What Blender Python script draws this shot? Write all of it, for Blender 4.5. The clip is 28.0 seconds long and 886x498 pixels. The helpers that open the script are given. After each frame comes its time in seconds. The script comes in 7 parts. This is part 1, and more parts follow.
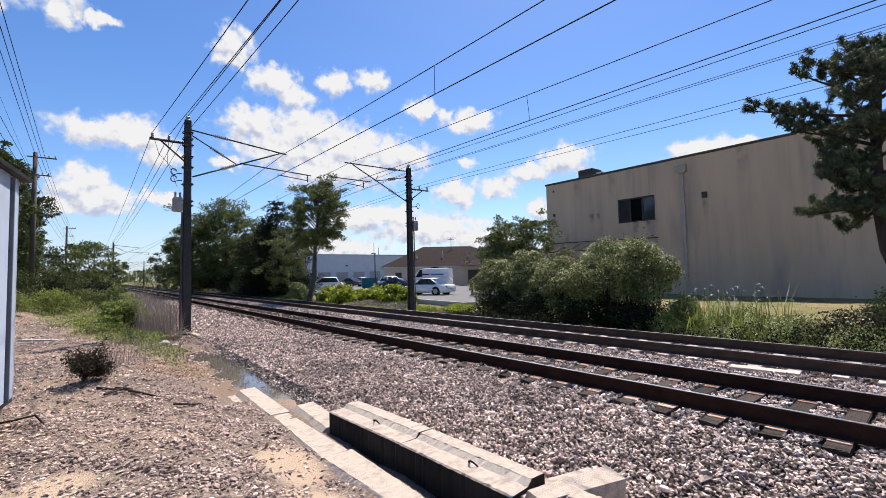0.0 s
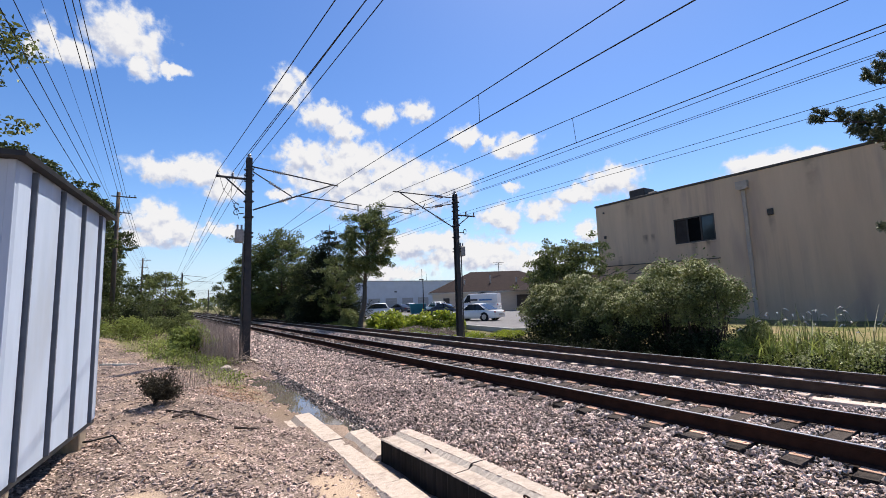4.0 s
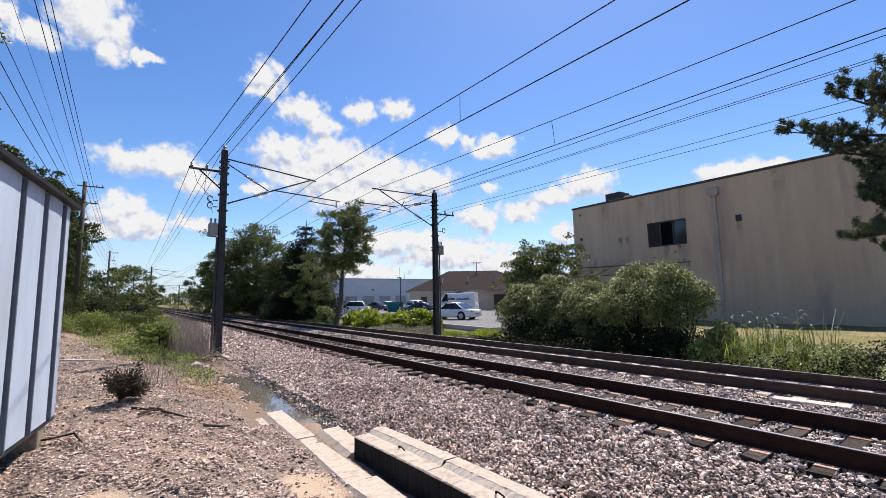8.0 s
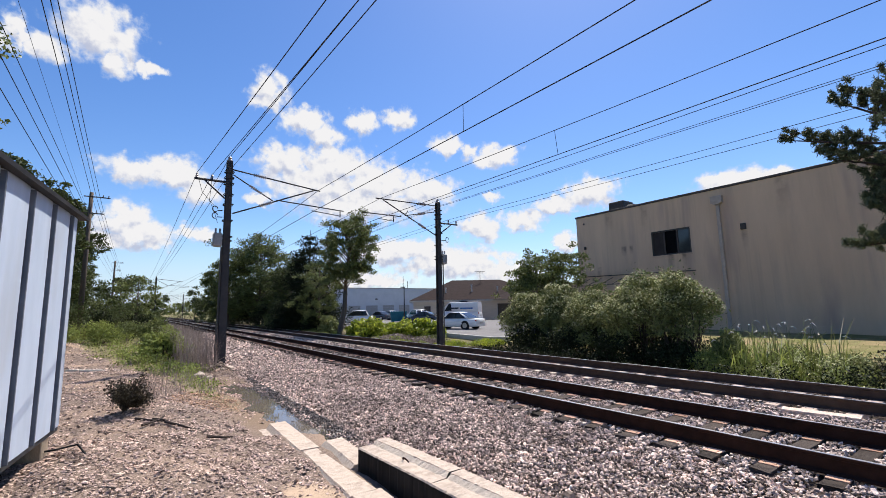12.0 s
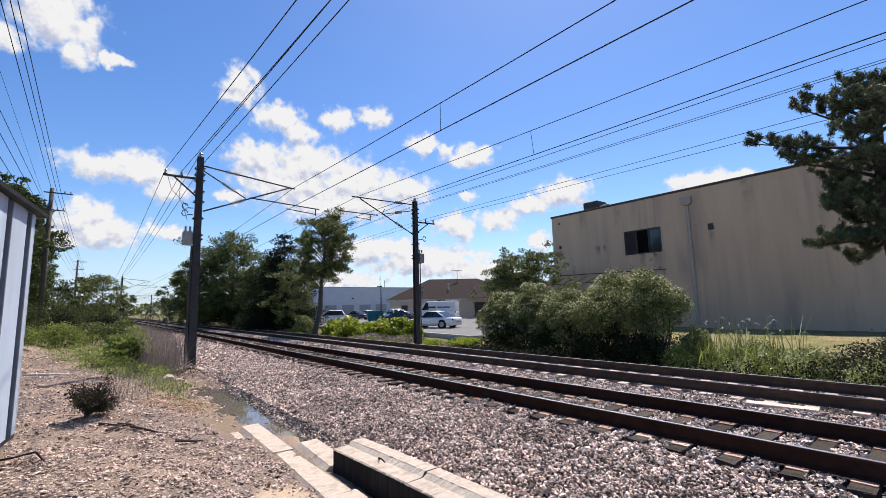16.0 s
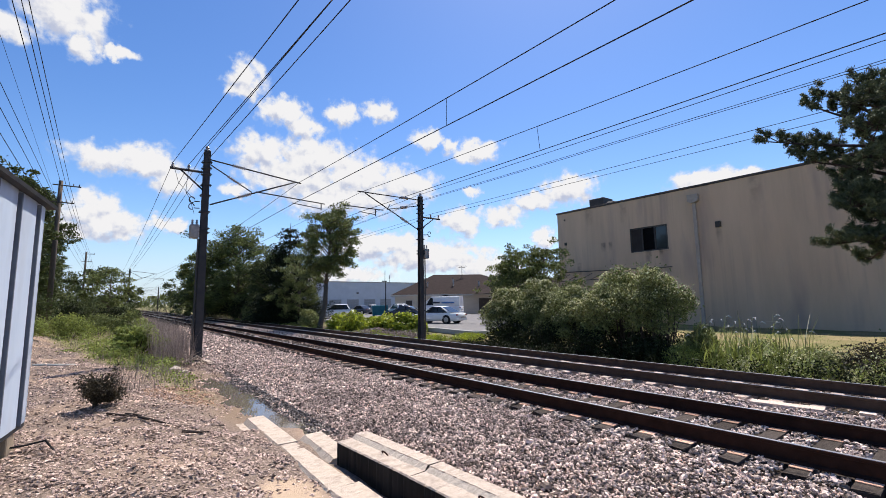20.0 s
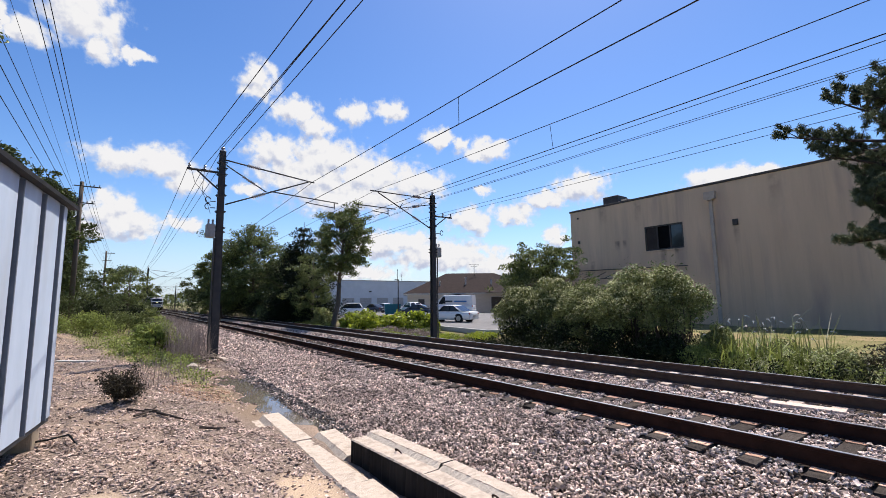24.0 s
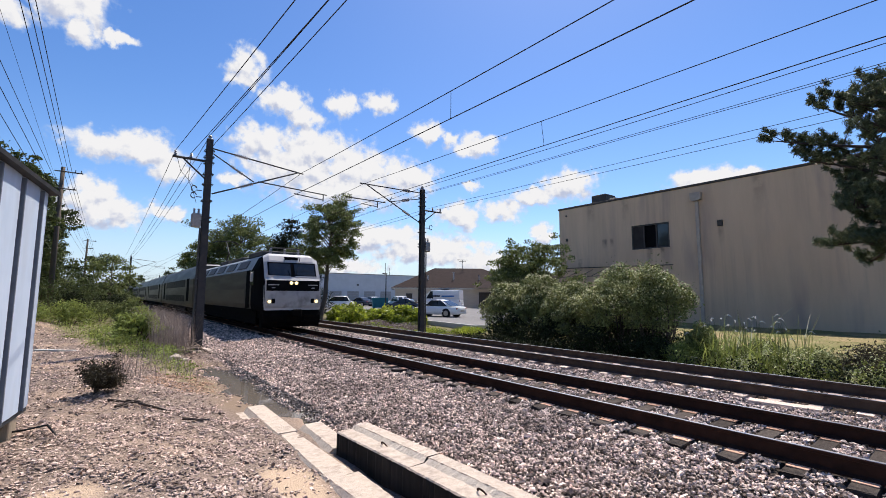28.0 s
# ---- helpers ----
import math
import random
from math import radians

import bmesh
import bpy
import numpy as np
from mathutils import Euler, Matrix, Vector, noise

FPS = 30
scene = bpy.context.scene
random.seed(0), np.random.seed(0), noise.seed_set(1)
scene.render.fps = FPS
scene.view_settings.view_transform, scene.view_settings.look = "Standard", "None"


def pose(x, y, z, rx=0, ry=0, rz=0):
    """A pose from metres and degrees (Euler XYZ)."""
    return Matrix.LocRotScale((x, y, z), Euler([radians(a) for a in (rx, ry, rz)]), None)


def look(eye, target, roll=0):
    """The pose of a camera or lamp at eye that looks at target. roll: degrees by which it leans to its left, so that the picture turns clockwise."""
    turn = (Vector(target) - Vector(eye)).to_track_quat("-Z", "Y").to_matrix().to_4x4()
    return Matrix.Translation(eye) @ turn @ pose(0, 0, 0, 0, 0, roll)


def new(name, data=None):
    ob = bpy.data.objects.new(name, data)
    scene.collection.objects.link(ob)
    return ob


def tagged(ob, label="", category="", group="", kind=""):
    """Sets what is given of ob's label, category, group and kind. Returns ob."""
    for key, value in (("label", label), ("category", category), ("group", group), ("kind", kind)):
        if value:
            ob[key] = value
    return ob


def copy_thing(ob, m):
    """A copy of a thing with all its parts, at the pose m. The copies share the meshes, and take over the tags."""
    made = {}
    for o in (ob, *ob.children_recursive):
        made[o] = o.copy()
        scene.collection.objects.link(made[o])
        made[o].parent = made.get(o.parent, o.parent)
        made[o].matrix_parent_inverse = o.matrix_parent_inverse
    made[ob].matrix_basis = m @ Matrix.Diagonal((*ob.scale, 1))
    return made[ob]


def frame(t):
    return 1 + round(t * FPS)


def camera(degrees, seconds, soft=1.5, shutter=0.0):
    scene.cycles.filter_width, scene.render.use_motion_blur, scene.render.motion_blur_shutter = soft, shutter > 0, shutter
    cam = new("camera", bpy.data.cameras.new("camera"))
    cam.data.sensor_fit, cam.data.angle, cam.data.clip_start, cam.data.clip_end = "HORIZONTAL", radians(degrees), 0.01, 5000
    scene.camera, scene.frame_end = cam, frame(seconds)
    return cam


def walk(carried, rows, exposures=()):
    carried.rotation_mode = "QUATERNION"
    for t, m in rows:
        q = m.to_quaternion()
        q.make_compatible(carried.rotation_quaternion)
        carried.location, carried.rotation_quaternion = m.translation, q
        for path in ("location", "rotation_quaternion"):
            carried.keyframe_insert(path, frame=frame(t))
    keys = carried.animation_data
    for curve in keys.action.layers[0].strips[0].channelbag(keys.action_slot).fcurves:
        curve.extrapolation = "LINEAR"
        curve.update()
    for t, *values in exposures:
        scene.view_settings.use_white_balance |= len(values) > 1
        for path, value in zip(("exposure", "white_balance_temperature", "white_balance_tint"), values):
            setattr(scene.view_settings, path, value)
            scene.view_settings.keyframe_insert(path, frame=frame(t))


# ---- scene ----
cam = camera(91.1, 28.0, 0.75, 0.1)
PATH = [
    (0, (0.014, 0.016, 1.873), (1.272, 1.567, 1.984), -1.4),
    (0.5, (0.005, -0.013, 1.89), (1.244, 1.553, 1.998), -1.3),
    (1, (-0.004, 0.009, 1.875), (1.209, 1.596, 1.987), -1.2),
    (1.5, (-0.009, 0.018, 1.881), (1.183, 1.62, 1.997), -1.0),
    (2, (-0.002, 0.01, 1.878), (1.178, 1.62, 2.004), -1.0),
    (2.5, (0.015, 0.015, 1.868), (1.181, 1.633, 2.017), -1.1),
    (3, (0.007, -0.009, 1.878), (1.149, 1.623, 2.064), -1.5),
    (3.5, (-0.007, 0.001, 1.886), (1.094, 1.655, 2.113), -2.1),
    (5.5, (-0.009, 0.011, 1.87), (1.048, 1.693, 2.104), -1.6),
    (6, (-0.017, -0.008, 1.875), (1.085, 1.647, 2.097), -1.3),
    (6.5, (-0.013, -0.005, 1.874), (1.125, 1.626, 2.092), -1.2),
    (7, (-0.003, 0.0, 1.87), (1.154, 1.616, 2.087), -1.2),
    (7.5, (-0.001, -0.001, 1.867), (1.162, 1.611, 2.086), -1.2),
    (8, (-0.002, -0.002, 1.87), (1.159, 1.611, 2.095), -1.1),
    (8.5, (-0.005, -0.001, 1.872), (1.153, 1.613, 2.105), -1.1),
    (9, (-0.005, 0.001, 1.874), (1.148, 1.618, 2.114), -1.1),
    (9.5, (-0.008, -0.002, 1.87), (1.142, 1.615, 2.117), -1.1),
    (10, (-0.008, 0.002, 1.873), (1.139, 1.621, 2.124), -1.1),
    (10.5, (-0.013, 0.003, 1.873), (1.133, 1.622, 2.128), -1.1),
    (11, (-0.007, 0.0, 1.877), (1.137, 1.62, 2.134), -1.2),
    (11.5, (-0.011, -0.005, 1.881), (1.132, 1.615, 2.142), -1.2),
    (12, (-0.01, 0.0, 1.877), (1.136, 1.617, 2.144), -1.2),
    (12.5, (-0.007, 0.002, 1.874), (1.152, 1.61, 2.145), -1.2),
    (13, (-0.005, 0.004, 1.874), (1.179, 1.593, 2.144), -1.3),
    (13.5, (0.002, -0.009, 1.879), (1.214, 1.56, 2.144), -1.4),
    (15.5, (0.002, -0.007, 1.877), (1.24, 1.543, 2.133), -1.5),
    (16, (0.0, -0.001, 1.877), (1.23, 1.554, 2.137), -1.5),
    (16.5, (0.004, -0.017, 1.878), (1.227, 1.544, 2.14), -1.4),
    (17, (-0.003, -0.012, 1.879), (1.219, 1.549, 2.142), -1.3),
    (17.5, (-0.003, -0.009, 1.881), (1.221, 1.552, 2.139), -1.1),
    (18, (-0.002, -0.013, 1.878), (1.225, 1.547, 2.131), -1.0),
    (18.5, (0.004, -0.014, 1.873), (1.233, 1.544, 2.12), -0.9),
    (19, (0.0, -0.008, 1.874), (1.228, 1.552, 2.117), -0.9),
    (19.5, (0.0, -0.005, 1.876), (1.222, 1.56, 2.117), -0.9),
    (20, (-0.001, -0.006, 1.874), (1.212, 1.565, 2.114), -0.9),
    (20.5, (-0.006, -0.014, 1.874), (1.2, 1.564, 2.113), -0.9),
    (21, (-0.002, -0.015, 1.877), (1.198, 1.568, 2.114), -0.8),
    (21.5, (-0.007, -0.002, 1.875), (1.187, 1.586, 2.11), -0.8),
    (23.5, (-0.005, -0.01, 1.878), (1.169, 1.592, 2.111), -0.8),
    (24, (-0.009, -0.007, 1.876), (1.16, 1.599, 2.111), -0.8),
    (24.5, (-0.014, -0.012, 1.88), (1.149, 1.598, 2.117), -0.8),
    (25, (-0.013, -0.021, 1.883), (1.142, 1.595, 2.121), -0.8),
    (25.5, (-0.014, -0.015, 1.881), (1.134, 1.605, 2.12), -0.7),
    (26, (-0.015, -0.016, 1.879), (1.125, 1.61, 2.115), -0.6),
    (26.5, (-0.02, -0.011, 1.882), (1.113, 1.621, 2.113), -0.5),
    (27, (-0.016, -0.004, 1.88), (1.115, 1.631, 2.104), -0.3),
    (27.5, (-0.015, 0.009, 1.877), (1.147, 1.622, 2.095), -0.1),
    (28, (-0.016, 0.011, 1.872), (1.197, 1.588, 2.083), 0.2),
]
walk(cam, [(t, look(eye, target, roll)) for t, eye, target, roll in PATH], [(0, 0.58), (28, 0.58)])

# ---- world and light ----
SUN_AZ, SUN_EL = 57.0, 59.0        # degrees from +y towards +x, above the horizon
world = bpy.data.worlds.new("sky")
scene.world = world
world.use_nodes = True
wn = world.node_tree.nodes
sky = wn.new("ShaderNodeTexSky")
sky.sky_type, sky.sun_disc = "NISHITA", False
sky.sun_elevation, sky.sun_rotation = radians(SUN_EL), radians(SUN_AZ)
sky.altitude, sky.air_density, sky.dust_density, sky.ozone_density = 0, 1.0, 0.3, 3.0
deep = wn.new("ShaderNodeHueSaturation")
deep.inputs["Hue"].default_value, deep.inputs["Saturation"].default_value = 0.509, 1.23
world.node_tree.links.new(sky.outputs[0], deep.inputs["Color"])
world.node_tree.links.new(deep.outputs[0], wn["Background"].inputs[0])
wn["Background"].inputs[1].default_value = 0.108
sun_data = bpy.data.lights.new("sun", "SUN")
sun_data.energy, sun_data.angle, sun_data.color = 5.0, radians(0.6), (1.0, 0.93, 0.84)
sun = new("sun", sun_data)
_h = Vector((math.sin(radians(SUN_AZ)), math.cos(radians(SUN_AZ)), 0)) * math.cos(radians(SUN_EL))
sun.matrix_world = look(Vector((0, 0, 60)) + 60 * (_h + Vector((0, 0, math.sin(radians(SUN_EL))))), (0, 0, 60))

rng = np.random.default_rng(7)


# ---- materials ----
def mat(name, a, b=None, scale=6.0, rough=0.8, bump=0.0, metal=0.0, fine=0.0, spec=0.1, vary=0.0, island=0.0, stretch=None, stain=None, stain_scale=1.0, bump_scale=None):
    """A surface of two colours mixed by two scales of noise, with relief, wear and a tint that varies from piece to piece."""
    m = bpy.data.materials.new(name)
    m.use_nodes = True
    n, l = m.node_tree.nodes, m.node_tree.links
    p = n["Principled BSDF"]
    p.inputs["Roughness"].default_value, p.inputs["Metallic"].default_value = rough, metal
    p.inputs["Specular IOR Level"].default_value = spec
    b = b or tuple(c * 0.75 for c in a)
    tc = n.new("ShaderNodeTexCoord")
    co = tc.outputs["Object"]
    if stretch:
        mp = n.new("ShaderNodeMapping")
        mp.inputs["Scale"].default_value = stretch
        l.new(co, mp.inputs[0])
        co = mp.outputs[0]
    big = n.new("ShaderNodeTexNoise")
    big.inputs["Scale"].default_value, big.inputs["Detail"].default_value, big.inputs["Roughness"].default_value = scale, 8, 0.65
    l.new(co, big.inputs["Vector"])
    ramp = n.new("ShaderNodeMapRange")
    ramp.inputs[1].default_value, ramp.inputs[2].default_value = 0.32, 0.68
    l.new(big.outputs[0], ramp.inputs[0])
    mix = n.new("ShaderNodeMix")
    mix.data_type = "RGBA"
    mix.inputs[6].default_value, mix.inputs[7].default_value = (*a, 1), (*b, 1)
    l.new(ramp.outputs[0], mix.inputs[0])
    col = mix.outputs[2]
    if stain:
        st = n.new("ShaderNodeTexNoise")
        st.inputs["Scale"].default_value, st.inputs["Detail"].default_value = stain_scale, 6
        l.new(co, st.inputs["Vector"])
        sr = n.new("ShaderNodeMapRange")
        sr.inputs[1].default_value, sr.inputs[2].default_value, sr.inputs[4].default_value = 0.5, 0.72, 0.85
        l.new(st.outputs[0], sr.inputs[0])
        sm = n.new("ShaderNodeMix")
        sm.data_type = "RGBA"
        sm.inputs[7].default_value = (*stain, 1)
        l.new(sr.outputs[0], sm.inputs[0]), l.new(col, sm.inputs[6])
        col = sm.outputs[2]
    for on, node, sock in ((vary, "ShaderNodeObjectInfo", "Random"), (island, "ShaderNodeNewGeometry", "Random Per Island")):
        if on:
            src = n.new(node)
            mr = n.new("ShaderNodeMapRange")
            mr.inputs[3].default_value, mr.inputs[4].default_value = 1 - on, 1 + on
            l.new(src.outputs[sock], mr.inputs[0])
            hs = n.new("ShaderNodeHueSaturation")
            l.new(mr.outputs[0], hs.inputs["Value"]), l.new(col, hs.inputs["Color"])
            col = hs.outputs[0]
    l.new(col, p.inputs["Base Color"])
    if bump:
        f2 = n.new("ShaderNodeTexNoise")
        f2.inputs["Scale"].default_value, f2.inputs["Detail"].default_value = bump_scale or scale * 6, 6
        l.new(co, f2.inputs["Vector"])
        bp = n.new("ShaderNodeBump")
        bp.inputs["Strength"].default_value, bp.inputs["Distance"].default_value = bump, 0.02
        l.new(f2.outputs[0], bp.inputs["Height"])
        l.new(bp.outputs[0], p.inputs["Normal"])
    if fine:
        fr = n.new("ShaderNodeMapRange")
        fr.inputs[3].default_value, fr.inputs[4].default_value = max(rough - fine, 0.02), min(rough + fine, 1)
        l.new(big.outputs[0], fr.inputs[0])
        l.new(fr.outputs[0], p.inputs["Roughness"])
    return m


def leaf_mat(name, a, b, through_light=0.45, gloss=0.25, rough=0.5):
    """Leaves: a matt face, and light that comes through from behind."""
    m = mat(name, a, b, scale=0.9, rough=rough, spec=gloss, island=0.5)
    n, l = m.node_tree.nodes, m.node_tree.links
    p, out = n["Principled BSDF"], n["Material Output"]
    tr = n.new("ShaderNodeBsdfTranslucent")
    src = p.inputs["Base Color"].links[0].from_socket
    hs = n.new("ShaderNodeHueSaturation")
    hs.inputs["Hue"].default_value, hs.inputs["Value"].default_value = 0.48, 1.5
    l.new(src, hs.inputs["Color"]), l.new(hs.outputs[0], tr.inputs[0])
    mx = n.new("ShaderNodeMixShader")
    mx.inputs[0].default_value = through_light
    l.new(p.outputs[0], mx.inputs[1]), l.new(tr.outputs[0], mx.inputs[2]), l.new(mx.outputs[0], out.inputs[0])
    return m


def glow(name, colour, strength):
    m = bpy.data.materials.new(name)
    m.use_nodes = True
    p = m.node_tree.nodes["Principled BSDF"]
    p.inputs["Base Color"].default_value = (*colour, 1)
    p.inputs["Emission Color"].default_value, p.inputs["Emission Strength"].default_value = (*colour, 1), strength
    return m


# Near-black bed: shade in the gaps between stones put into its colour.
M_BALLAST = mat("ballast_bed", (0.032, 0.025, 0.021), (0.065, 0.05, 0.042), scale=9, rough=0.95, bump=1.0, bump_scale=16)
M_STONE = mat("ballast_stone", (0.86, 0.68, 0.58), (0.18, 0.134, 0.113), scale=6.0, rough=0.85, bump=0.3, bump_scale=60, island=0.8, stain=(0.22, 0.165, 0.14), stain_scale=0.35)
M_STONE_PALE = mat("pale_ballast_stone", (0.7, 0.565, 0.49), (0.24, 0.185, 0.158), scale=6.0, rough=0.85, bump=0.3, bump_scale=60, island=0.75)
M_WETSTONE = mat("wet_stone", (0.15, 0.12, 0.105), (0.06, 0.05, 0.044), scale=6, rough=0.4, spec=0.35, bump=0.3, bump_scale=60, island=0.7)
M_GRIT = mat("path_stone", (0.56, 0.42, 0.35), (0.23, 0.17, 0.142), scale=3.0, rough=0.9, bump=0.3, bump_scale=60, island=0.6, stain=(0.5, 0.36, 0.27), stain_scale=0.5)
M_RUSTGRIT = mat("rust_stained_stone", (0.52, 0.34, 0.23), (0.31, 0.2, 0.14), scale=3.0, rough=0.9, bump=0.3, bump_scale=60, island=0.4)
M_RAIL = mat("rail_rust", (0.026, 0.013, 0.0095), (0.045, 0.022, 0.016), scale=5, rough=0.9, bump=0.25, spec=0.08, bump_scale=50)
M_RAIL2 = mat("pale_rail_rust", (0.085, 0.06, 0.048), (0.055, 0.037, 0.029), scale=5, rough=0.9, bump=0.25, spec=0.05, bump_scale=50)
M_RAILTOP = mat("rail_top", (0.62, 0.6, 0.59), (0.46, 0.44, 0.43), scale=4, rough=0.34, metal=1.0, stretch=(6, 0.4, 6))
M_TIE = mat("old_tie", (0.05, 0.04, 0.035), (0.09, 0.074, 0.064), scale=4, rough=0.95, spec=0.1, bump=0.6, stretch=(1.2, 9, 9), vary=0.35)
M_TIE2 = mat("pale_tie", (0.62, 0.49, 0.41), (0.46, 0.36, 0.3), scale=4, rough=0.9, bump=0.5, stretch=(1.2, 9, 9), vary=0.25)
M_PLATE = mat("rusty_plate", (0.62, 0.37, 0.26), (0.42, 0.25, 0.18), scale=14, rough=0.8, bump=0.2, vary=0.4)
M_CONC = mat("cast_concrete", (0.58, 0.48, 0.395), (0.44, 0.36, 0.295), scale=16, rough=0.9, bump=0.6, fine=0.05, stain=(0.33, 0.265, 0.215), stain_scale=9, bump_scale=90)
M_AGGREGATE = mat("rough_aggregate_concrete", (0.6, 0.515, 0.43), (0.44, 0.375, 0.31), scale=26, rough=0.95, bump=0.5, bump_scale=70)
# Near-black concrete: shade on the blocks' drain side put into colour.
M_SHADE_FACE = mat("shade_dark_concrete", (0.011, 0.0105, 0.0105), (0.026, 0.024, 0.023), scale=2, rough=0.85, bump=0.3, stretch=(1, 1.5, 0.4))
M_STEEL = mat("mast_steel", (0.04, 0.04, 0.044), (0.065, 0.06, 0.058), scale=3, rough=0.7, bump=0.15, metal=0.1, spec=0.2)
M_GALV = mat("galvanised", (0.36, 0.35, 0.34), (0.27, 0.26, 0.25), scale=8, rough=0.6, metal=0.1)
M_INSUL = mat("insulator_glaze", (0.35, 0.33, 0.33), (0.22, 0.2, 0.2), scale=8, rough=0.3, spec=0.5)
M_WIRE = mat("wire", (0.03, 0.03, 0.032), (0.05, 0.045, 0.04), scale=2, rough=0.6, metal=0.3)
M_SHED = mat("painted_shed_sheet", (0.5, 0.57, 0.68), (0.43, 0.5, 0.6), scale=1.6, rough=0.45, bump=0.12, fine=0.1, stain=(0.4, 0.44, 0.5), stain_scale=0.9, stretch=(2, 2, 0.6), bump_scale=3)
# The seams' shadows put into a dark seam colour.
M_SEAM = mat("shade_dark_seam", (0.16, 0.18, 0.21), (0.1, 0.115, 0.14), scale=3, rough=0.6)
M_SHEDROOF = mat("shed_roof", (0.035, 0.036, 0.04), (0.06, 0.06, 0.06), scale=4, rough=0.6)
M_BARK = mat("bark", (0.09, 0.07, 0.055), (0.16, 0.13, 0.1), scale=5, rough=0.95, bump=0.9, stretch=(3, 3, 0.7))
M_DARKBARK = mat("dark_bark", (0.05, 0.04, 0.034), (0.09, 0.07, 0.06), scale=6, rough=0.95, bump=0.9, stretch=(3, 3, 0.7))
M_DEADWOOD = mat("dead_wood", (0.34, 0.28, 0.23), (0.2, 0.16, 0.13), scale=6, rough=0.9, bump=0.4, stretch=(4, 4, 0.5))
M_POLE = mat("weathered_pole", (0.15, 0.12, 0.095), (0.1, 0.08, 0.065), scale=6, rough=0.9, bump=0.5, stretch=(4, 4, 0.4))
M_LEAF = leaf_mat("broad_leaf", (0.18, 0.21, 0.07), (0.065, 0.085, 0.026), 0.16, 0.18, 0.55)
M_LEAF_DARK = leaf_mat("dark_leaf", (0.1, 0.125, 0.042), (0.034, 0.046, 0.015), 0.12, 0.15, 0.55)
M_LEAF_SHRUB = leaf_mat("shrub_leaf", (0.26, 0.285, 0.105), (0.065, 0.078, 0.026), 0.1, 0.15, 0.5)
# Pale leaves: sunlight on the shrub tops painted into leaf colour.
M_LEAF_TIP = leaf_mat("sunlit_leaf", (0.52, 0.53, 0.3), (0.36, 0.38, 0.18), 0.2, 0.3, 0.4)
M_LEAF_BRIGHT = leaf_mat("hedge_leaf", (0.27, 0.33, 0.035), (0.12, 0.17, 0.02), 0.4, 0.35, 0.4)
M_LEAF_WEED = leaf_mat("weed_leaf", (0.26, 0.31, 0.085), (0.11, 0.145, 0.036), 0.25, 0.15, 0.5)
M_LEAF_BUSH = leaf_mat("brown_leaf", (0.05, 0.042, 0.022), (0.025, 0.02, 0.012), 0.15)
# Near-black leaves: shade under shrubs painted in; also the conifer's own dark.
M_LEAF_SHADE = leaf_mat("shade_dark_leaf", (0.022, 0.03, 0.011), (0.012, 0.017, 0.006), 0.1, 0.1, 0.55)
M_NEEDLE = leaf_mat("pine_needle", (0.135, 0.155, 0.085), (0.05, 0.065, 0.033), 0.12, 0.15, 0.5)
M_GRASS = leaf_mat("grass_blade", (0.16, 0.18, 0.07), (0.09, 0.11, 0.04), 0.35)
M_DRY = leaf_mat("dry_stalk", (0.25, 0.205, 0.18), (0.15, 0.122, 0.108), 0.25)
M_LAWN = mat("lawn", (0.13, 0.135, 0.045), (0.28, 0.21, 0.12), scale=0.35, rough=0.95, bump=0.7, bump_scale=25, stain=(0.08, 0.1, 0.025), stain_scale=0.6)
M_ASPHALT = mat("asphalt", (0.21, 0.2, 0.2), (0.16, 0.155, 0.155), scale=1.2, rough=0.9, bump=0.3, bump_scale=60)
M_KERB = mat("kerb_concrete", (0.5, 0.48, 0.45), (0.4, 0.38, 0.35), scale=4, rough=0.9, bump=0.2)
M_STUCCO = mat("stained_stucco", (0.64, 0.465, 0.325), (0.53, 0.385, 0.27), scale=0.35, rough=0.92, bump=0.15, stretch=(1, 1.6, 0.3), stain=(0.4, 0.3, 0.24), stain_scale=0.5, bump_scale=30)


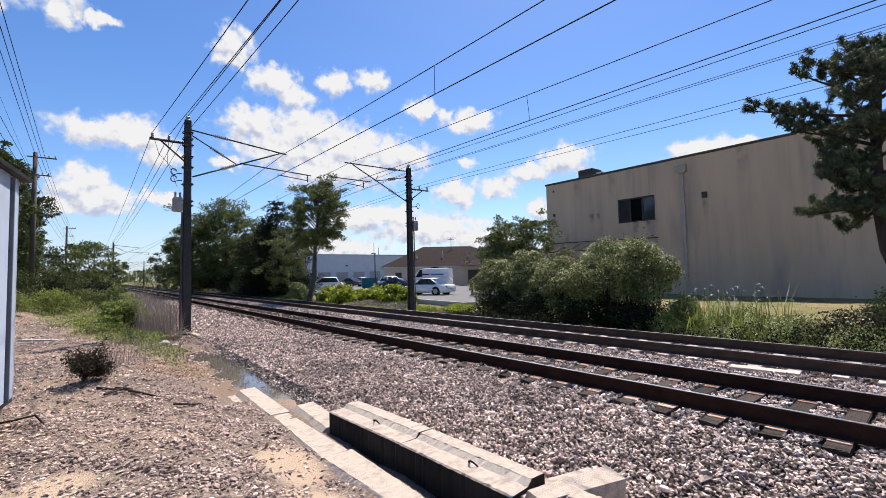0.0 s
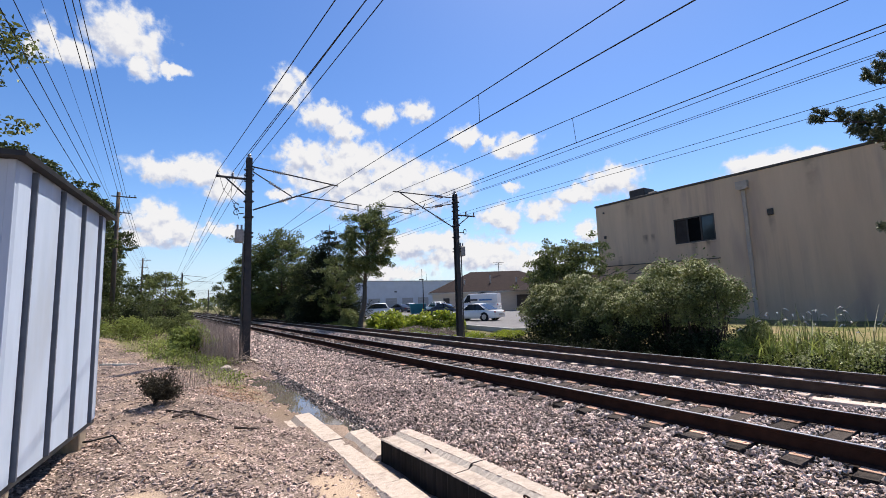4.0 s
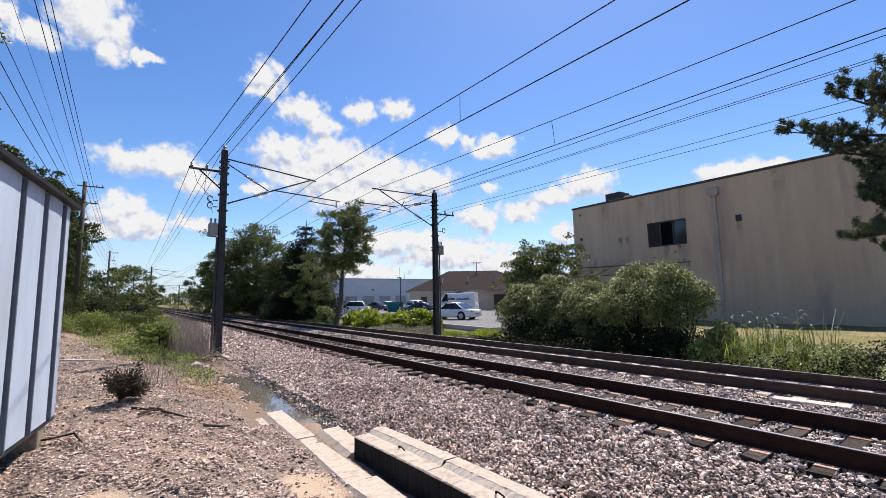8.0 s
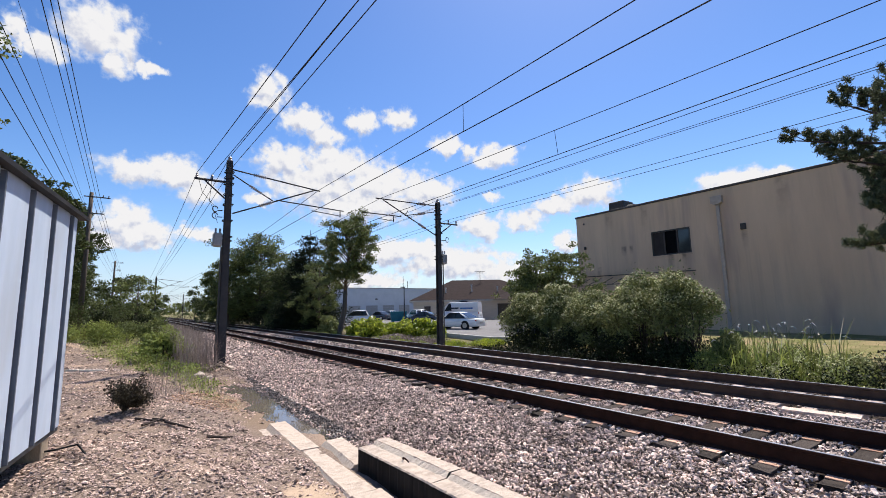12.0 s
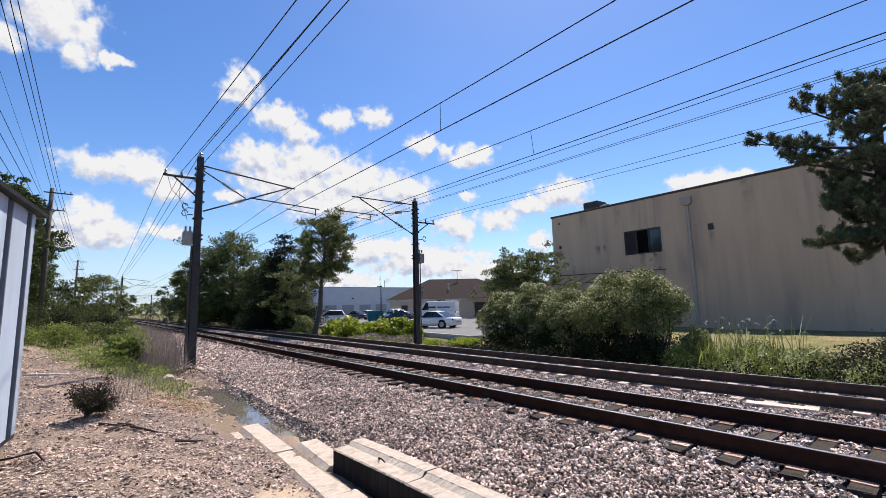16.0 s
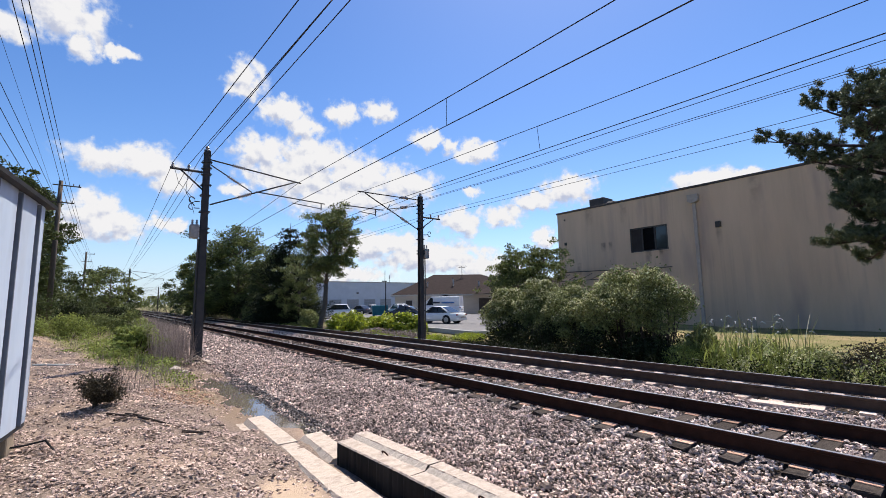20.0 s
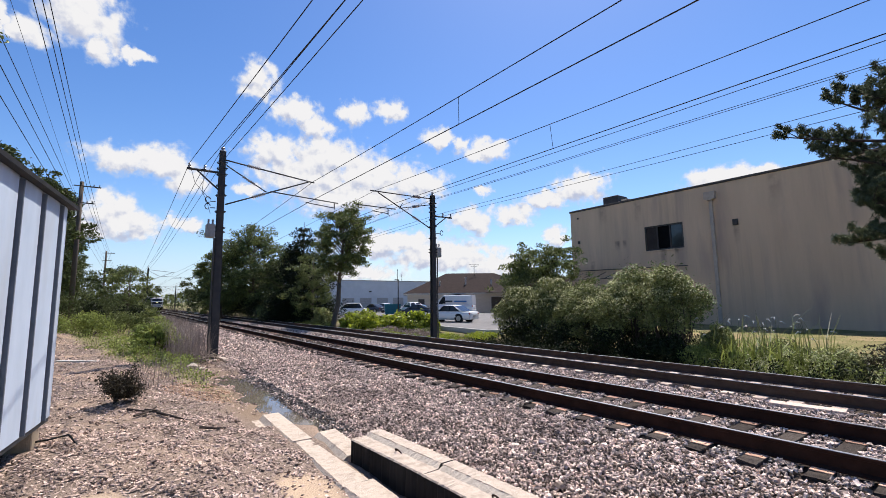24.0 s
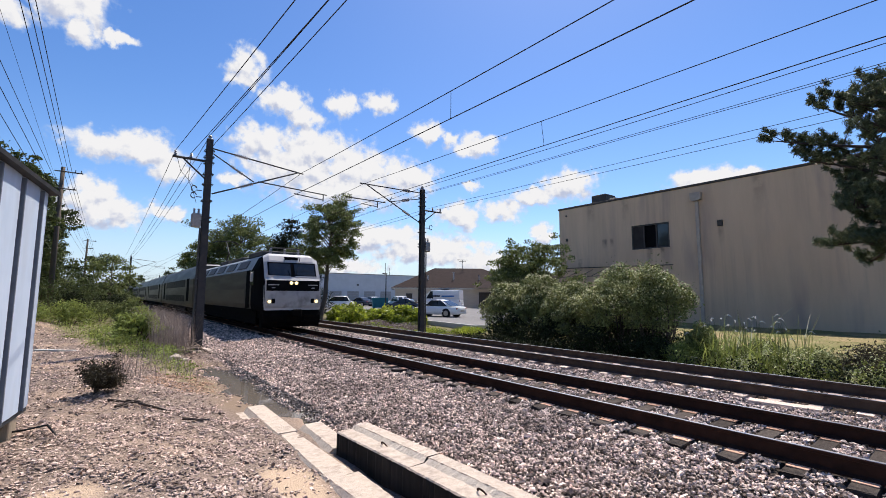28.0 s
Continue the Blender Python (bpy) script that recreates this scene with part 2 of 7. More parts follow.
def add_streaks(m, colour, amount):
    """Rain streaks: narrow marks that run down the wall, strong in some places and absent in others."""
    n, l = m.node_tree.nodes, m.node_tree.links
    p = n["Principled BSDF"]
    src = p.inputs["Base Color"].links[0].from_socket
    tc, mp, pl = n.new("ShaderNodeTexCoord"), n.new("ShaderNodeMapping"), n.new("ShaderNodeTexNoise")
    mp.inputs["Scale"].default_value = (1, 2.6, 0.1)
    st = n.new("ShaderNodeTexNoise")
    st.inputs["Scale"].default_value, st.inputs["Detail"].default_value = 1.0, 5
    pl.inputs["Scale"].default_value, pl.inputs["Detail"].default_value = 0.22, 3
    l.new(tc.outputs["Object"], mp.inputs[0]), l.new(mp.outputs[0], st.inputs["Vector"]), l.new(tc.outputs["Object"], pl.inputs["Vector"])
    a, b, mu, sc, mx = n.new("ShaderNodeMapRange"), n.new("ShaderNodeMapRange"), n.new("ShaderNodeMath"), n.new("ShaderNodeMath"), n.new("ShaderNodeMix")
    a.inputs[1].default_value, a.inputs[2].default_value = 0.5, 0.66
    b.inputs[1].default_value, b.inputs[2].default_value = 0.44, 0.62
    mu.operation, sc.operation, sc.inputs[1].default_value, mx.data_type = "MULTIPLY", "MULTIPLY", amount, "RGBA"
    l.new(st.outputs[0], a.inputs[0]), l.new(pl.outputs[0], b.inputs[0]), l.new(a.outputs[0], mu.inputs[0]), l.new(b.outputs[0], mu.inputs[1])
    l.new(mu.outputs[0], sc.inputs[0]), l.new(sc.outputs[0], mx.inputs[0]), l.new(src, mx.inputs[6])
    mx.inputs[7].default_value = (*colour, 1)
    l.new(mx.outputs[2], p.inputs["Base Color"])


add_streaks(M_STUCCO, (0.25, 0.205, 0.175), 0.28)
def add_marks(m, marks, colour):
    """Single rain and rust marks on the wall: (middle y, half width, top z, bottom z, strength) each, ragged by noise."""
    n, l = m.node_tree.nodes, m.node_tree.links
    p = n["Principled BSDF"]
    src = p.inputs["Base Color"].links[0].from_socket
    tc, xyz, ns = n.new("ShaderNodeTexCoord"), n.new("ShaderNodeSeparateXYZ"), n.new("ShaderNodeTexNoise")
    ns.inputs["Scale"].default_value, ns.inputs["Detail"].default_value = 2.2, 5
    l.new(tc.outputs["Object"], xyz.inputs[0]), l.new(tc.outputs["Object"], ns.inputs["Vector"])

    def ramp(sock, a, b, lo, hi):
        r = n.new("ShaderNodeMapRange")
        r.interpolation_type = "SMOOTHSTEP"
        for i, v in enumerate((a, b, lo, hi)):
            r.inputs[i + 1].default_value = v
        l.new(sock, r.inputs[0])
        return r.outputs[0]

    def op(kind, a, b):
        q = n.new("ShaderNodeMath")
        q.operation = kind
        for i, v in enumerate((a, b)):
            if isinstance(v, (int, float)):
                q.inputs[i].default_value = v
            else:
                l.new(v, q.inputs[i])
        return q.outputs[0]

    total = None
    for y, half, top, low, amount in marks:
        wide = ramp(op("ABSOLUTE", op("SUBTRACT", xyz.outputs[1], y), 0), half * 0.3, half, 1, 0)
        tall = op("MULTIPLY", ramp(xyz.outputs[2], low, top, 0, amount), ramp(xyz.outputs[2], top, top + 0.15, 1, 0))
        one = op("MULTIPLY", wide, tall)
        total = one if total is None else op("MAXIMUM", total, one)
    mx = n.new("ShaderNodeMix")
    mx.data_type = "RGBA"
    mx.inputs[7].default_value = (*colour, 1)
    l.new(op("MULTIPLY", total, ramp(ns.outputs[0], 0.3, 0.62, 0.25, 1)), mx.inputs[0]), l.new(src, mx.inputs[6])
    l.new(mx.outputs[2], p.inputs["Base Color"])


add_marks(M_STUCCO, [(16.75, 0.3, 5.5, 4.0, 0.7), (15.75, 0.22, 5.5, 4.3, 0.75), (20.55, 0.3, 6.5, 5.7, 0.8), (19.9, 0.22, 6.5, 5.8, 0.7), (23.0, 0.35, 5.0, 3.6, 0.5), (11.75, 0.25, 6.7, 5.0, 0.5), (24.3, 0.14, 6.8, 5.4, 0.6), (18.6, 0.4, 9.6, 7.2, 0.4), (21.8, 0.5, 9.6, 7.6, 0.4), (9.4, 0.5, 9.6, 6.5, 0.35), (4.5, 0.6, 9.6, 6.0, 0.35)], (0.14, 0.11, 0.095))
add_streaks(M_SHADE_FACE, (0.07, 0.064, 0.06), 0.35)
M_COPING = mat("dark_coping", (0.06, 0.05, 0.045), (0.09, 0.08, 0.075), scale=3, rough=0.6)
M_GLASS = mat("window_glass", (0.015, 0.017, 0.02), (0.03, 0.033, 0.038), scale=1.0, rough=0.06, spec=0.6)
M_FRAME = mat("dark_frame", (0.05, 0.045, 0.042), (0.08, 0.07, 0.065), scale=5, rough=0.5)
M_ROOF = mat("brown_shingle", (0.036, 0.024, 0.022), (0.022, 0.015, 0.014), scale=2, rough=0.95, bump=0.5, bump_scale=10, stretch=(1, 1, 3))
M_SIDING = mat("tan_siding", (0.55, 0.5, 0.42), (0.48, 0.43, 0.36), scale=1, rough=0.85, stretch=(1, 1, 5))
M_GREYWALL = mat("grey_sheet_wall", (0.5, 0.52, 0.55), (0.44, 0.46, 0.49), scale=0.8, rough=0.7)
M_WHITE = mat("white_car_paint", (0.8, 0.8, 0.8), (0.74, 0.74, 0.74), scale=1, rough=0.22, spec=0.6)
M_DARKCAR = mat("dark_car_paint", (0.06, 0.07, 0.09), (0.045, 0.05, 0.065), scale=1, rough=0.22, spec=0.6)
M_TEAL = mat("teal_paint", (0.03, 0.16, 0.2), (0.025, 0.12, 0.16), scale=2, rough=0.5)
M_TYRE = mat("tyre", (0.02, 0.02, 0.02), (0.035, 0.035, 0.035), scale=10, rough=0.9)
M_RIM = mat("alloy", (0.5, 0.5, 0.52), (0.35, 0.35, 0.36), scale=8, rough=0.35, metal=0.8)
M_RED = mat("red_lens", (0.35, 0.02, 0.02), (0.25, 0.015, 0.015), scale=5, rough=0.2)
M_BLUE = mat("printed_blue", (0.08, 0.2, 0.45), (0.07, 0.17, 0.4), scale=5, rough=0.5)
M_TRAIN = mat("train_steel", (0.06, 0.056, 0.042), (0.04, 0.037, 0.029), scale=0.8, rough=0.45, metal=0.15, fine=0.12, stretch=(1, 0.2, 2), stain=(0.12, 0.11, 0.1), stain_scale=0.7)
M_TRAINWHITE = mat("train_white", (0.46, 0.44, 0.44), (0.38, 0.365, 0.365), scale=1.2, rough=0.4, spec=0.5, stain=(0.34, 0.325, 0.325), stain_scale=1.5)
M_TRAINBLACK = mat("train_black", (0.004, 0.004, 0.0045), (0.008, 0.008, 0.009), scale=1.5, rough=0.9, spec=0.02)
# Grime, with the deep shade under the train put into its black.
M_UNDER = mat("underframe_shade_grime", (0.004, 0.0035, 0.0035), (0.008, 0.007, 0.006), scale=4, rough=0.95, spec=0.03)
M_ROOFGEAR = mat("roof_gear", (0.09, 0.088, 0.085), (0.06, 0.058, 0.056), scale=3, rough=0.7)
M_LAMP = glow("headlamp", (1.0, 0.78, 0.36), 1.3)
M_TRAINGLASS = mat("train_glass", (0.01, 0.011, 0.012), (0.016, 0.017, 0.018), scale=1.5, rough=0.55, spec=0.05)
M_PANEL = mat("brown_panel", (0.035, 0.028, 0.026), (0.05, 0.042, 0.038), scale=2, rough=0.7)
# Sunlit roof slopes painted in as a paler grey.
M_TRAINROOF = mat("sunlit_train_roof", (0.34, 0.335, 0.32), (0.25, 0.245, 0.235), scale=1.5, rough=0.5, spec=0.4, stain=(0.16, 0.155, 0.15), stain_scale=1.2)
M_TRAINGREY = mat("train_grey", (0.42, 0.41, 0.405), (0.33, 0.32, 0.315), scale=1.2, rough=0.5, stain=(0.13, 0.125, 0.12), stain_scale=1.8)
M_PIPE = mat("painted_pipe", (0.46, 0.385, 0.325), (0.35, 0.295, 0.25), scale=3, rough=0.7)
M_TRAINBAND = mat("train_band", (0.12, 0.105, 0.08), (0.085, 0.075, 0.056), scale=1.0, rough=0.5, stretch=(1, 0.3, 2))
M_TIMBER = mat("sawn_timber", (0.4, 0.32, 0.23), (0.3, 0.24, 0.17), scale=4, rough=0.85, bump=0.3, stretch=(6, 6, 1))


def water_mat():
    m = bpy.data.materials.new("puddle_water")
    m.use_nodes = True
    n, l = m.node_tree.nodes, m.node_tree.links
    p = n["Principled BSDF"]
    p.inputs["Base Color"].default_value = (0.13, 0.11, 0.09, 1)
    p.inputs["Roughness"].default_value, p.inputs["Specular IOR Level"].default_value = 0.03, 0.75
    w = n.new("ShaderNodeTexNoise")
    w.inputs["Scale"].default_value = 5
    bp = n.new("ShaderNodeBump")
    bp.inputs["Strength"].default_value, bp.inputs["Distance"].default_value = 0.06, 0.02
    l.new(w.outputs[0], bp.inputs["Height"]), l.new(bp.outputs[0], p.inputs["Normal"])
    return m


def ground_mat():
    """Earth: stony brown path soil by the track, rough grass elsewhere, mixed along an uneven border."""
    m = mat("earth", (0.34, 0.255, 0.205), (0.07, 0.052, 0.042), scale=32, rough=0.95, bump=1.0, bump_scale=50, stain=(0.42, 0.3, 0.215), stain_scale=0.45)
    n, l = m.node_tree.nodes, m.node_tree.links
    p = n["Principled BSDF"]
    src = p.inputs["Base Color"].links[0].from_socket
    tc = n.new("ShaderNodeTexCoord")
    xyz = n.new("ShaderNodeSeparateXYZ")
    l.new(tc.outputs["Object"], xyz.inputs[0])
    ns = n.new("ShaderNodeTexNoise")
    ns.inputs["Scale"].default_value, ns.inputs["Detail"].default_value = 0.5, 5
    l.new(tc.outputs["Object"], ns.inputs["Vector"])

    def step(sock, lo, hi):
        r = n.new("ShaderNodeMapRange")
        r.inputs[1].default_value, r.inputs[2].default_value = lo, hi
        l.new(sock, r.inputs[0])
        return r.outputs[0]

    def op(kind, a, b):
        q = n.new("ShaderNodeMath")
        q.operation = kind
        for i, v in enumerate((a, b)):
            if isinstance(v, (int, float)):
                q.inputs[i].default_value = v
            else:
                l.new(v, q.inputs[i])
        return q.outputs[0]

    wob = op("MULTIPLY", op("SUBTRACT", ns.outputs[0], 0.5), 7.0)
    slant = op("MULTIPLY", op("MINIMUM", op("MAXIMUM", xyz.outputs[0], -3.0), 1.5), 5.3)
    def patch(cx, cy, rx, ry):
        a, b = op("DIVIDE", op("SUBTRACT", xyz.outputs[0], cx), rx), op("DIVIDE", op("SUBTRACT", xyz.outputs[1], cy), ry)
        return step(op("ADD", op("ADD", op("MULTIPLY", a, a), op("MULTIPLY", b, b)), op("MULTIPLY", wob, 0.25)), 1.5, 0.6)

    sandy = op("MAXIMUM", patch(1.62, 4.55, 0.28, 0.6), op("MAXIMUM", patch(1.5, 3.3, 0.3, 0.6), patch(-0.35, 5.0, 0.45, 0.35)))
    sand = n.new("ShaderNodeMix")
    sand.data_type = "RGBA"
    sand.inputs[7].default_value = (0.5, 0.37, 0.26, 1)
    l.new(op("MULTIPLY", sandy, 0.8), sand.inputs[0]), l.new(src, sand.inputs[6])
    src = sand.outputs[2]
    far = step(op("ADD", op("ADD", xyz.outputs[1], slant), wob), 17.5, 20.5)
    right = step(op("ADD", xyz.outputs[0], op("MULTIPLY", wob, 0.3)), 16.0, 17.2)
    # Ditch ground darkened: shade in the gaps between weeds put into colour.
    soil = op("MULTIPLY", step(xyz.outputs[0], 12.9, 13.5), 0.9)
    mask = op("MAXIMUM", op("MULTIPLY", far, step(xyz.outputs[0], 2.1, 1.7)), right)
    g = n.new("ShaderNodeMix")
    g.data_type = "RGBA"
    g.inputs[6].default_value, g.inputs[7].default_value = (0.12, 0.13, 0.045, 1), (0.26, 0.21, 0.12, 1)
    l.new(ns.outputs[0], g.inputs[0])
    mx = n.new("ShaderNodeMix")
    mx.data_type = "RGBA"
    wet = op("MULTIPLY", step(op("ADD", xyz.outputs[0], op("MULTIPLY", wob, 0.12)), 1.45, 1.85), op("MULTIPLY", step(xyz.outputs[1], 7.2, 8.6), step(xyz.outputs[1], 17.5, 14.0)))
    mud = n.new("ShaderNodeMix")
    mud.data_type = "RGBA"
    mud.inputs[7].default_value = (0.21, 0.15, 0.105, 1)
    l.new(op("MULTIPLY", wet, 0.85), mud.inputs[0]), l.new(src, mud.inputs[6])
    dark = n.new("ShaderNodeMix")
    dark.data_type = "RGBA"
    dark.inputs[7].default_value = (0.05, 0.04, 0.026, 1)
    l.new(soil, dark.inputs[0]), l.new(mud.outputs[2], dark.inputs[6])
    src = dark.outputs[2]
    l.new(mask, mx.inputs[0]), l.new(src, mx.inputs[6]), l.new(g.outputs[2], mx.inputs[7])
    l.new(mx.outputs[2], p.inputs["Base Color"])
    return m


# ---- mesh helpers ----
def finish(name, data, material, parent=None, label=""):
    for one in material if isinstance(material, (list, tuple)) else [material]:
        data.materials.append(one)
    ob = new(name, data)
    if parent is not None:
        ob.parent = parent
    if label:
        ob["label"] = label
    return ob


def part(name, bm, material, parent=None, label="", smooth=False):
    data = bpy.data.meshes.new(name)
    bmesh.ops.recalc_face_normals(bm, faces=bm.faces)
    if smooth:
        for f in bm.faces:
            f.smooth = True
    bm.to_mesh(data)
    bm.free()
    return finish(name, data, material, parent, label)


def thing(name, m, label, category, group="", kind=""):
    ob = new(name)
    ob.empty_display_size = 0.2
    ob.matrix_world = m
    return tagged(ob, label, category, group, kind)


def quads(name, verts, faces, material, parent=None, label="", smooth=False):
    """One mesh from arrays: verts (n, 3), faces (m, 3 or 4)."""
    verts, faces = np.asarray(verts, np.float32), np.asarray(faces, np.int32)
    data, k = bpy.data.meshes.new(name), faces.shape[1]
    data.vertices.add(len(verts)), data.loops.add(faces.size), data.polygons.add(len(faces))
    data.vertices.foreach_set("co", verts.ravel())
    data.loops.foreach_set("vertex_index", faces.ravel())
    data.polygons.foreach_set("loop_start", np.arange(0, faces.size, k, dtype=np.int32))
    data.polygons.foreach_set("use_smooth", np.full(len(faces), smooth))
    data.update(calc_edges=True)
    return finish(name, data, material, parent, label)


def box(bm, x0, x1, y0, y1, z0, z1, bevel=0.0, m=None):
    res = bmesh.ops.create_cube(bm, size=1.0)
    vs = res["verts"]
    for v in vs:
        v.co = Vector(((x0 + x1) / 2 + v.co.x * (x1 - x0), (y0 + y1) / 2 + v.co.y * (y1 - y0), (z0 + z1) / 2 + v.co.z * (z1 - z0)))
    if bevel:
        es = list({e for v in vs for e in v.link_edges})
        out = bmesh.ops.bevel(bm, geom=es, offset=bevel, segments=1, affect="EDGES")
        vs = list({v for f in out["faces"] for v in f.verts} | {v for v in vs if v.is_valid})
    if m is not None:
        bmesh.ops.transform(bm, matrix=m, verts=[v for v in vs if v.is_valid])
    return bm


def one_box(*a, **k):
    return box(bmesh.new(), *a, **k)


def tube(bm, pts, radii, seg=8, caps=True):
    """A tube through points, with a radius at each."""
    pts = [Vector(p) for p in pts]
    if isinstance(radii, (int, float)):
        radii = [radii] * len(pts)
    rings = []
    for i, p in enumerate(pts):
        d = (pts[min(i + 1, len(pts) - 1)] - pts[max(i - 1, 0)]).normalized()
        side = d.cross(Vector((0, 0, 1)) if abs(d.z) < 0.95 else Vector((1, 0, 0))).normalized()
        up = side.cross(d)
        rings.append([bm.verts.new(p + radii[i] * (math.cos(a) * side + math.sin(a) * up)) for a in (2 * math.pi * k / seg for k in range(seg))])
    for a, b in zip(rings, rings[1:]):
        for k in range(seg):
            bm.faces.new((a[k], a[(k + 1) % seg], b[(k + 1) % seg], b[k]))
    if caps:
        bm.faces.new(rings[0]), bm.faces.new(rings[-1])
    return bm


def prism(bm, outline, axis, lo, hi):
    """An outline of (a, b) pairs drawn out along an axis: x takes (y, z), y takes (x, z), z takes (x, y)."""
    def at(p, w):
        return {"x": (w, p[0], p[1]), "y": (p[0], w, p[1]), "z": (p[0], p[1], w)}[axis]
    a, b = [bm.verts.new(at(p, lo)) for p in outline], [bm.verts.new(at(p, hi)) for p in outline]
    n = len(outline)
    for i in range(n):
        bm.faces.new((a[i], a[(i + 1) % n], b[(i + 1) % n], b[i]))
    bm.faces.new(a), bm.faces.new(b)
    return bm


def leaves(name, centres, sizes, material, parent=None, label="", slim=0.55, droop=0.3, gen=None, level=0.0):
    """Many small folded leaves, one at each centre; level turns their faces towards the sky."""
    g = gen or rng
    n = len(centres)
    d = g.normal(size=(n, 3))
    d[:, 2] -= droop
    d /= np.linalg.norm(d, axis=1)[:, None]
    toss = g.normal(size=(n, 3))
    if level:
        toss = np.cross(np.array([[0, 0, 1.0]]) * level * 2 + toss * (1 - level), d)
        s = toss
    else:
        s = np.cross(d, toss)
    s /= np.linalg.norm(s, axis=1)[:, None] + 1e-9
    up = np.cross(s, d)
    sz = np.asarray(sizes).reshape(-1, 1)
    c = np.asarray(centres)
    v = np.stack([c - d * sz * 0.5, c + s * sz * slim * 0.5 + up * sz * 0.12, c + d * sz * 0.5, c - s * sz * slim * 0.5 + up * sz * 0.12], 1).reshape(-1, 3)
    i = np.arange(n)[:, None] * 4
    return quads(name, v, i + np.array([[0, 1, 2, 3]]), material, parent, label)


def clump_points(clumps, n, g=None, shell=0.45):
    """Points in blobs (x, y, z, rx, ry, rz), denser towards their skins, lumpy and uneven."""
    g = g or rng
    c = np.array(clumps, float)
    w = (c[:, 3] * c[:, 4] * c[:, 5]) ** 0.75
    k = g.choice(len(c), size=n, p=w / w.sum())
    d = g.normal(size=(n, 3))
    d /= np.linalg.norm(d, axis=1)[:, None]
    r = g.uniform(0, 1, n) ** shell
    lump = 1 + 0.22 * np.sin(d[:, 0] * 5 + k * 1.7) * np.sin(d[:, 1] * 6 + k) + 0.15 * np.sin(d[:, 2] * 9 + k * 2.3)
    return c[k, :3] + d * c[k, 3:] * (r * lump)[:, None]


def blades(name, base, height, material, parent=None, label="", width=0.02, lean=0.35, gen=None):
    """Grass or reeds: bent, tapering blades."""
    g = gen or rng
    b, n = np.asarray(base, float), len(base)
    h = np.asarray(height, float).reshape(-1, 1)
    a = g.uniform(0, 2 * np.pi, n)
    side = np.stack([np.cos(a), np.sin(a), 0 * a], 1) * width / 2
    to = np.stack([-np.sin(a), np.cos(a), 0 * a], 1) * g.uniform(0, lean, n)[:, None] * h
    up = np.array([[0, 0, 1.0]])
    mid, tip = b + to * 0.35 + up * h * 0.6, b + to + up * h * (1 - 0.12 * g.uniform(0, 1, (n, 1)))
    v = np.stack([b - side, b + side, mid + side * 0.7, mid - side * 0.7, tip + side * 0.15, tip - side * 0.15], 1).reshape(-1, 3)
    i = np.arange(n)[:, None] * 6
    f = np.concatenate([i + np.array([[0, 1, 2, 3]]), i + np.array([[3, 2, 4, 5]])])
    return quads(name, v, f, material, parent, label)


# ---- the ground's shape ----
def smooth(a, lo, hi):
    t = np.clip((np.asarray(a, float) - lo) / (hi - lo), 0, 1)
    return t * t * (3 - 2 * t)


def ground_z(x, y):
    """Height of the earth: a path beside the track, a drain, the track bed, a shallow ditch, then the yards."""
    x, y = np.asarray(x, float), np.asarray(y, float)
    left = 0.15 - 0.2 * smooth(x, 0.6, 1.9) - 0.08 * smooth(y, 9, 17)
    near = smooth(y, 15.0, 11.5)
    edge = 2.04 + 0.1 * np.sin(2.3 * y) + 0.05 * np.sin(5.9 * y)
    by_slab = smooth(y, 7.7, 7.3)
    drain = -0.16 * (smooth(x - edge, -0.55, 0.5) * (1 - by_slab) + smooth(x, 2.25, 2.75) * by_slab) * near - 0.05 * smooth(x, 1.9, 2.4) * (1 - near)
    bed = 0.14 * smooth(x, 2.8, 5.2) + 0.06 * smooth(x, 1.8, 3.0) * (1 - near)
    rise = 0.9 * smooth(x, -1.4, -4.5) * smooth(y, 23, 32) * smooth(x, -60, -20)
    ditch = -0.4 * smooth(x, 12.6, 14.2) + 0.34 * smooth(x, 15.0, 19.0)
    bank = 0.12 * smooth(x, 16, 20) * smooth(y, 9, 3) * smooth(x, 33, 24)
    under = -0.15 * smooth(x, 2.7, 3.3) * smooth(x, 13.2, 12.4)
    return left + drain + bed + rise + ditch + bank + under + 0.02 * np.sin(x * 1.7) * np.cos(y * 1.3) * smooth(np.abs(x - 9), 3, 5)


def bed_z(x, y):
    """Top of the ballast."""
    x = np.asarray(x, float)
    shoulder = -0.075 - 0.1 * smooth(x, 5.7, 2.75) + 0.014 * smooth(x, 5.85, 6.05) * smooth(x, 9.75, 9.55) + 0.05 * smooth(x, 10.38, 10.5) * smooth(x, 11.22, 11.1)
    heaped = 0.026 * smooth(x, 5.0, 5.5) * smooth(x, 8.6, 8.3) * smooth(np.asarray(y, float), 8.5, 5.5)
    return shoulder + heaped - 0.28 * smooth(x, 12.3, 13.6)


# ---- sky: clouds on a far backdrop ----
CLOUDS_A = [(-4.7, 28.3, 3.4, 2.4), (-9.1, 25.2, 1.9, 1.2), (-3.3, 25.9, 1.5, 1.4), (-11.2, 25.7, 0.8, 1.7), (-0.3, 25.9, 1.9, 0.5), (-0.2, 15.3, 3.4, 1.2), (3.2, 15.5, 3.4, 1.7), (5.5, 14.1, 2.3, 1.6), (-1.2, 10.1, 2.5, 1.8), (0.6, 8.7, 3.2, 1.6), (5.7, 9.3, 1.8, 0.8), (-2.7, 7.9, 1.4, 1.1), (12.8, 26.6, 2.2, 1.7), (12.6, 25.0, 1.7, 1.1)]
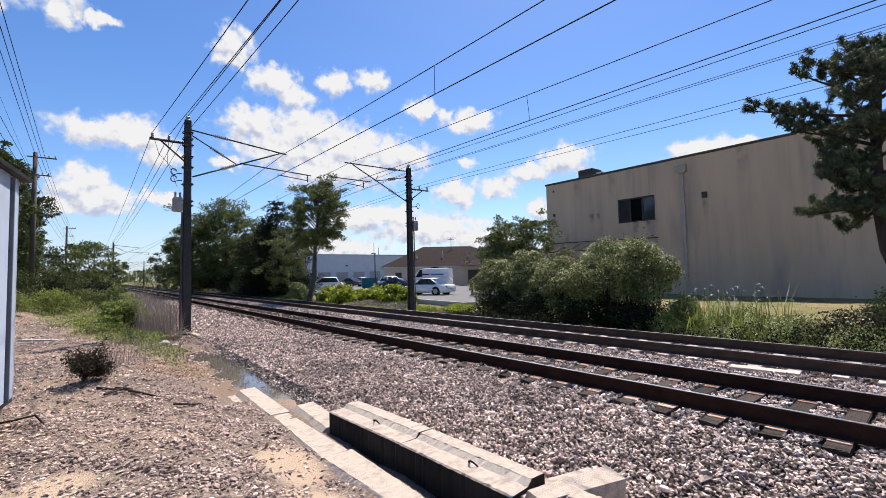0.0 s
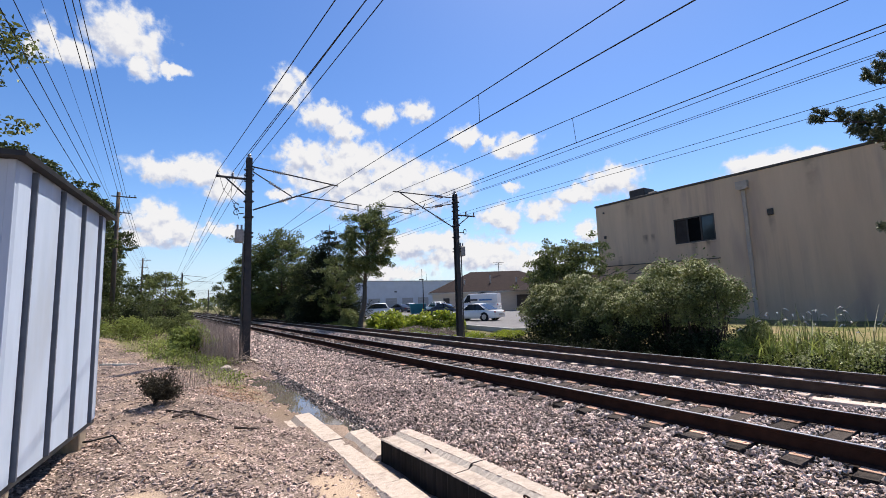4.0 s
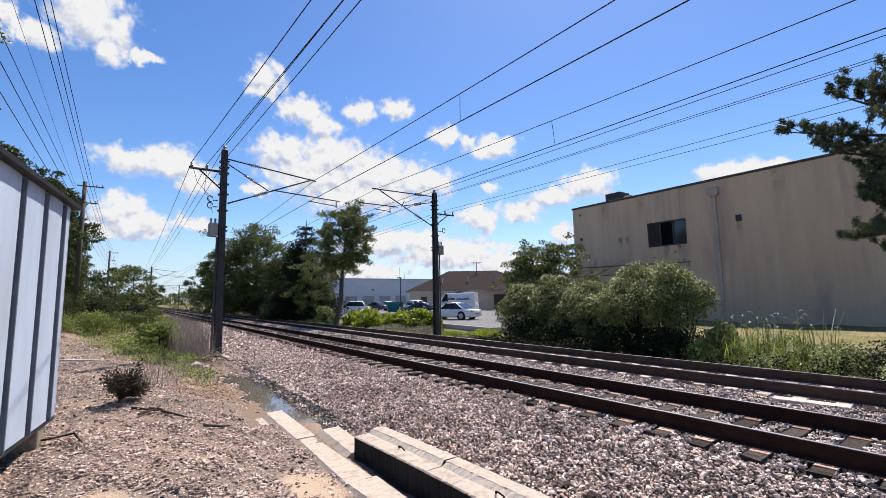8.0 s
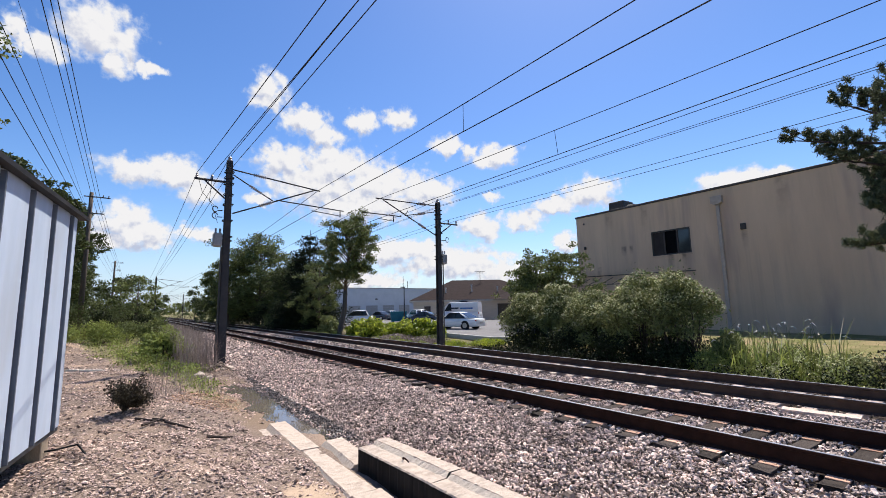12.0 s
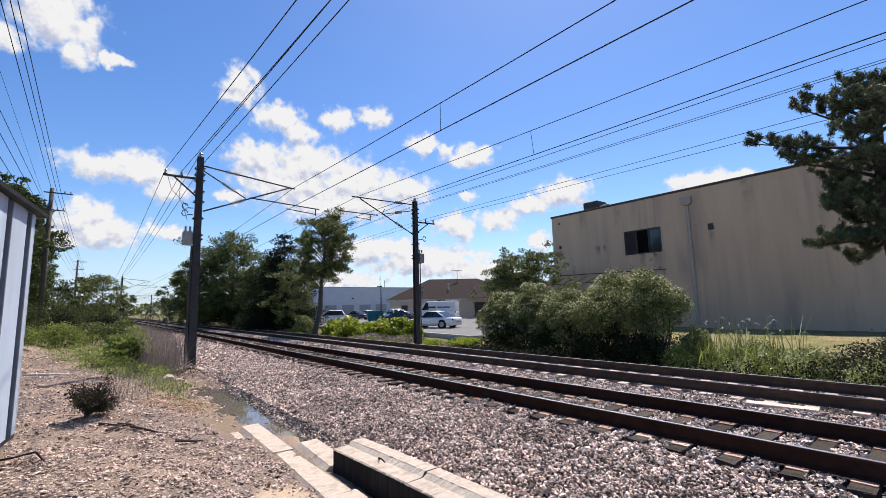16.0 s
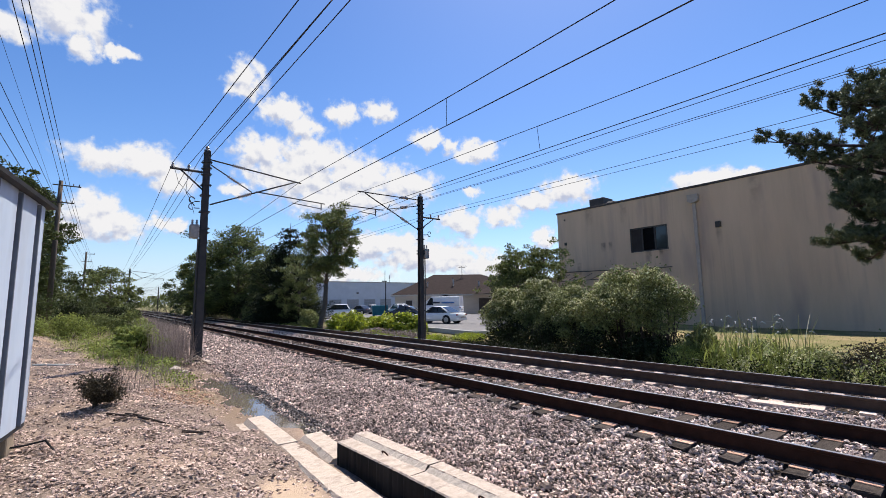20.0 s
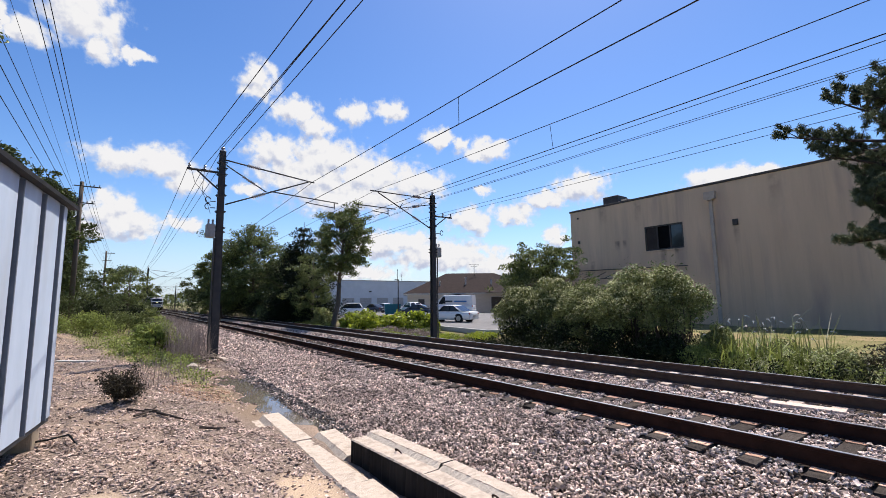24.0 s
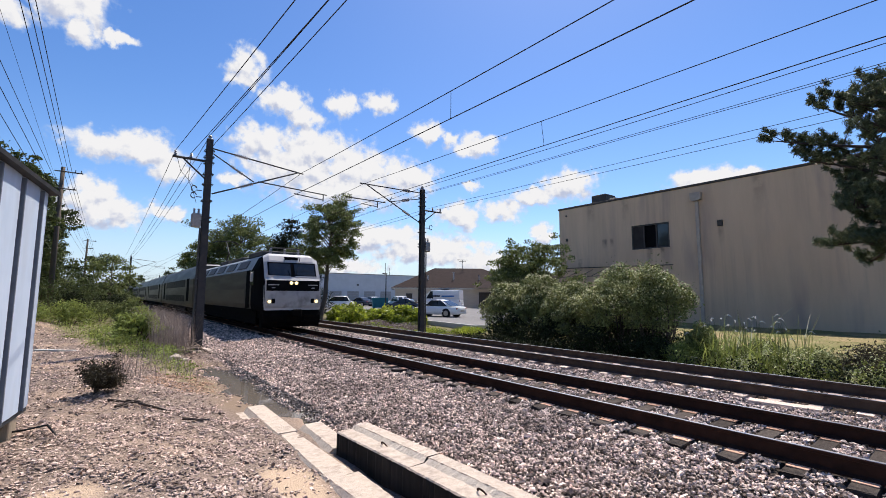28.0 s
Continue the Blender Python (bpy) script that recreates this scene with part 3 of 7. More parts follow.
CLOUDS_B = [(17.4, 23.4, 2.7, 1.3), (19.9, 21.7, 2.0, 1.5), (20.6, 20.0, 1.4, 1.1), (25.0, 24.0, 2.1, 1.2), (30.0, 24.5, 1.9, 1.3), (36.4, 21.1, 2.0, 1.0), (42.6, 19.3, 3.6, 1.3), (39.2, 20.3, 1.1, 0.8), (69.9, 13.2, 3.5, 1.2), (74.0, 13.3, 1.8, 0.6)]
CLOUDS_C = [(15.1, 18.2, 3.1, 2.0), (21.4, 18.4, 5.2, 2.4), (19.3, 15.8, 6.5, 2.8), (27.3, 16.1, 6.1, 2.5), (33.3, 15.1, 3.8, 2.0), (25.1, 13.5, 8.2, 2.2), (12.6, 13.6, 1.4, 0.8), (54.7, 13.9, 3.3, 1.7), (50.5, 12.9, 3.5, 1.1), (46.4, 10.8, 2.7, 1.3), (40.8, 10.5, 2.8, 1.8), (42.1, 14.1, 1.1, 0.6), (51.6, 7.8, 1.5, 1.3), (29.5, 7.4, 7.5, 1.7), (36.9, 5.8, 8.0, 2.0), (44.3, 4.1, 4.4, 2.0), (25.1, 3.7, 7.1, 1.1)]


def cloud_mat():
    """Fair-weather clouds: soft blobs at given bearings and heights, broken up by noise, clear between."""
    m = bpy.data.materials.new("cloud")
    m.use_nodes = True
    n, l = m.node_tree.nodes, m.node_tree.links
    n.remove(n["Principled BSDF"])
    uv = n.new("ShaderNodeUVMap")
    uv.uv_map = "bearing"
    ns = n.new("ShaderNodeTexNoise")
    ns.inputs["Scale"].default_value, ns.inputs["Detail"].default_value, ns.inputs["Roughness"].default_value = 0.42, 4, 0.5
    ns2 = n.new("ShaderNodeTexNoise")
    ns2.inputs["Scale"].default_value, ns2.inputs["Detail"].default_value, ns2.inputs["Roughness"].default_value = 0.7, 8, 0.55
    l.new(uv.outputs[0], ns.inputs["Vector"]), l.new(uv.outputs[0], ns2.inputs["Vector"])

    def vec(kind, a, b, out=0):
        q = n.new("ShaderNodeVectorMath")
        q.operation = kind
        l.new(a, q.inputs[0])
        if b is not None:
            if isinstance(b, tuple):
                q.inputs[1].default_value = b
            else:
                l.new(b, q.inputs[1])
        return q.outputs[out]

    def num(kind, a, b):
        q = n.new("ShaderNodeMath")
        q.operation = kind
        for i, v in enumerate((a, b)):
            if isinstance(v, (int, float)):
                q.inputs[i].default_value = v
            else:
                l.new(v, q.inputs[i])
        return q.outputs[0]

    fine = n.new("ShaderNodeTexNoise")
    fine.inputs["Scale"].default_value, fine.inputs["Detail"].default_value, fine.inputs["Roughness"].default_value = 1.7, 7, 0.6
    l.new(uv.outputs[0], fine.inputs["Vector"])
    warp = vec("ADD", vec("MULTIPLY", vec("SUBTRACT", ns.outputs["Color"], (0.5, 0.5, 0.5)), (4.0, 2.6, 0)), vec("MULTIPLY", vec("SUBTRACT", fine.outputs["Color"], (0.5, 0.5, 0.5)), (0.9, 0.8, 0)))
    co = vec("ADD", uv.outputs[0], warp)

    def nearest(at):
        best = None
        for az, el, ra, re in CLOUDS_A + CLOUDS_B + CLOUDS_C:
            d = vec("LENGTH", vec("MULTIPLY", vec("SUBTRACT", at, (az, el, 0)), (1 / (ra * 1.42), 1 / (re * 1.5), 0)), None, 1)
            best = d if best is None else num("MINIMUM", best, d)
        return best

    best = nearest(co)
    above = nearest(vec("ADD", co, (0.5, 1.3, 0)))
    dens = num("ADD", num("SUBTRACT", 1.0, best), num("MULTIPLY", num("SUBTRACT", ns2.outputs[0], 0.5), 1.25))
    alpha = n.new("ShaderNodeMapRange")
    alpha.interpolation_type = "SMOOTHSTEP"
    alpha.inputs[1].default_value, alpha.inputs[2].default_value = 0.0, 0.55
    l.new(dens, alpha.inputs[0])
    tone = n.new("ShaderNodeMix")
    tone.data_type = "RGBA"
    tone.inputs[6].default_value, tone.inputs[7].default_value = (0.57, 0.62, 0.79, 1), (1.0, 0.99, 1.0, 1)
    tr = n.new("ShaderNodeMapRange")
    ns3 = n.new("ShaderNodeTexNoise")
    ns3.inputs["Scale"].default_value, ns3.inputs["Detail"].default_value, ns3.inputs["Roughness"].default_value = 0.6, 5, 0.55
    ns4 = n.new("ShaderNodeTexNoise")
    ns4.inputs["Scale"].default_value, ns4.inputs["Detail"].default_value, ns4.inputs["Roughness"].default_value = 0.6, 5, 0.55
    l.new(uv.outputs[0], ns4.inputs["Vector"])
    l.new(vec("ADD", uv.outputs[0], (0.3, 0.8, 0)), ns3.inputs["Vector"])
    tr.interpolation_type = "SMOOTHSTEP"
    tr.inputs[1].default_value, tr.inputs[2].default_value = -0.62, 0.16
    l.new(num("ADD", num("MULTIPLY", num("SUBTRACT", above, best), 0.85), num("MULTIPLY", num("SUBTRACT", ns4.outputs[0], ns3.outputs[0]), 1.7)), tr.inputs[0]), l.new(tr.outputs[0], tone.inputs[0])
    em, tp, mx = n.new("ShaderNodeEmission"), n.new("ShaderNodeBsdfTransparent"), n.new("ShaderNodeMixShader")
    em.inputs[1].default_value = 0.6
    veil = n.new("ShaderNodeMix")
    veil.data_type = "RGBA"
    veil.inputs[6].default_value = (0.6, 0.74, 0.98, 1)
    l.new(alpha.outputs[0], veil.inputs[0]), l.new(tone.outputs[2], veil.inputs[7])
    l.new(veil.outputs[2], em.inputs[0])
    sep, haze = n.new("ShaderNodeSeparateXYZ"), n.new("ShaderNodeMapRange")
    haze.interpolation_type = "SMOOTHSTEP"
    haze.inputs[1].default_value, haze.inputs[2].default_value, haze.inputs[3].default_value, haze.inputs[4].default_value = 0.0, 11.0, 0.7, 0.0
    l.new(uv.outputs[0], sep.inputs[0]), l.new(sep.outputs[1], haze.inputs[0])
    l.new(num("MAXIMUM", alpha.outputs[0], haze.outputs[0]), mx.inputs[0]), l.new(tp.outputs[0], mx.inputs[1]), l.new(em.outputs[0], mx.inputs[2])
    l.new(mx.outputs[0], n["Material Output"].inputs[0])
    return m


def cloud_backdrop():
    R, az, el = 4200.0, np.linspace(-40, 100, 71), np.linspace(0.2, 42, 22)
    A, E = np.meshgrid(np.radians(az), np.radians(el))
    v = np.stack([R * np.sin(A) * np.cos(E), R * np.cos(A) * np.cos(E), R * np.sin(E)], -1).reshape(-1, 3)
    w, h = len(az), len(el)
    f = np.array([[j * w + i, j * w + i + 1, (j + 1) * w + i + 1, (j + 1) * w + i] for j in range(h - 1) for i in range(w - 1)])
    ob = quads("backdrop_clouds", v, f, cloud_mat())
    lay = ob.data.uv_layers.new(name="bearing")
    deg = np.stack([np.degrees(A), np.degrees(E)], -1).reshape(-1, 2)
    lay.data.foreach_set("uv", deg[f.ravel()].astype(np.float32).ravel())
    return tagged(ob, "scattered white fair-weather clouds in a blue sky", "clouds", kind="structure")


clouds = cloud_backdrop()


# ---- ground ----
def spaced(lo, hi, fine_lo, fine_hi, step):
    out = list(np.arange(fine_lo, fine_hi + 1e-6, step))
    s, v = step, fine_hi
    while v < hi:
        s *= 1.35
        v += s
        out.append(min(v, hi))
    s, v = step, fine_lo
    while v > lo:
        s *= 1.35
        v -= s
        out.insert(0, max(v, lo))
    return np.array(out)


def sheet(name, xs, ys, height, material, label="", category="", smooth_faces=True):
    X, Y = np.meshgrid(xs, ys)
    v = np.stack([X, Y, height(X, Y)], -1).reshape(-1, 3)
    w, h = len(xs), len(ys)
    j, i = np.meshgrid(np.arange(h - 1), np.arange(w - 1), indexing="ij")
    a = (j * w + i).ravel()
    f = np.stack([a, a + 1, a + w + 1, a + w], 1)
    ob = quads(name, v, f, material, smooth=smooth_faces)
    return tagged(ob, label, category, kind="structure")


def rough_ground(x, y):
    near = smooth(np.hypot(x, y - 6), 30, 12)
    z = ground_z(x, y)
    wob = 0.018 * np.sin(3.1 * x + 1.3 * y) + 0.014 * np.sin(5.3 * y - 2.2 * x) + 0.01 * np.sin(9.7 * x + 7.1 * y)
    return z + wob * near


sheet("ground", spaced(-4000, 4000, -4, 34, 0.25), spaced(-4000, 4000, -3, 40, 0.25), rough_ground, ground_mat(), "stony earth path running into rough grass", "ground")


def rough_bed(x, y):
    return bed_z(x, y) + 0.02 * np.sin(7 * x + 3 * y) * np.sin(5 * y - 4 * x) + 0.012 * np.sin(17 * x) * np.sin(15 * y)


sheet("ballast_bed", np.arange(2.78, 13.71, 0.14), spaced(-400, 1200, -3, 30, 0.16), lambda x, y: rough_bed(x, y) - 0.045, M_BALLAST, "near-black railway ballast bed, shade between the stones painted in", "ballast")


def stones(name, n, x0, x1, y0, y1, height, size, material, label, keep=None, flat=0.75):
    """Loose broken stones: angular, each turned and chipped its own way; ballast lies packed, other stones strewn."""
    packed = name in ("ballast_stones", "path_gravel")
    if packed:
        step = math.sqrt((x1 - x0) * (y1 - y0) / n)
        gx, gy = np.meshgrid(np.arange(x0, x1, step), np.arange(y0, y1, step))
        x, y = gx.ravel() + rng.uniform(-0.42, 0.42, gx.size) * step, gy.ravel() + rng.uniform(-0.42, 0.42, gx.size) * step
    else:
        x, y = rng.uniform(x0, x1, n), rng.uniform(y0, y1, n)
    if keep is not None:
        ok = keep(x, y)
        x, y = x[ok], y[ok]
    n = len(x)
    s = size * rng.lognormal(0, 0.26 if packed else 0.3, n)
    corner = np.array([[0.52, 0.42, -0.4], [-0.52, 0.42, -0.4], [-0.52, -0.42, -0.4], [0.52, -0.42, -0.4], [0.36, 0.3, 0.4], [-0.36, 0.3, 0.4], [-0.36, -0.3, 0.4], [0.36, -0.3, 0.4]])
    v = corner[None] * rng.uniform(0.8, 1.15, (n, 8, 1)) + rng.normal(0, 0.075, (n, 8, 3))
    v *= (s[:, None] * np.stack([np.ones(n), rng.uniform(0.55, 0.95, n), rng.uniform(flat * 0.7, flat * 1.3, n)], 1))[:, None]
    lie = 0.3 if name == "ballast_stones" else 0.13
    q = rng.normal(size=(n, 4)) * np.array([1, lie, lie, 1])
    q /= np.linalg.norm(q, axis=1)[:, None]
    w, a, b, c = q.T
    R = np.stack([np.stack([1 - 2 * (b * b + c * c), 2 * (a * b - c * w), 2 * (a * c + b * w)], -1), np.stack([2 * (a * b + c * w), 1 - 2 * (a * a + c * c), 2 * (b * c - a * w)], -1), np.stack([2 * (a * c - b * w), 2 * (b * c + a * w), 1 - 2 * (a * a + b * b)], -1)], 1)
    v = np.einsum("nij,nkj->nki", R, v)
    v[:, :, 0] += x[:, None]
    v[:, :, 1] += y[:, None]
    v[:, :, 2] += (height(x, y) + s * 0.12 + rng.uniform(-0.02, 0.01, n))[:, None]
    f = np.array([[4, 5, 6, 7], [0, 1, 5, 4], [1, 2, 6, 5], [2, 3, 7, 6], [3, 0, 4, 7]])
    faces = (np.arange(n)[:, None, None] * 8 + f[None]).reshape(-1, 4)
    return tagged(quads(name, v.reshape(-1, 3), faces, material), label, "stones", kind="stuff")


TIE_PITCH = 0.58


def off_ties(x, y):
    k = np.abs(((y + 0.1) / TIE_PITCH + 0.5) % 1 - 0.5) * TIE_PITCH
    rail = np.minimum.reduce([np.abs(x - r) for r in (6.37, 7.87, 10.05, 11.55)])
    on = ((x > 5.78) & (x < 8.4)) | ((x > 9.74) & (x < 10.38)) | ((x > 11.22) & (x < 11.84))
    return ~(on & (k < 0.142)) & (rail > 0.09)


SHOULDER = "grey and pinkish crushed stone on the track shoulder"
stones("ballast_stones", 21000, 2.72, 5.85, 0.4, 9, rough_bed, 0.036, M_STONE, SHOULDER, flat=0.46)
stones("ballast_stones", 19000, 2.5, 5.85, 9, 20, rough_bed, 0.044, M_STONE, SHOULDER, lambda x, y: (y > 13.2) | (x > 2.78 + 0.07 * np.sin(4 * y)), 0.48)
stones("ballast_stones", 5500, 2.72, 13.2, -6, 0.4, rough_bed, 0.1, M_STONE, "grey crushed stone along the tracks", off_ties, 0.45)
stones("ballast_stones", 8500, 2.4, 5.85, 20, 46, rough_bed, 0.085, M_STONE, SHOULDER, flat=0.55)
stones("ballast_stones", 26000, 5.8, 8.5, 0.6, 16, rough_bed, 0.044, M_STONE_PALE, "grey crushed stone between the ties", off_ties, 0.4)
stones("ballast_stones", 13000, 8.4, 9.75, 0.8, 20, rough_bed, 0.046, M_STONE_PALE, "grey crushed stone between the two tracks", off_ties, 0.4)
stones("ballast_stones", 18000, 9.7, 13.2, 0, 26, rough_bed, 0.054, M_STONE_PALE, "grey crushed stone round the far track", off_ties, 0.42)
stones("ballast_stones", 9000, 5.8, 13.0, 16, 50, rough_bed, 0.075, M_STONE, "grey crushed stone along the tracks", off_ties)
stones("loose_ballast", 420, 2.9, 5.8, 0.8, 12, lambda x, y: rough_bed(x, y) + 0.012, 0.056, M_STONE, "larger broken stones on the track shoulder", flat=0.4)
stones("wet_ballast", 4400, 2.5, 3.05, 6.6, 14.6, lambda x, y: -0.195 + 0.1 * (x - 2.5), 0.036, M_WETSTONE, "dark wet stones along the edge of the puddle", lambda x, y: x > 2.68 + 0.1 * np.sin(1.9 * y) + 0.08 * np.sin(4.3 * y) + rng.normal(0, 0.08, len(x)) + 0.2 * (y > 13.5), 0.5)


def in_green(x, y):
    """The weeds' side of the border that runs from the drain's end slantwise across the path."""
    return (y + 5.3 * np.clip(x, -3, 1.5) + rng.normal(0, 1.6, len(x)) > 19.0) & (x < 1.75)


def on_path(x, y):
    patch = np.sin(1.7 * x + 0.6 * y) + np.sin(1.1 * y - 2.3 * x) + 0.8 * np.sin(3.3 * x + 2.9 * y)
    sand = np.minimum(((x - 1.62) / 0.28) ** 2 + ((y - 4.55) / 0.6) ** 2, np.minimum(((x - 1.6) / 0.2) ** 2 + ((y - 3.4) / 0.5) ** 2, ((x + 0.35) / 0.45) ** 2 + ((y - 5.0) / 0.35) ** 2))
    bare = (sand + rng.normal(0, 0.25, len(x)) < 1) & (rng.uniform(0, 1, len(x)) < 0.8)
    dry = ~bare & ~((x > 1.93) & (y < 8.6)) & ~((x > 1.6) & (y > 7.35) & (y < 8.5)) & ~in_green(x, y)
    sparse = (x > 1.5) & (y > 8) & (y < 11.5) & (rng.uniform(0, 1, len(x)) < 0.45)
    return dry & ~sparse & (patch + rng.normal(0, 1.0, len(x)) > -2.8)


FLAKES = "flat brown and grey broken stones strewn over the path"
stones("path_gravel", 34000, -4.2, 2.0, 1.2, 8, rough_ground, 0.032, M_GRIT, FLAKES, on_path, 0.32)
stones("path_gravel", 13000, -4.2, 2.0, 1.2, 8, rough_ground, 0.038, M_GRIT, FLAKES, on_path, 0.26)
stones("path_gravel", 18000, -4.2, 2.9, 8, 18, rough_ground, 0.041, M_GRIT, FLAKES, on_path, 0.36)
stones("path_gravel", 6000, -7, 1.2, 18, 34, rough_ground, 0.06, M_GRIT, FLAKES, on_path, 0.4)
stones("path_gravel", 2600, 0.7, 2.0, 9.4, 12.4, rough_ground, 0.034, M_RUSTGRIT, "rust-stained gravel beside the puddle", lambda x, y: (x - 1.35) ** 2 / 0.35 + (y - 10.9) ** 2 / 1.6 + rng.normal(0, 0.35, len(x)) < 1, 0.4)
stones("path_gravel", 5000, -5, 2.05, -6, 1.2, rough_ground, 0.065, M_GRIT, FLAKES, on_path, 0.4)
stones("path_stones", 420, -3.5, 1.9, 1.2, 12, rough_ground, 0.056, M_GRIT, "larger flat broken stones lying on the path", on_path, 0.24)


# ---- yards beyond the track ----
def lot():
    bm = bmesh.new()
    prism(bm, [(17.2, 19.3), (21.8, 17.6), (32.6, 17.6), (32.6, 26), (75, 26), (75, 96), (18.5, 96), (18.5, 30)], "z", -0.12, 0.03)
    tagged(part("parking_lot", bm, M_ASPHALT), "grey asphalt car park behind the track", "parking lot", kind="structure")
    k = thing("kerb", pose(0, 0, 0), "pale concrete kerb along the car park's edge", "kerb", kind="structure")
    pts = [(18.35, 96), (18.35, 30), (17.05, 19.2), (21.7, 17.45), (32.4, 17.45)]
    for a, b in zip(pts, pts[1:]):
        d = Vector((b[0] - a[0], b[1] - a[1], 0))
        steps = max(1, int(d.length / 3.0)) if d.length < 40 else 12
        for i in range(steps):
            bm = one_box(-0.08, 0.08, 0.004, d.length / steps - 0.004, -0.15, 0.14, 0.02)
            ob = part("kerbstone", bm, M_KERB, k)
            ob.matrix_local = Matrix.Translation(Vector((*a, 0)) + d * (i / steps)) @ Matrix.Rotation(math.atan2(-d.x, d.y), 4, "Z")
    bm = bmesh.new()
    X = np.linspace(19.0, 32.95, 30)
    tagged(sheet("lawn", X, np.linspace(-30, 17.2, 60), lambda x, y: ground_z(x, y) + 0.03 + 0.02 * np.sin(3 * x) * np.sin(2.3 * y), M_LAWN), "patchy green and straw-coloured lawn by the warehouse wall", "lawn", kind="structure")


lot()


def puddle():
    """Standing water in the drain beside the ballast, with a ragged outline."""
    left, right = [], []
    for i in range(40):
        y = 6.5 + 8.3 * i / 39
        mid = 2.3
        half = 0.62
        left.append((mid - half - 0.10 * math.sin(y * 2.1) - 0.05 * math.sin(5.3 * y), y))
        right.append((mid + half + 0.06 * math.sin(y * 3.3 + 1) + 0.04 * math.sin(7.7 * y), y))
    bm = bmesh.new()
    rows = [(bm.verts.new((*a, -0.165)), bm.verts.new((*b, -0.165))) for a, b in zip(left, right)]
    for (a, b), (c, d) in zip(rows, rows[1:]):
        bm.faces.new((a, b, d, c))
    return tagged(part("puddle", bm, water_mat()), "shallow muddy puddle reflecting the sky beside the ballast", "puddle", kind="structure")


puddle()


# ---- tracks ----
def rail_mesh(name, x, parent, rust):
    """A flat-bottomed rail; its running face is worn bright."""
    prof = [(-0.07, -0.034), (0.07, -0.034), (0.07, -0.02), (0.012, 0.0), (0.009, 0.12), (0.034, 0.132), (0.035, 0.162), (0.03, 0.168), (-0.03, 0.168), (-0.035, 0.162), (-0.034, 0.132), (-0.009, 0.12), (-0.012, 0.0), (-0.07, -0.02)]
    bm = prism(bmesh.new(), [(x + a, 0.014 + b) for a, b in prof], "y", -400, 1200)
    top = prism(bmesh.new(), [(x - 0.024, 0.178), (x + 0.026, 0.178), (x + 0.022, 0.1855), (x - 0.02, 0.1855)], "y", -400, 1200)
    r = part(name, bm, rust, parent)
    part("running_face", top, M_RAILTOP, r, "rail top worn bright by wheels")


def tie_data(name, half, material, seed):
    g = random.Random(seed)
    bm = box(bmesh.new(), -half, half, -0.115, 0.115, -0.17, 0.0, 0.012)
    for v in bm.verts:
        v.co += Vector((g.uniform(-0.03, 0.03), g.uniform(-0.008, 0.008), g.uniform(-0.006, 0.006)))
    d = bpy.data.meshes.new(name)
    bm.to_mesh(d)
    bm.free()
    d.materials.append(material)
    return d


def track(x_near, x_far, tie_m, plate_m, label, first, last, half=1.3, pw=0.2, ph=0.014, rust=M_RAIL):
    t = thing("railway_track", pose(0, 0, 0), label, "railway track", "pair of tracks", "structure")
    rail_mesh("rail", x_near, t, rust), rail_mesh("rail", x_far, t, rust)
    kinds = [tie_data("tie", half, tie_m, i) for i in range(5)]
    pb = box(bmesh.new(), -pw, pw, -0.105, 0.105, 0.0, ph, 0.004)
    for sx in (-0.14, 0.14):
        for sy in (-0.055, 0.055):
            box(pb, sx - 0.013, sx + 0.013, sy - 0.013, sy + 0.013, ph, ph + 0.007)
    pd = bpy.data.meshes.new("tie_plate")
    pb.to_mesh(pd)
    pb.free()
    pd.materials.append(plate_m)
    g = random.Random(int(x_near * 10))
    mid, y, i = (x_near + x_far) / 2, first, 0
    while y < last:
        tie = new("tie", kinds[i % 5])
        tie.parent = t
        tie.matrix_local = pose(mid + g.uniform(-0.04, 0.04), y + g.uniform(-0.03, 0.03), -0.031, 0, 0, g.uniform(-1.2, 1.2))
        if y < 45:
            for s in (x_near - mid, x_far - mid):
                pl = new("tie_plate", pd)
                pl.parent = tie
                pl.matrix_local = pose(s, 0, 0.0)
        y, i = y + TIE_PITCH, i + 1
    return t


track(6.37, 7.87, M_TIE, M_PLATE, "rusty railway track on dark wooden ties", -2.42, 75, 1.18)
M_PLATE2 = mat("pale_plate", (0.68, 0.54, 0.45), (0.52, 0.41, 0.345), scale=10, rough=0.8, vary=0.25)
track(10.05, 11.55, M_TIE2, M_PLATE2, "rusty railway track on pale weathered ties", -2.42, 75, 1.06, 0.29, 0.01, M_RAIL2)


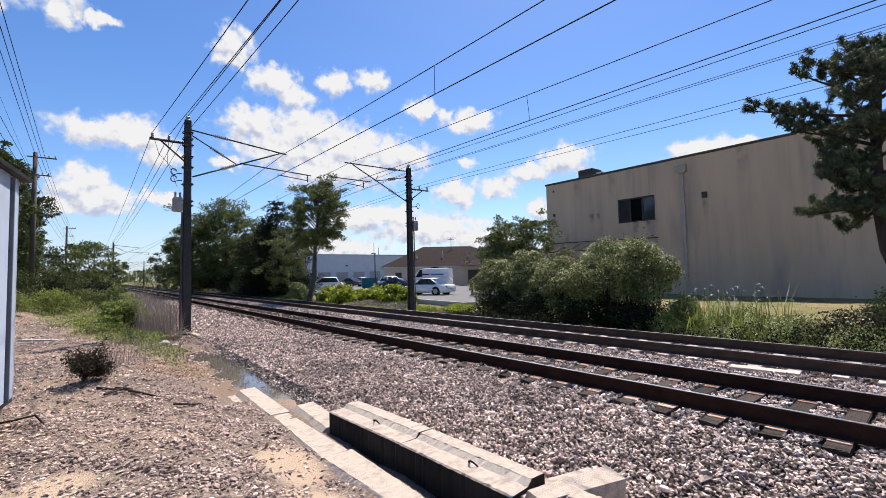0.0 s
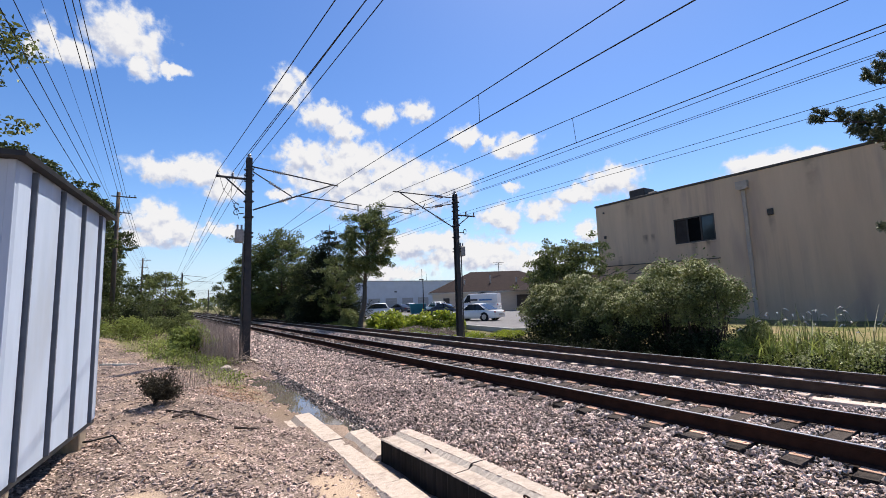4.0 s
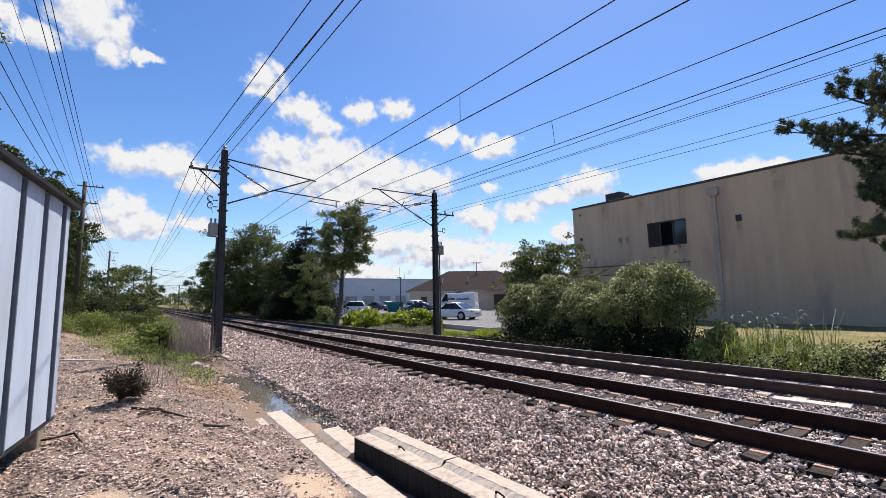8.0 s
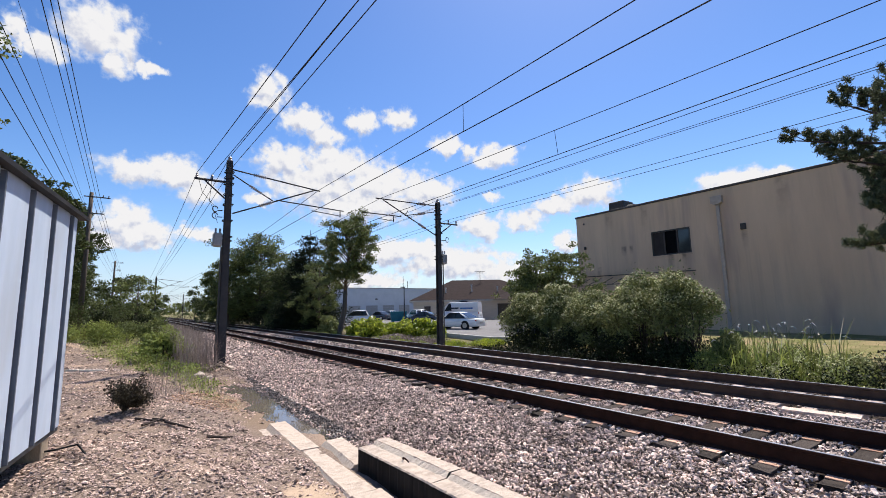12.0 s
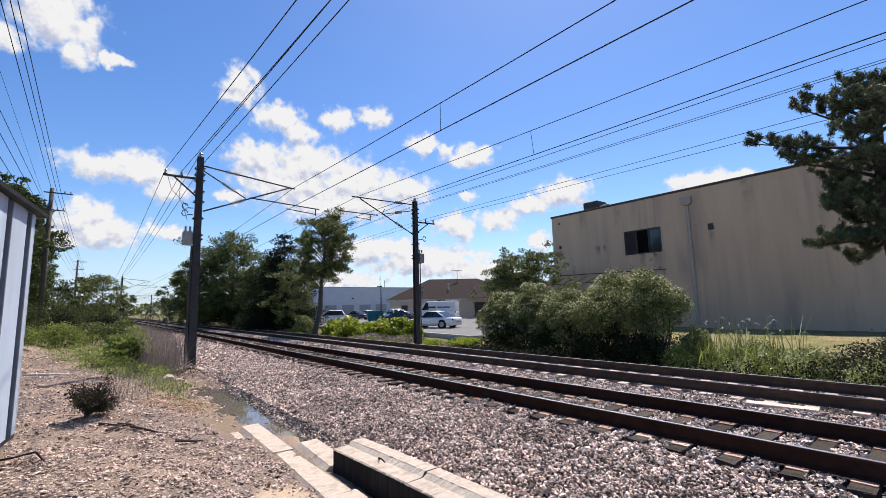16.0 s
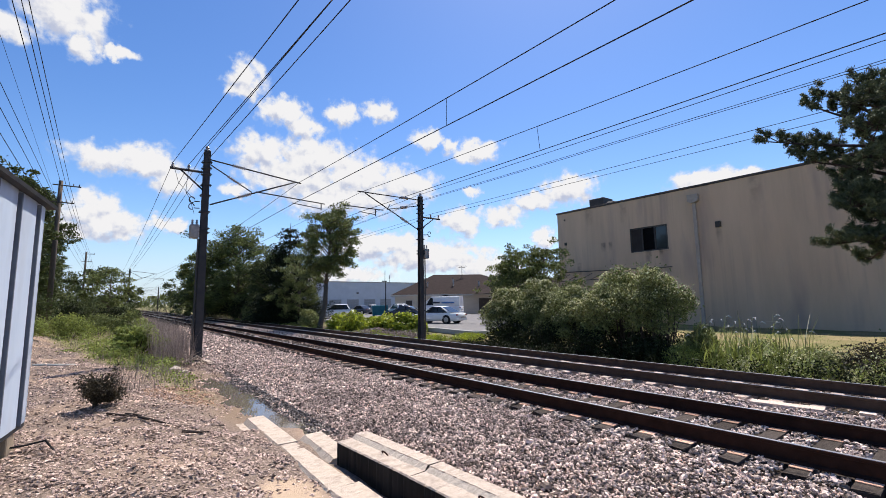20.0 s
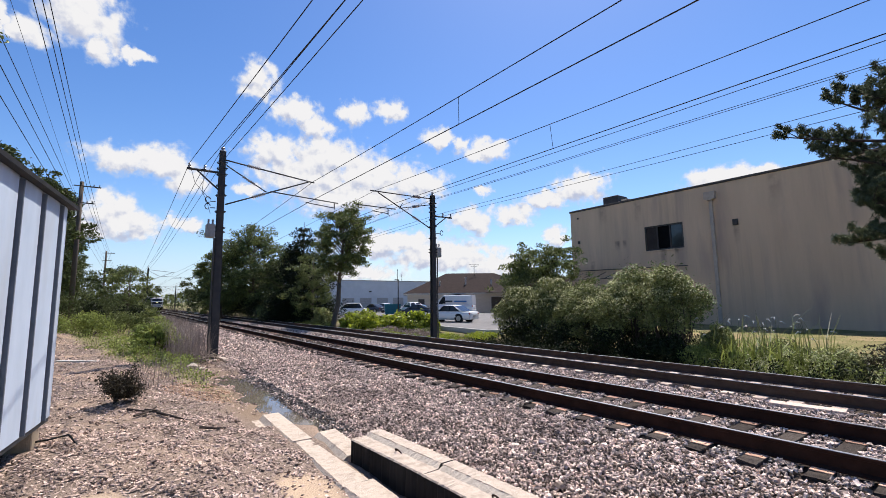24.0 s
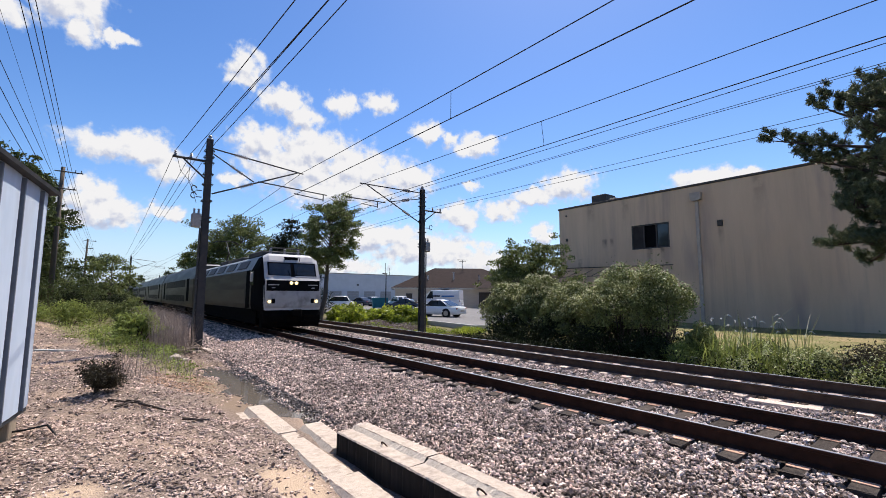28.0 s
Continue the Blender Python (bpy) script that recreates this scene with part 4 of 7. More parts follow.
# ---- the concrete drain ----
def block(x, y0, y1, width, ztop, depth, ledge, step, slope, yaw=0.0, loops=(), label="", shade_face=False, flare=0.0):
    """A cast interlocking block, its near left corner at (x, y0): a low ledge, a steep rough step and a raised strip that may widen towards the near end, with chipped arrises."""
    t = thing("concrete_block", pose(x, y0, ztop - depth, 0, 0, yaw), label, "concrete block", "drain blocks")
    h, run = depth, y1 - y0
    prof = [(0, 0), (width, 0), (width, h - 0.015), (width - 0.015, h), (ledge + slope + 0.008, h), (ledge + slope, h - 0.008), (ledge, h - step), (0.012, h - step), (0, h - step - 0.014)]
    bm = bmesh.new()
    n = 44
    rings = []
    for i in range(n + 1):
        y = 0.006 + (run - 0.012) * i / n
        nick = [rng.uniform(0.004, 0.022) if rng.uniform() < 0.22 else 0.0 for _ in range(3)]
        ring = []
        for q, (a, b) in enumerate(prof):
            da, db = rng.uniform(-0.003, 0.003), rng.uniform(-0.003, 0.003)
            if q in (7, 8):
                da, db = da + nick[0], db - nick[0] * 0.6
            elif q in (4, 5):
                da, db = da + nick[1] * 0.6, db - nick[1] * 0.4
            elif q == 6:
                da = da - nick[2] * 0.6
            if q in (1, 2, 3):
                da += flare * (1 - i / n)
            end = rng.uniform(-0.012, 0.012) if i in (0, n) else 0
            ring.append(bm.verts.new((a + da * (b > 0 or q == 1), y + end, b + db * (b > 0))))
        rings.append(ring)
    k = len(prof)
    for a, b in zip(rings, rings[1:]):
        for i in range(k):
            f = bm.faces.new((a[i], a[(i + 1) % k], b[(i + 1) % k], b[i]))
            # The drain-side face gets painted shade; the ends below likewise.
            f.material_index = 2 if i == 5 else (1 if shade_face and i == 8 else 0)
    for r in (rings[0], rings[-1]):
        bm.faces.new(r).material_index = 1 if shade_face else 0
    part("body", bm, [M_CONC, M_SHADE_FACE, M_AGGREGATE], t)
    for ly in loops:
        lb = tube(bmesh.new(), [(ledge - 0.02 - 0.03 * math.sin(a), ly - y0 - 0.05 * math.cos(a), h - step + 0.04 * math.sin(a)) for a in np.linspace(0, math.pi, 9)], 0.008, 6)
        part("lifting_loop", lb, M_RAIL, t, "rusty steel lifting loop")
    return t


WALL = "pale cast-concrete block with a stepped top lining the drain"
SUNK = "pale sunken concrete block, half buried in gravel"
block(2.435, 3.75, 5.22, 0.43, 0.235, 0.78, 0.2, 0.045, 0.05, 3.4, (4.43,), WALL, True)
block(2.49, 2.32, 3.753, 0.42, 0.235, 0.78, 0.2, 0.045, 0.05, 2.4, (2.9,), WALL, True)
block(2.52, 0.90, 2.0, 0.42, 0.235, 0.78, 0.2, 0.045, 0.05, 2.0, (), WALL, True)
block(1.6, 6.27, 8.05, 0.64, -0.02, 0.5, 0.31, 0.075, 0.05, -0.9, (), "pale sunken concrete block beside the puddle")
block(1.54, 4.48, 6.25, 0.6, -0.02, 0.5, 0.33, 0.075, 0.05, -1.9, (), SUNK, flare=0.09)
block(1.62, 2.85, 4.45, 0.74, -0.025, 0.5, 0.34, 0.075, 0.05, 2.7, (), SUNK, flare=-0.1)
block(1.63, 1.30, 2.83, 0.64, -0.03, 0.5, 0.33, 0.075, 0.05, -0.5, (), SUNK)
block(2.215, 5.24, 6.44, 0.36, 0.0, 0.4, 0.02, 0.08, 0.07, -3.5, (), "broken concrete block lying between drain and puddle")


def drain_floor():
    tagged(part("drain_floor", one_box(2.1, 2.5, 1.2, 5.3, -0.6, -0.42), M_CONC), "shaded concrete floor of the drain", "drain", kind="structure")
    t = thing("concrete_slab", pose(2.98, 2.14, 0.04, 0, 0, -14), "pale concrete cross slab with a chipped raised lip", "concrete slab")
    bm = prism(bmesh.new(), [(-0.17, 0.0), (0.24, 0.0), (0.24, 0.1), (0.06, 0.115), (0.02, 0.2), (-0.17, 0.19)], "x", -0.42, 0.4)
    for v in bm.verts:
        v.co += Vector([rng.uniform(-0.012, 0.012) for _ in range(3)])
    part("body", bm, M_CONC, t)


drain_floor()


# ---- the shed ----
def shed():
    a, b = Vector((-1.09, 4.95, 0.47)), Vector((-0.725, 7.70, 0.47))
    run = (b - a).length
    yaw = math.degrees(math.atan2(-(b - a).x, (b - a).y))
    t = thing("equipment_shed", pose(a.x, a.y, a.z, 0, 0, yaw), "pale blue-grey sheet-metal equipment shed on timber blocks", "shed")
    W, H = 2.4, 2.72
    part("wall_panel", one_box(-W, -0.02, 0.0, 0.03, 0, H, 0.004), M_SHED, t)
    part("wall_panel", one_box(-W, -0.02, run - 0.03, run, 0, H, 0.004), M_SHED, t)
    part("wall_panel", one_box(-W, -W + 0.03, 0.034, run - 0.034, 0, H, 0.004), M_SHED, t)
    seams = [0.0, 0.34, 1.06, 1.76, 2.46, run]
    for y0, y1 in zip(seams, seams[1:]):
        bm = bmesh.new()
        prof = [(0.0, y0 + 0.012), (0.012, y0 + 0.05), (0.016, (y0 + y1) / 2), (0.012, y1 - 0.05), (0.0, y1 - 0.012), (-0.03, y1 - 0.012), (-0.03, y0 + 0.012)]
        part("wall_sheet", prism(bm, prof, "z", 0, H), M_SHED, t)
    for y in seams[1:-1]:
        part("standing_seam", one_box(-0.02, 0.045, y - 0.013, y + 0.013, 0, H - 0.02, 0.003), M_SEAM, t, "standing seam darkened for its shadow")
    part("corner_trim", one_box(-0.05, 0.006, -0.012, 0.010, 0, H, 0.003), M_SHED, t)
    part("corner_trim", one_box(-0.05, 0.006, run - 0.010, run + 0.012, 0, H, 0.003), M_SHED, t)
    roof = prism(bmesh.new(), [(-W - 0.1, H + 0.004), (0.1, H + 0.004), (0.11, H + 0.045), (-W / 2, H + 0.12), (-W - 0.1, H + 0.05)], "y", -0.13, run + 0.15)
    part("roof", roof, M_SHEDROOF, t, "dark roof sheet with a drip edge")
    part("floor_frame", one_box(-W, 0.0, 0.0, run, -0.06, -0.004), M_SHEDROOF, t)
    for y in (0.25, run - 0.42):
        for x in (-0.21, -W + 0.35):
            part("support_block", one_box(x - 0.18, x + 0.2, y - 0.12, y + 0.14, -0.40, -0.062, 0.01), M_TIMBER, t, "sawn timber support block")
    cable = tube(bmesh.new(), [(-0.3, run - 0.3, -0.25), (0.1, run - 0.45, -0.2), (0.3, run - 0.4, -0.18), (0.42, run - 0.55, -0.28), (0.45, run - 0.62, -0.31)], 0.012, 6)
    part("cable", cable, M_TYRE, t, "black cable trailing onto the gravel")


shed()


def loose_bits():
    """A pale plank between the tracks, stones and a stick by the drain."""
    p = thing("plank", pose(9.62, 2.62, -0.042, 0, 0, 7), "pale weathered plank lying in the ballast between the tracks", "plank")
    part("board", one_box(-0.13, 0.13, -0.52, 0.52, -0.03, 0.025, 0.006), M_TIE2, p)
    p = thing("plank", pose(-1.15, 18.45, float(ground_z(-1.15, 18.45)) + 0.03, 0, 0, -45.0 + 90.0), "pale plank lying across the gravel path", "plank")
    part("board", one_box(-0.07, 0.07, -0.75, 0.75, -0.03, 0.03, 0.006), M_KERB, p)
    for x, y, s, q in ((1.75, 15.6, 0.2, 20), (1.98, 15.2, 0.11, 70)):
        t = thing("rock", pose(x, y, float(ground_z(x, y)) + s * 0.25, 0, 0, q), "pale angular rock lying on the earth", "rock", "rocks")
        bm = bmesh.new()
        bmesh.ops.create_icosphere(bm, subdivisions=2, radius=s)
        for v in bm.verts:
            v.co *= rng.uniform(0.78, 1.12)
            v.co.z *= 0.7
        part("body", bm, M_CONC, t)
    for pts in (((0.95, 7.3), (1.15, 7.25), (1.3, 7.32)), ((0.2, 8.4), (0.42, 8.62), (0.52, 8.9)), ((0.12, 9.0), (0.3, 8.7), (0.47, 8.5)), ((0.5, 8.42), (0.66, 8.1), (0.85, 7.75)), ((0.35, 8.75), (0.5, 8.55), (0.6, 8.25))):
        t = thing("stick", pose(0, 0, 0), "dark dry stick lying on the gravel", "stick", "sticks")
        part("twig", tube(bmesh.new(), [(a, b, float(ground_z(a, b)) + 0.03) for a, b in pts], [0.02, 0.016, 0.008], 6), M_DARKBARK, t)
    # dead roots and branches heaped against the mast's footing
    for i in range(16):
        t = thing("dead_branch", pose(2.15 + 0.5 * rng.uniform(), 16.2 + 1.3 * rng.uniform(), -0.14, 0, 0, rng.uniform(0, 360)), "bare grey dead branch heaped by the mast footing", "branch", "dead branches")
        a = rng.uniform(0.3, 0.7)
        pts = [(-a, 0, 0.02), (-a * 0.4, rng.normal(0, 0.1), rng.uniform(0.08, 0.3)), (a * 0.3, rng.normal(0, 0.12), rng.uniform(0.1, 0.4)), (a, rng.normal(0, 0.1), rng.uniform(0.02, 0.5))]
        part("branch", tube(bmesh.new(), pts, [0.018, 0.016, 0.012, 0.005], 5), M_DEADWOOD, t, smooth=True)


loose_bits()


# ---- catenary masts ----
def insulator(bm, a, b, n=7, r=0.075):
    """A string of sheds between two points."""
    a, b = Vector(a), Vector(b)
    ks = [(i + f) / n for i in range(n) for f in (0.05, 0.32, 0.42, 0.8)]
    return tube(bm, [a.lerp(b, k) for k in ks], [0.03, r, r * 0.9, 0.03] * n, 8)


def rod(parent, a, b, r=0.028, name="arm", m=None):
    return part(name, tube(bmesh.new(), [a, b], r, 8), m or M_STEEL, parent, smooth=True)


def armed_rod(parent, a, b, k0, k1, r=0.028):
    """A rod with an insulator in it, from the share k0 to k1 of its length."""
    a, b = Vector(a), Vector(b)
    rod(parent, a, a.lerp(b, k0), r), rod(parent, a.lerp(b, k1), b, r)
    part("insulator", insulator(bmesh.new(), a.lerp(b, k0), a.lerp(b, k1)), M_INSUL, parent, "ribbed grey insulator")


def mast(parent, height, half, taper=0.78):
    bm = bmesh.new()
    for s in (-1, 1):
        for z0, z1 in ((0, height),):
            vs = box(bm, -half, half, s * half - 0.014, s * half + 0.014, z0, z1)
    box(bm, -0.014, 0.014, -half + 0.015, half - 0.015, 0.0, height)
    for v in bm.verts:
        k = 1 - (1 - taper) * v.co.z / height
        v.co.x *= k
        v.co.y *= k
    part("mast", bm, M_STEEL, parent)
    for z in (0.78 * height, 0.83 * height, 0.885 * height, 0.915 * height, 0.945 * height, 0.6 * height, 0.62 * height, 0.7 * height):
        w = half * (1 - (1 - taper) * z / height) + 0.02
        b = bmesh.new()
        for x0, x1, y0, y1 in ((-w - 0.02, w + 0.02, -w - 0.016, -w), (-w - 0.02, w + 0.02, w, w + 0.016)):
            box(b, x0, x1, y0, y1, z - 0.03, z + 0.03)
        for x in (-w - 0.035, w + 0.035):
            tube(b, [(x, -w - 0.03, z), (x, w + 0.03, z)], 0.014, 6)
        part("clamp_band", b, M_STEEL, parent)
    cap = bmesh.new()
    tube(cap, [(0, 0, height), (0, 0, height + 0.04), (0, 0, height + 0.1), (0, 0, height + 0.14), (0, 0, height + 0.2)], [0.12, 0.12, 0.05, 0.08, 0.04], 10)
    part("cap_insulator", cap, M_INSUL, parent, "dark pin insulator on the mast head")
    part("footing", box(bmesh.new(), -0.42, 0.42, -0.38, 0.38, -0.3, 0.02, 0.03), M_CONC, parent, "low concrete footing")


def switch_box(parent, x, z, w=0.3, h=0.5):
    b = part("transformer_box", one_box(x - w / 2, x + w / 2, -0.16, 0.16, z, z + h, 0.03), M_GALV, parent, "grey steel transformer box")
    for dx in (-0.07, 0.07):
        part("bushing", insulator(bmesh.new(), (x + dx, 0, z + h), (x + dx, 0, z + h + 0.2), 3, 0.045), M_INSUL, b)


def near_mast():
    t = thing("catenary_mast", pose(2.68, 17.9, -0.12), "dark steel catenary mast with cantilever arms over the near track", "catenary mast", "catenary masts")
    o = Vector((2.68, 0, -0.12))
    P = lambda x, z: Vector((x, 0, z)) - o
    mast(t, 7.75, 0.13)
    armed_rod(t, P(2.80, 7.33), P(6.25, 6.95), 0.22, 0.36)
    armed_rod(t, P(2.82, 7.13), P(4.31, 6.28), 0.4, 0.72, 0.024)
    armed_rod(t, P(2.84, 5.60), P(6.05, 6.98), 0.3, 0.45)
    rod(t, P(4.46, 6.33), P(7.32, 6.19), 0.024)
    rod(t, P(7.16, 6.19), P(7.16, 5.90), 0.024, "drop_post")
    rod(t, P(7.16, 5.96), P(5.9, 6.06), 0.018, "steady_arm")
    part("bracket_arm", tube(bmesh.new(), [P(1.52, 6.80), P(2.62, 6.80)], 0.045, 6), M_STEEL, t)
    rod(t, P(1.85, 6.78), P(2.58, 6.14), 0.03, "brace")
    for x in (1.60, 2.1):
        part("pin_insulator", insulator(bmesh.new(), P(x, 6.84), P(x, 7.02), 3, 0.05), M_INSUL, t)
    switch_box(t, -0.30, 4.42)
    for z in (5.45, 5.7):
        b = bmesh.new()
        ring = [(-0.42 + 0.09 * math.cos(a), 0.05, z + 0.15 + 0.11 * math.sin(a)) for a in np.linspace(0.2, 5.4, 12)]
        tube(b, ring, 0.018, 6)
        tube(b, [(-0.34, 0.05, z + 0.1), (-0.17, 0.0, z + 0.1)], 0.018, 6)
        part("cutout_fuse", b, M_STEEL, t)
    part("conduit", tube(bmesh.new(), [(-0.2, -0.1, 0.0), (-0.18, -0.1, 3.9), (-0.17, -0.1, 4.4)], 0.03, 8), M_ROOFGEAR, t, "grey cable conduit up the mast")
    part("conduit", tube(bmesh.new(), [(-0.19, 0.04, 0.0), (-0.18, 0.04, 1.6)], 0.04, 8), M_ROOFGEAR, t)
    part("jumper_wire", tube(bmesh.new(), [P(1.62, 6.95), P(1.8, 6.3), P(2.3, 5.75)], 0.008, 5), M_WIRE, t)
    part("jumper_wire", tube(bmesh.new(), [P(2.1, 6.95), P(2.05, 6.0), P(2.2, 5.7), P(2.35, 5.2)], 0.008, 5), M_WIRE, t)
    return t


def far_mast():
    t = thing("catenary_mast", pose(12.4, 17.9, -0.1), "dark steel catenary mast with cantilever arms over the far track", "catenary mast", "catenary masts")
    o = Vector((12.4, 0, -0.1))
    P = lambda x, z: Vector((x, 0, z)) - o
    mast(t, 7.3, 0.12)
    armed_rod(t, P(12.3, 7.03), P(8.9, 7.0), 0.2, 0.32)
    armed_rod(t, P(12.28, 5.48), P(9.29, 6.96), 0.22, 0.36)
    armed_rod(t, P(12.28, 6.72), P(10.45, 6.33), 0.38, 0.6, 0.022)
    rod(t, P(10.5, 6.38), P(10.62, 6.6), 0.02, "strut")
    rod(t, P(8.2, 6.26), P(10.25, 6.26), 0.024)
    rod(t, P(9.83, 6.26), P(9.83, 5.94), 0.024, "drop_post")
    rod(t, P(9.83, 6.0), P(9.0, 6.05), 0.018, "steady_arm")
    part("bracket_arm", tube(bmesh.new(), [P(12.48, 6.16), P(13.62, 6.16)], 0.04, 6), M_STEEL, t)
    rod(t, P(12.5, 5.6), P(13.2, 6.12), 0.028, "brace")
    for x in (13.05, 13.55):
        part("pin_insulator", insulator(bmesh.new(), P(x, 6.2), P(x, 6.38), 3, 0.05), M_INSUL, t)
    b = bmesh.new()
    tube(b, [P(12.5, 5.25), P(12.85, 5.28)], 0.02, 6)
    tube(b, [P(12.95 + 0.09 * math.cos(a), 5.32 + 0.13 * math.sin(a)) for a in np.linspace(0.2, 5.6, 12)], 0.018, 6)
    part("cutout_fuse", b, M_STEEL, t)
    switch_box(t, 0.3, 4.15, 0.26, 0.5)
    part("conduit", tube(bmesh.new(), [(0.2, -0.08, 0.0), (0.2, -0.08, 4.2)], 0.03, 8), M_ROOFGEAR, t)
    return t


mast_a, mast_b = near_mast(), far_mast()
for y in (83.0, 148.0):
    copy_thing(mast_a, pose(2.62, y, -0.1))
    copy_thing(mast_b, pose(11.6 if y > 100 else 12.4, y, -0.1))


def wire(name, label, spans, r=0.013, seg=5):
    """Spans of (x0, y0, z0, x1, y1, z1, sag), hung one after another."""
    bm = bmesh.new()
    pts = []
    for x0, y0, z0, x1, y1, z1, sag in spans:
        for i in range(17):
            k = i / 16
            if pts and i == 0:
                continue
            pts.append((x0 + (x1 - x0) * k, y0 + (y1 - y0) * k, z0 + (z1 - z0) * k - 4 * sag * k * (1 - k)))
    return tagged(part(name, tube(bm, pts, r, seg), M_WIRE, smooth=True), label, "wire", "overhead line wires")


def line(label, xa, za, xm, zm, sag, r=0.013, name="overhead_wire", xb=None, zb=None):
    """From a mast behind the camera past the mast pair at 17.9 and on to those beyond: x and z at 17.9 and at -47."""
    xb, zb = xa if xb is None else xb, za if zb is None else zb
    return wire(name, label, [(xm, -47.0, zm, xa, 17.9, za, sag), (xa, 17.9, za, xb, 83.0, zb, sag), (xb, 83.0, zb, xb, 148.0, zb, sag), (xb, 148.0, zb, xb, 213.0, zb, sag)], r)


line("dark messenger wire above the near track", 6.2, 7.0, 6.2, 7.0, 0.5, 0.011, "messenger_wire")
line("dark contact wire above the near track", 5.98, 6.05, 7.35, 6.05, 0.0, 0.012, "contact_wire")
line("dark messenger wire above the far track", 9.1, 7.0, 10.55, 7.0, 0.5, 0.010, "messenger_wire")
line("dark contact wire above the far track", 9.05, 6.05, 11.4, 6.05, 0.0, 0.011, "contact_wire")
line("feeder wire on the near mast heads", 2.68, 7.83, 5.23, 7.83, 0.3, 0.011, "feeder_wire")
line("feeder wire beside the near masts", 2.85, 7.55, 4.92, 7.55, 0.3, 0.011, "feeder_wire")
line("thin feeder wire on the bracket arms", 1.60, 7.02, 5.11, 7.02, 0.3, 0.010, "feeder_wire")
line("thin feeder wire on the bracket arms", 2.10, 7.02, 5.18, 7.02, 0.3, 0.010, "feeder_wire")
line("feeder wire on the far mast heads", 12.45, 7.35, 12.6, 7.35, 0.3, 0.010, "feeder_wire")
line("feeder wire beside the far masts", 12.6, 7.1, 13.75, 7.1, 0.3, 0.008, "feeder_wire")
line("feeder wire beside the far masts", 12.6, 7.05, 13.85, 7.05, 0.3, 0.008, "feeder_wire")
line("thin feeder wire on the far bracket arms", 13.05, 6.38, 13.15, 6.38, 0.3, 0.008, "feeder_wire")
line("thin feeder wire on the far bracket arms", 13.55, 6.38, 14.5, 6.38, 0.3, 0.008, "feeder_wire")


def utility_pole(y, h=10.2):
    t = thing("utility_pole", pose(-2.9, y, 0.0), "weathered wooden utility pole with crossarms", "utility pole", "utility poles")
    part("pole", tube(bmesh.new(), [(0, 0, -0.3), (0.02, 0, h / 2), (0.05, 0, h)], [0.17, 0.145, 0.115], 10), M_POLE, t, smooth=True)
    for z, w in ((h - 0.35, 1.1), (h - 1.5, 0.8)):
        a = part("crossarm", one_box(-0.35, w, -0.13, -0.06, z, z + 0.07, 0.008), M_POLE, t)
        for x in (w - 0.1, w - 0.4):
            part("pin_insulator", insulator(bmesh.new(), (x, -0.1, z + 0.07), (x, -0.1, z + 0.22), 3, 0.035), M_INSUL, a)
    return t


up = utility_pole(37.5)
for y in (85.0, 134.0, 183.0):
    copy_thing(up, pose(-2.9, y, 0.0))
for x, xn, z, sag, r in ((-2.42, -1.75, 10.05, 0.1, 0.012), (-2.62, -1.85, 10.05, 0.1, 0.012), (-2.86, -1.98, 10.05, 0.1, 0.012), (-3.4, -2.4, 10.05, 0.1, 0.006), (-2.9, -2.9, 8.6, 0.05, 0.010), (-2.95, -2.95, 8.05, 0.05, 0.011), (-3.0, -3.0, 7.45, 0.05, 0.011)):
    wire("utility_wire", "black utility wire strung between wooden poles", [(xn, -11.0, z, x, 37.5, z, sag), (x, 37.5, z, x, 85.0, z, sag * 3), (x, 85.0, z, x, 134.0, z, sag * 3), (x, 134.0, z, x, 183.0, z, sag * 3)], r)


def dropper(x0, z0, x1, z1, y):
    tagged(part("dropper_wire", tube(bmesh.new(), [(x0, y, z0), (x1, y, z1)], 0.007, 5), M_WIRE), "thin dropper between messenger and contact wire", "wire", "overhead line wires")


def at_line(xa, za, xm, zm, sag, y):
    k = (y + 47.0) / 64.9
    return xm + (xa - xm) * k, zm + (za - zm) * k - 4 * sag * k * (1 - k)


for y in (7.8, -4.0, -15.0):
    (a, b), (c, d) = at_line(6.2, 7.0, 6.2, 7.0, 0.5, y), at_line(5.98, 6.05, 7.35, 6.05, 0.0, y)
    dropper(a, b, c, d, y)
for y in (7.65, -4.0):
    (a, b), (c, d) = at_line(9.1, 7.0, 10.55, 7.0, 0.5, y), at_line(9.05, 6.05, 11.4, 6.05, 0.0, y)
    dropper(a, b, c, d, y)


# ---- buildings ----
def window_unit(parent, x, y0, y1, z0, z1, panes=3):
    """A window in a wall that faces -x: frame, panes and a sill."""
    w = new("window")
    w.parent = parent
    bm = bmesh.new()
    for a in ((y0, y0 + 0.1, z0, z1), (y1 - 0.1, y1, z0, z1), (y0 + 0.1, y1 - 0.1, z0, z0 + 0.1), (y0 + 0.1, y1 - 0.1, z1 - 0.1, z1)):
        box(bm, x - 0.03, x + 0.12, *a)
    for i in range(1, panes):
        y = y0 + (y1 - y0) * i / panes
        box(bm, x - 0.02, x + 0.1, y - 0.05, y + 0.05, z0 + 0.1, z1 - 0.1)
    part("frame", bm, M_FRAME, w)
    for i in range(panes):
        a, b = y0 + (y1 - y0) * i / panes + 0.04, y0 + (y1 - y0) * (i + 1) / panes - 0.04
        part("pane", one_box(x + 0.04, x + 0.06, a, b, z0 + 0.07, z1 - 0.07), (M_GLASS, M_TRAINBLACK, M_PANEL)[i], w, ("dusty glass pane", "open dark pane", "brown blanking panel")[i])
    return w


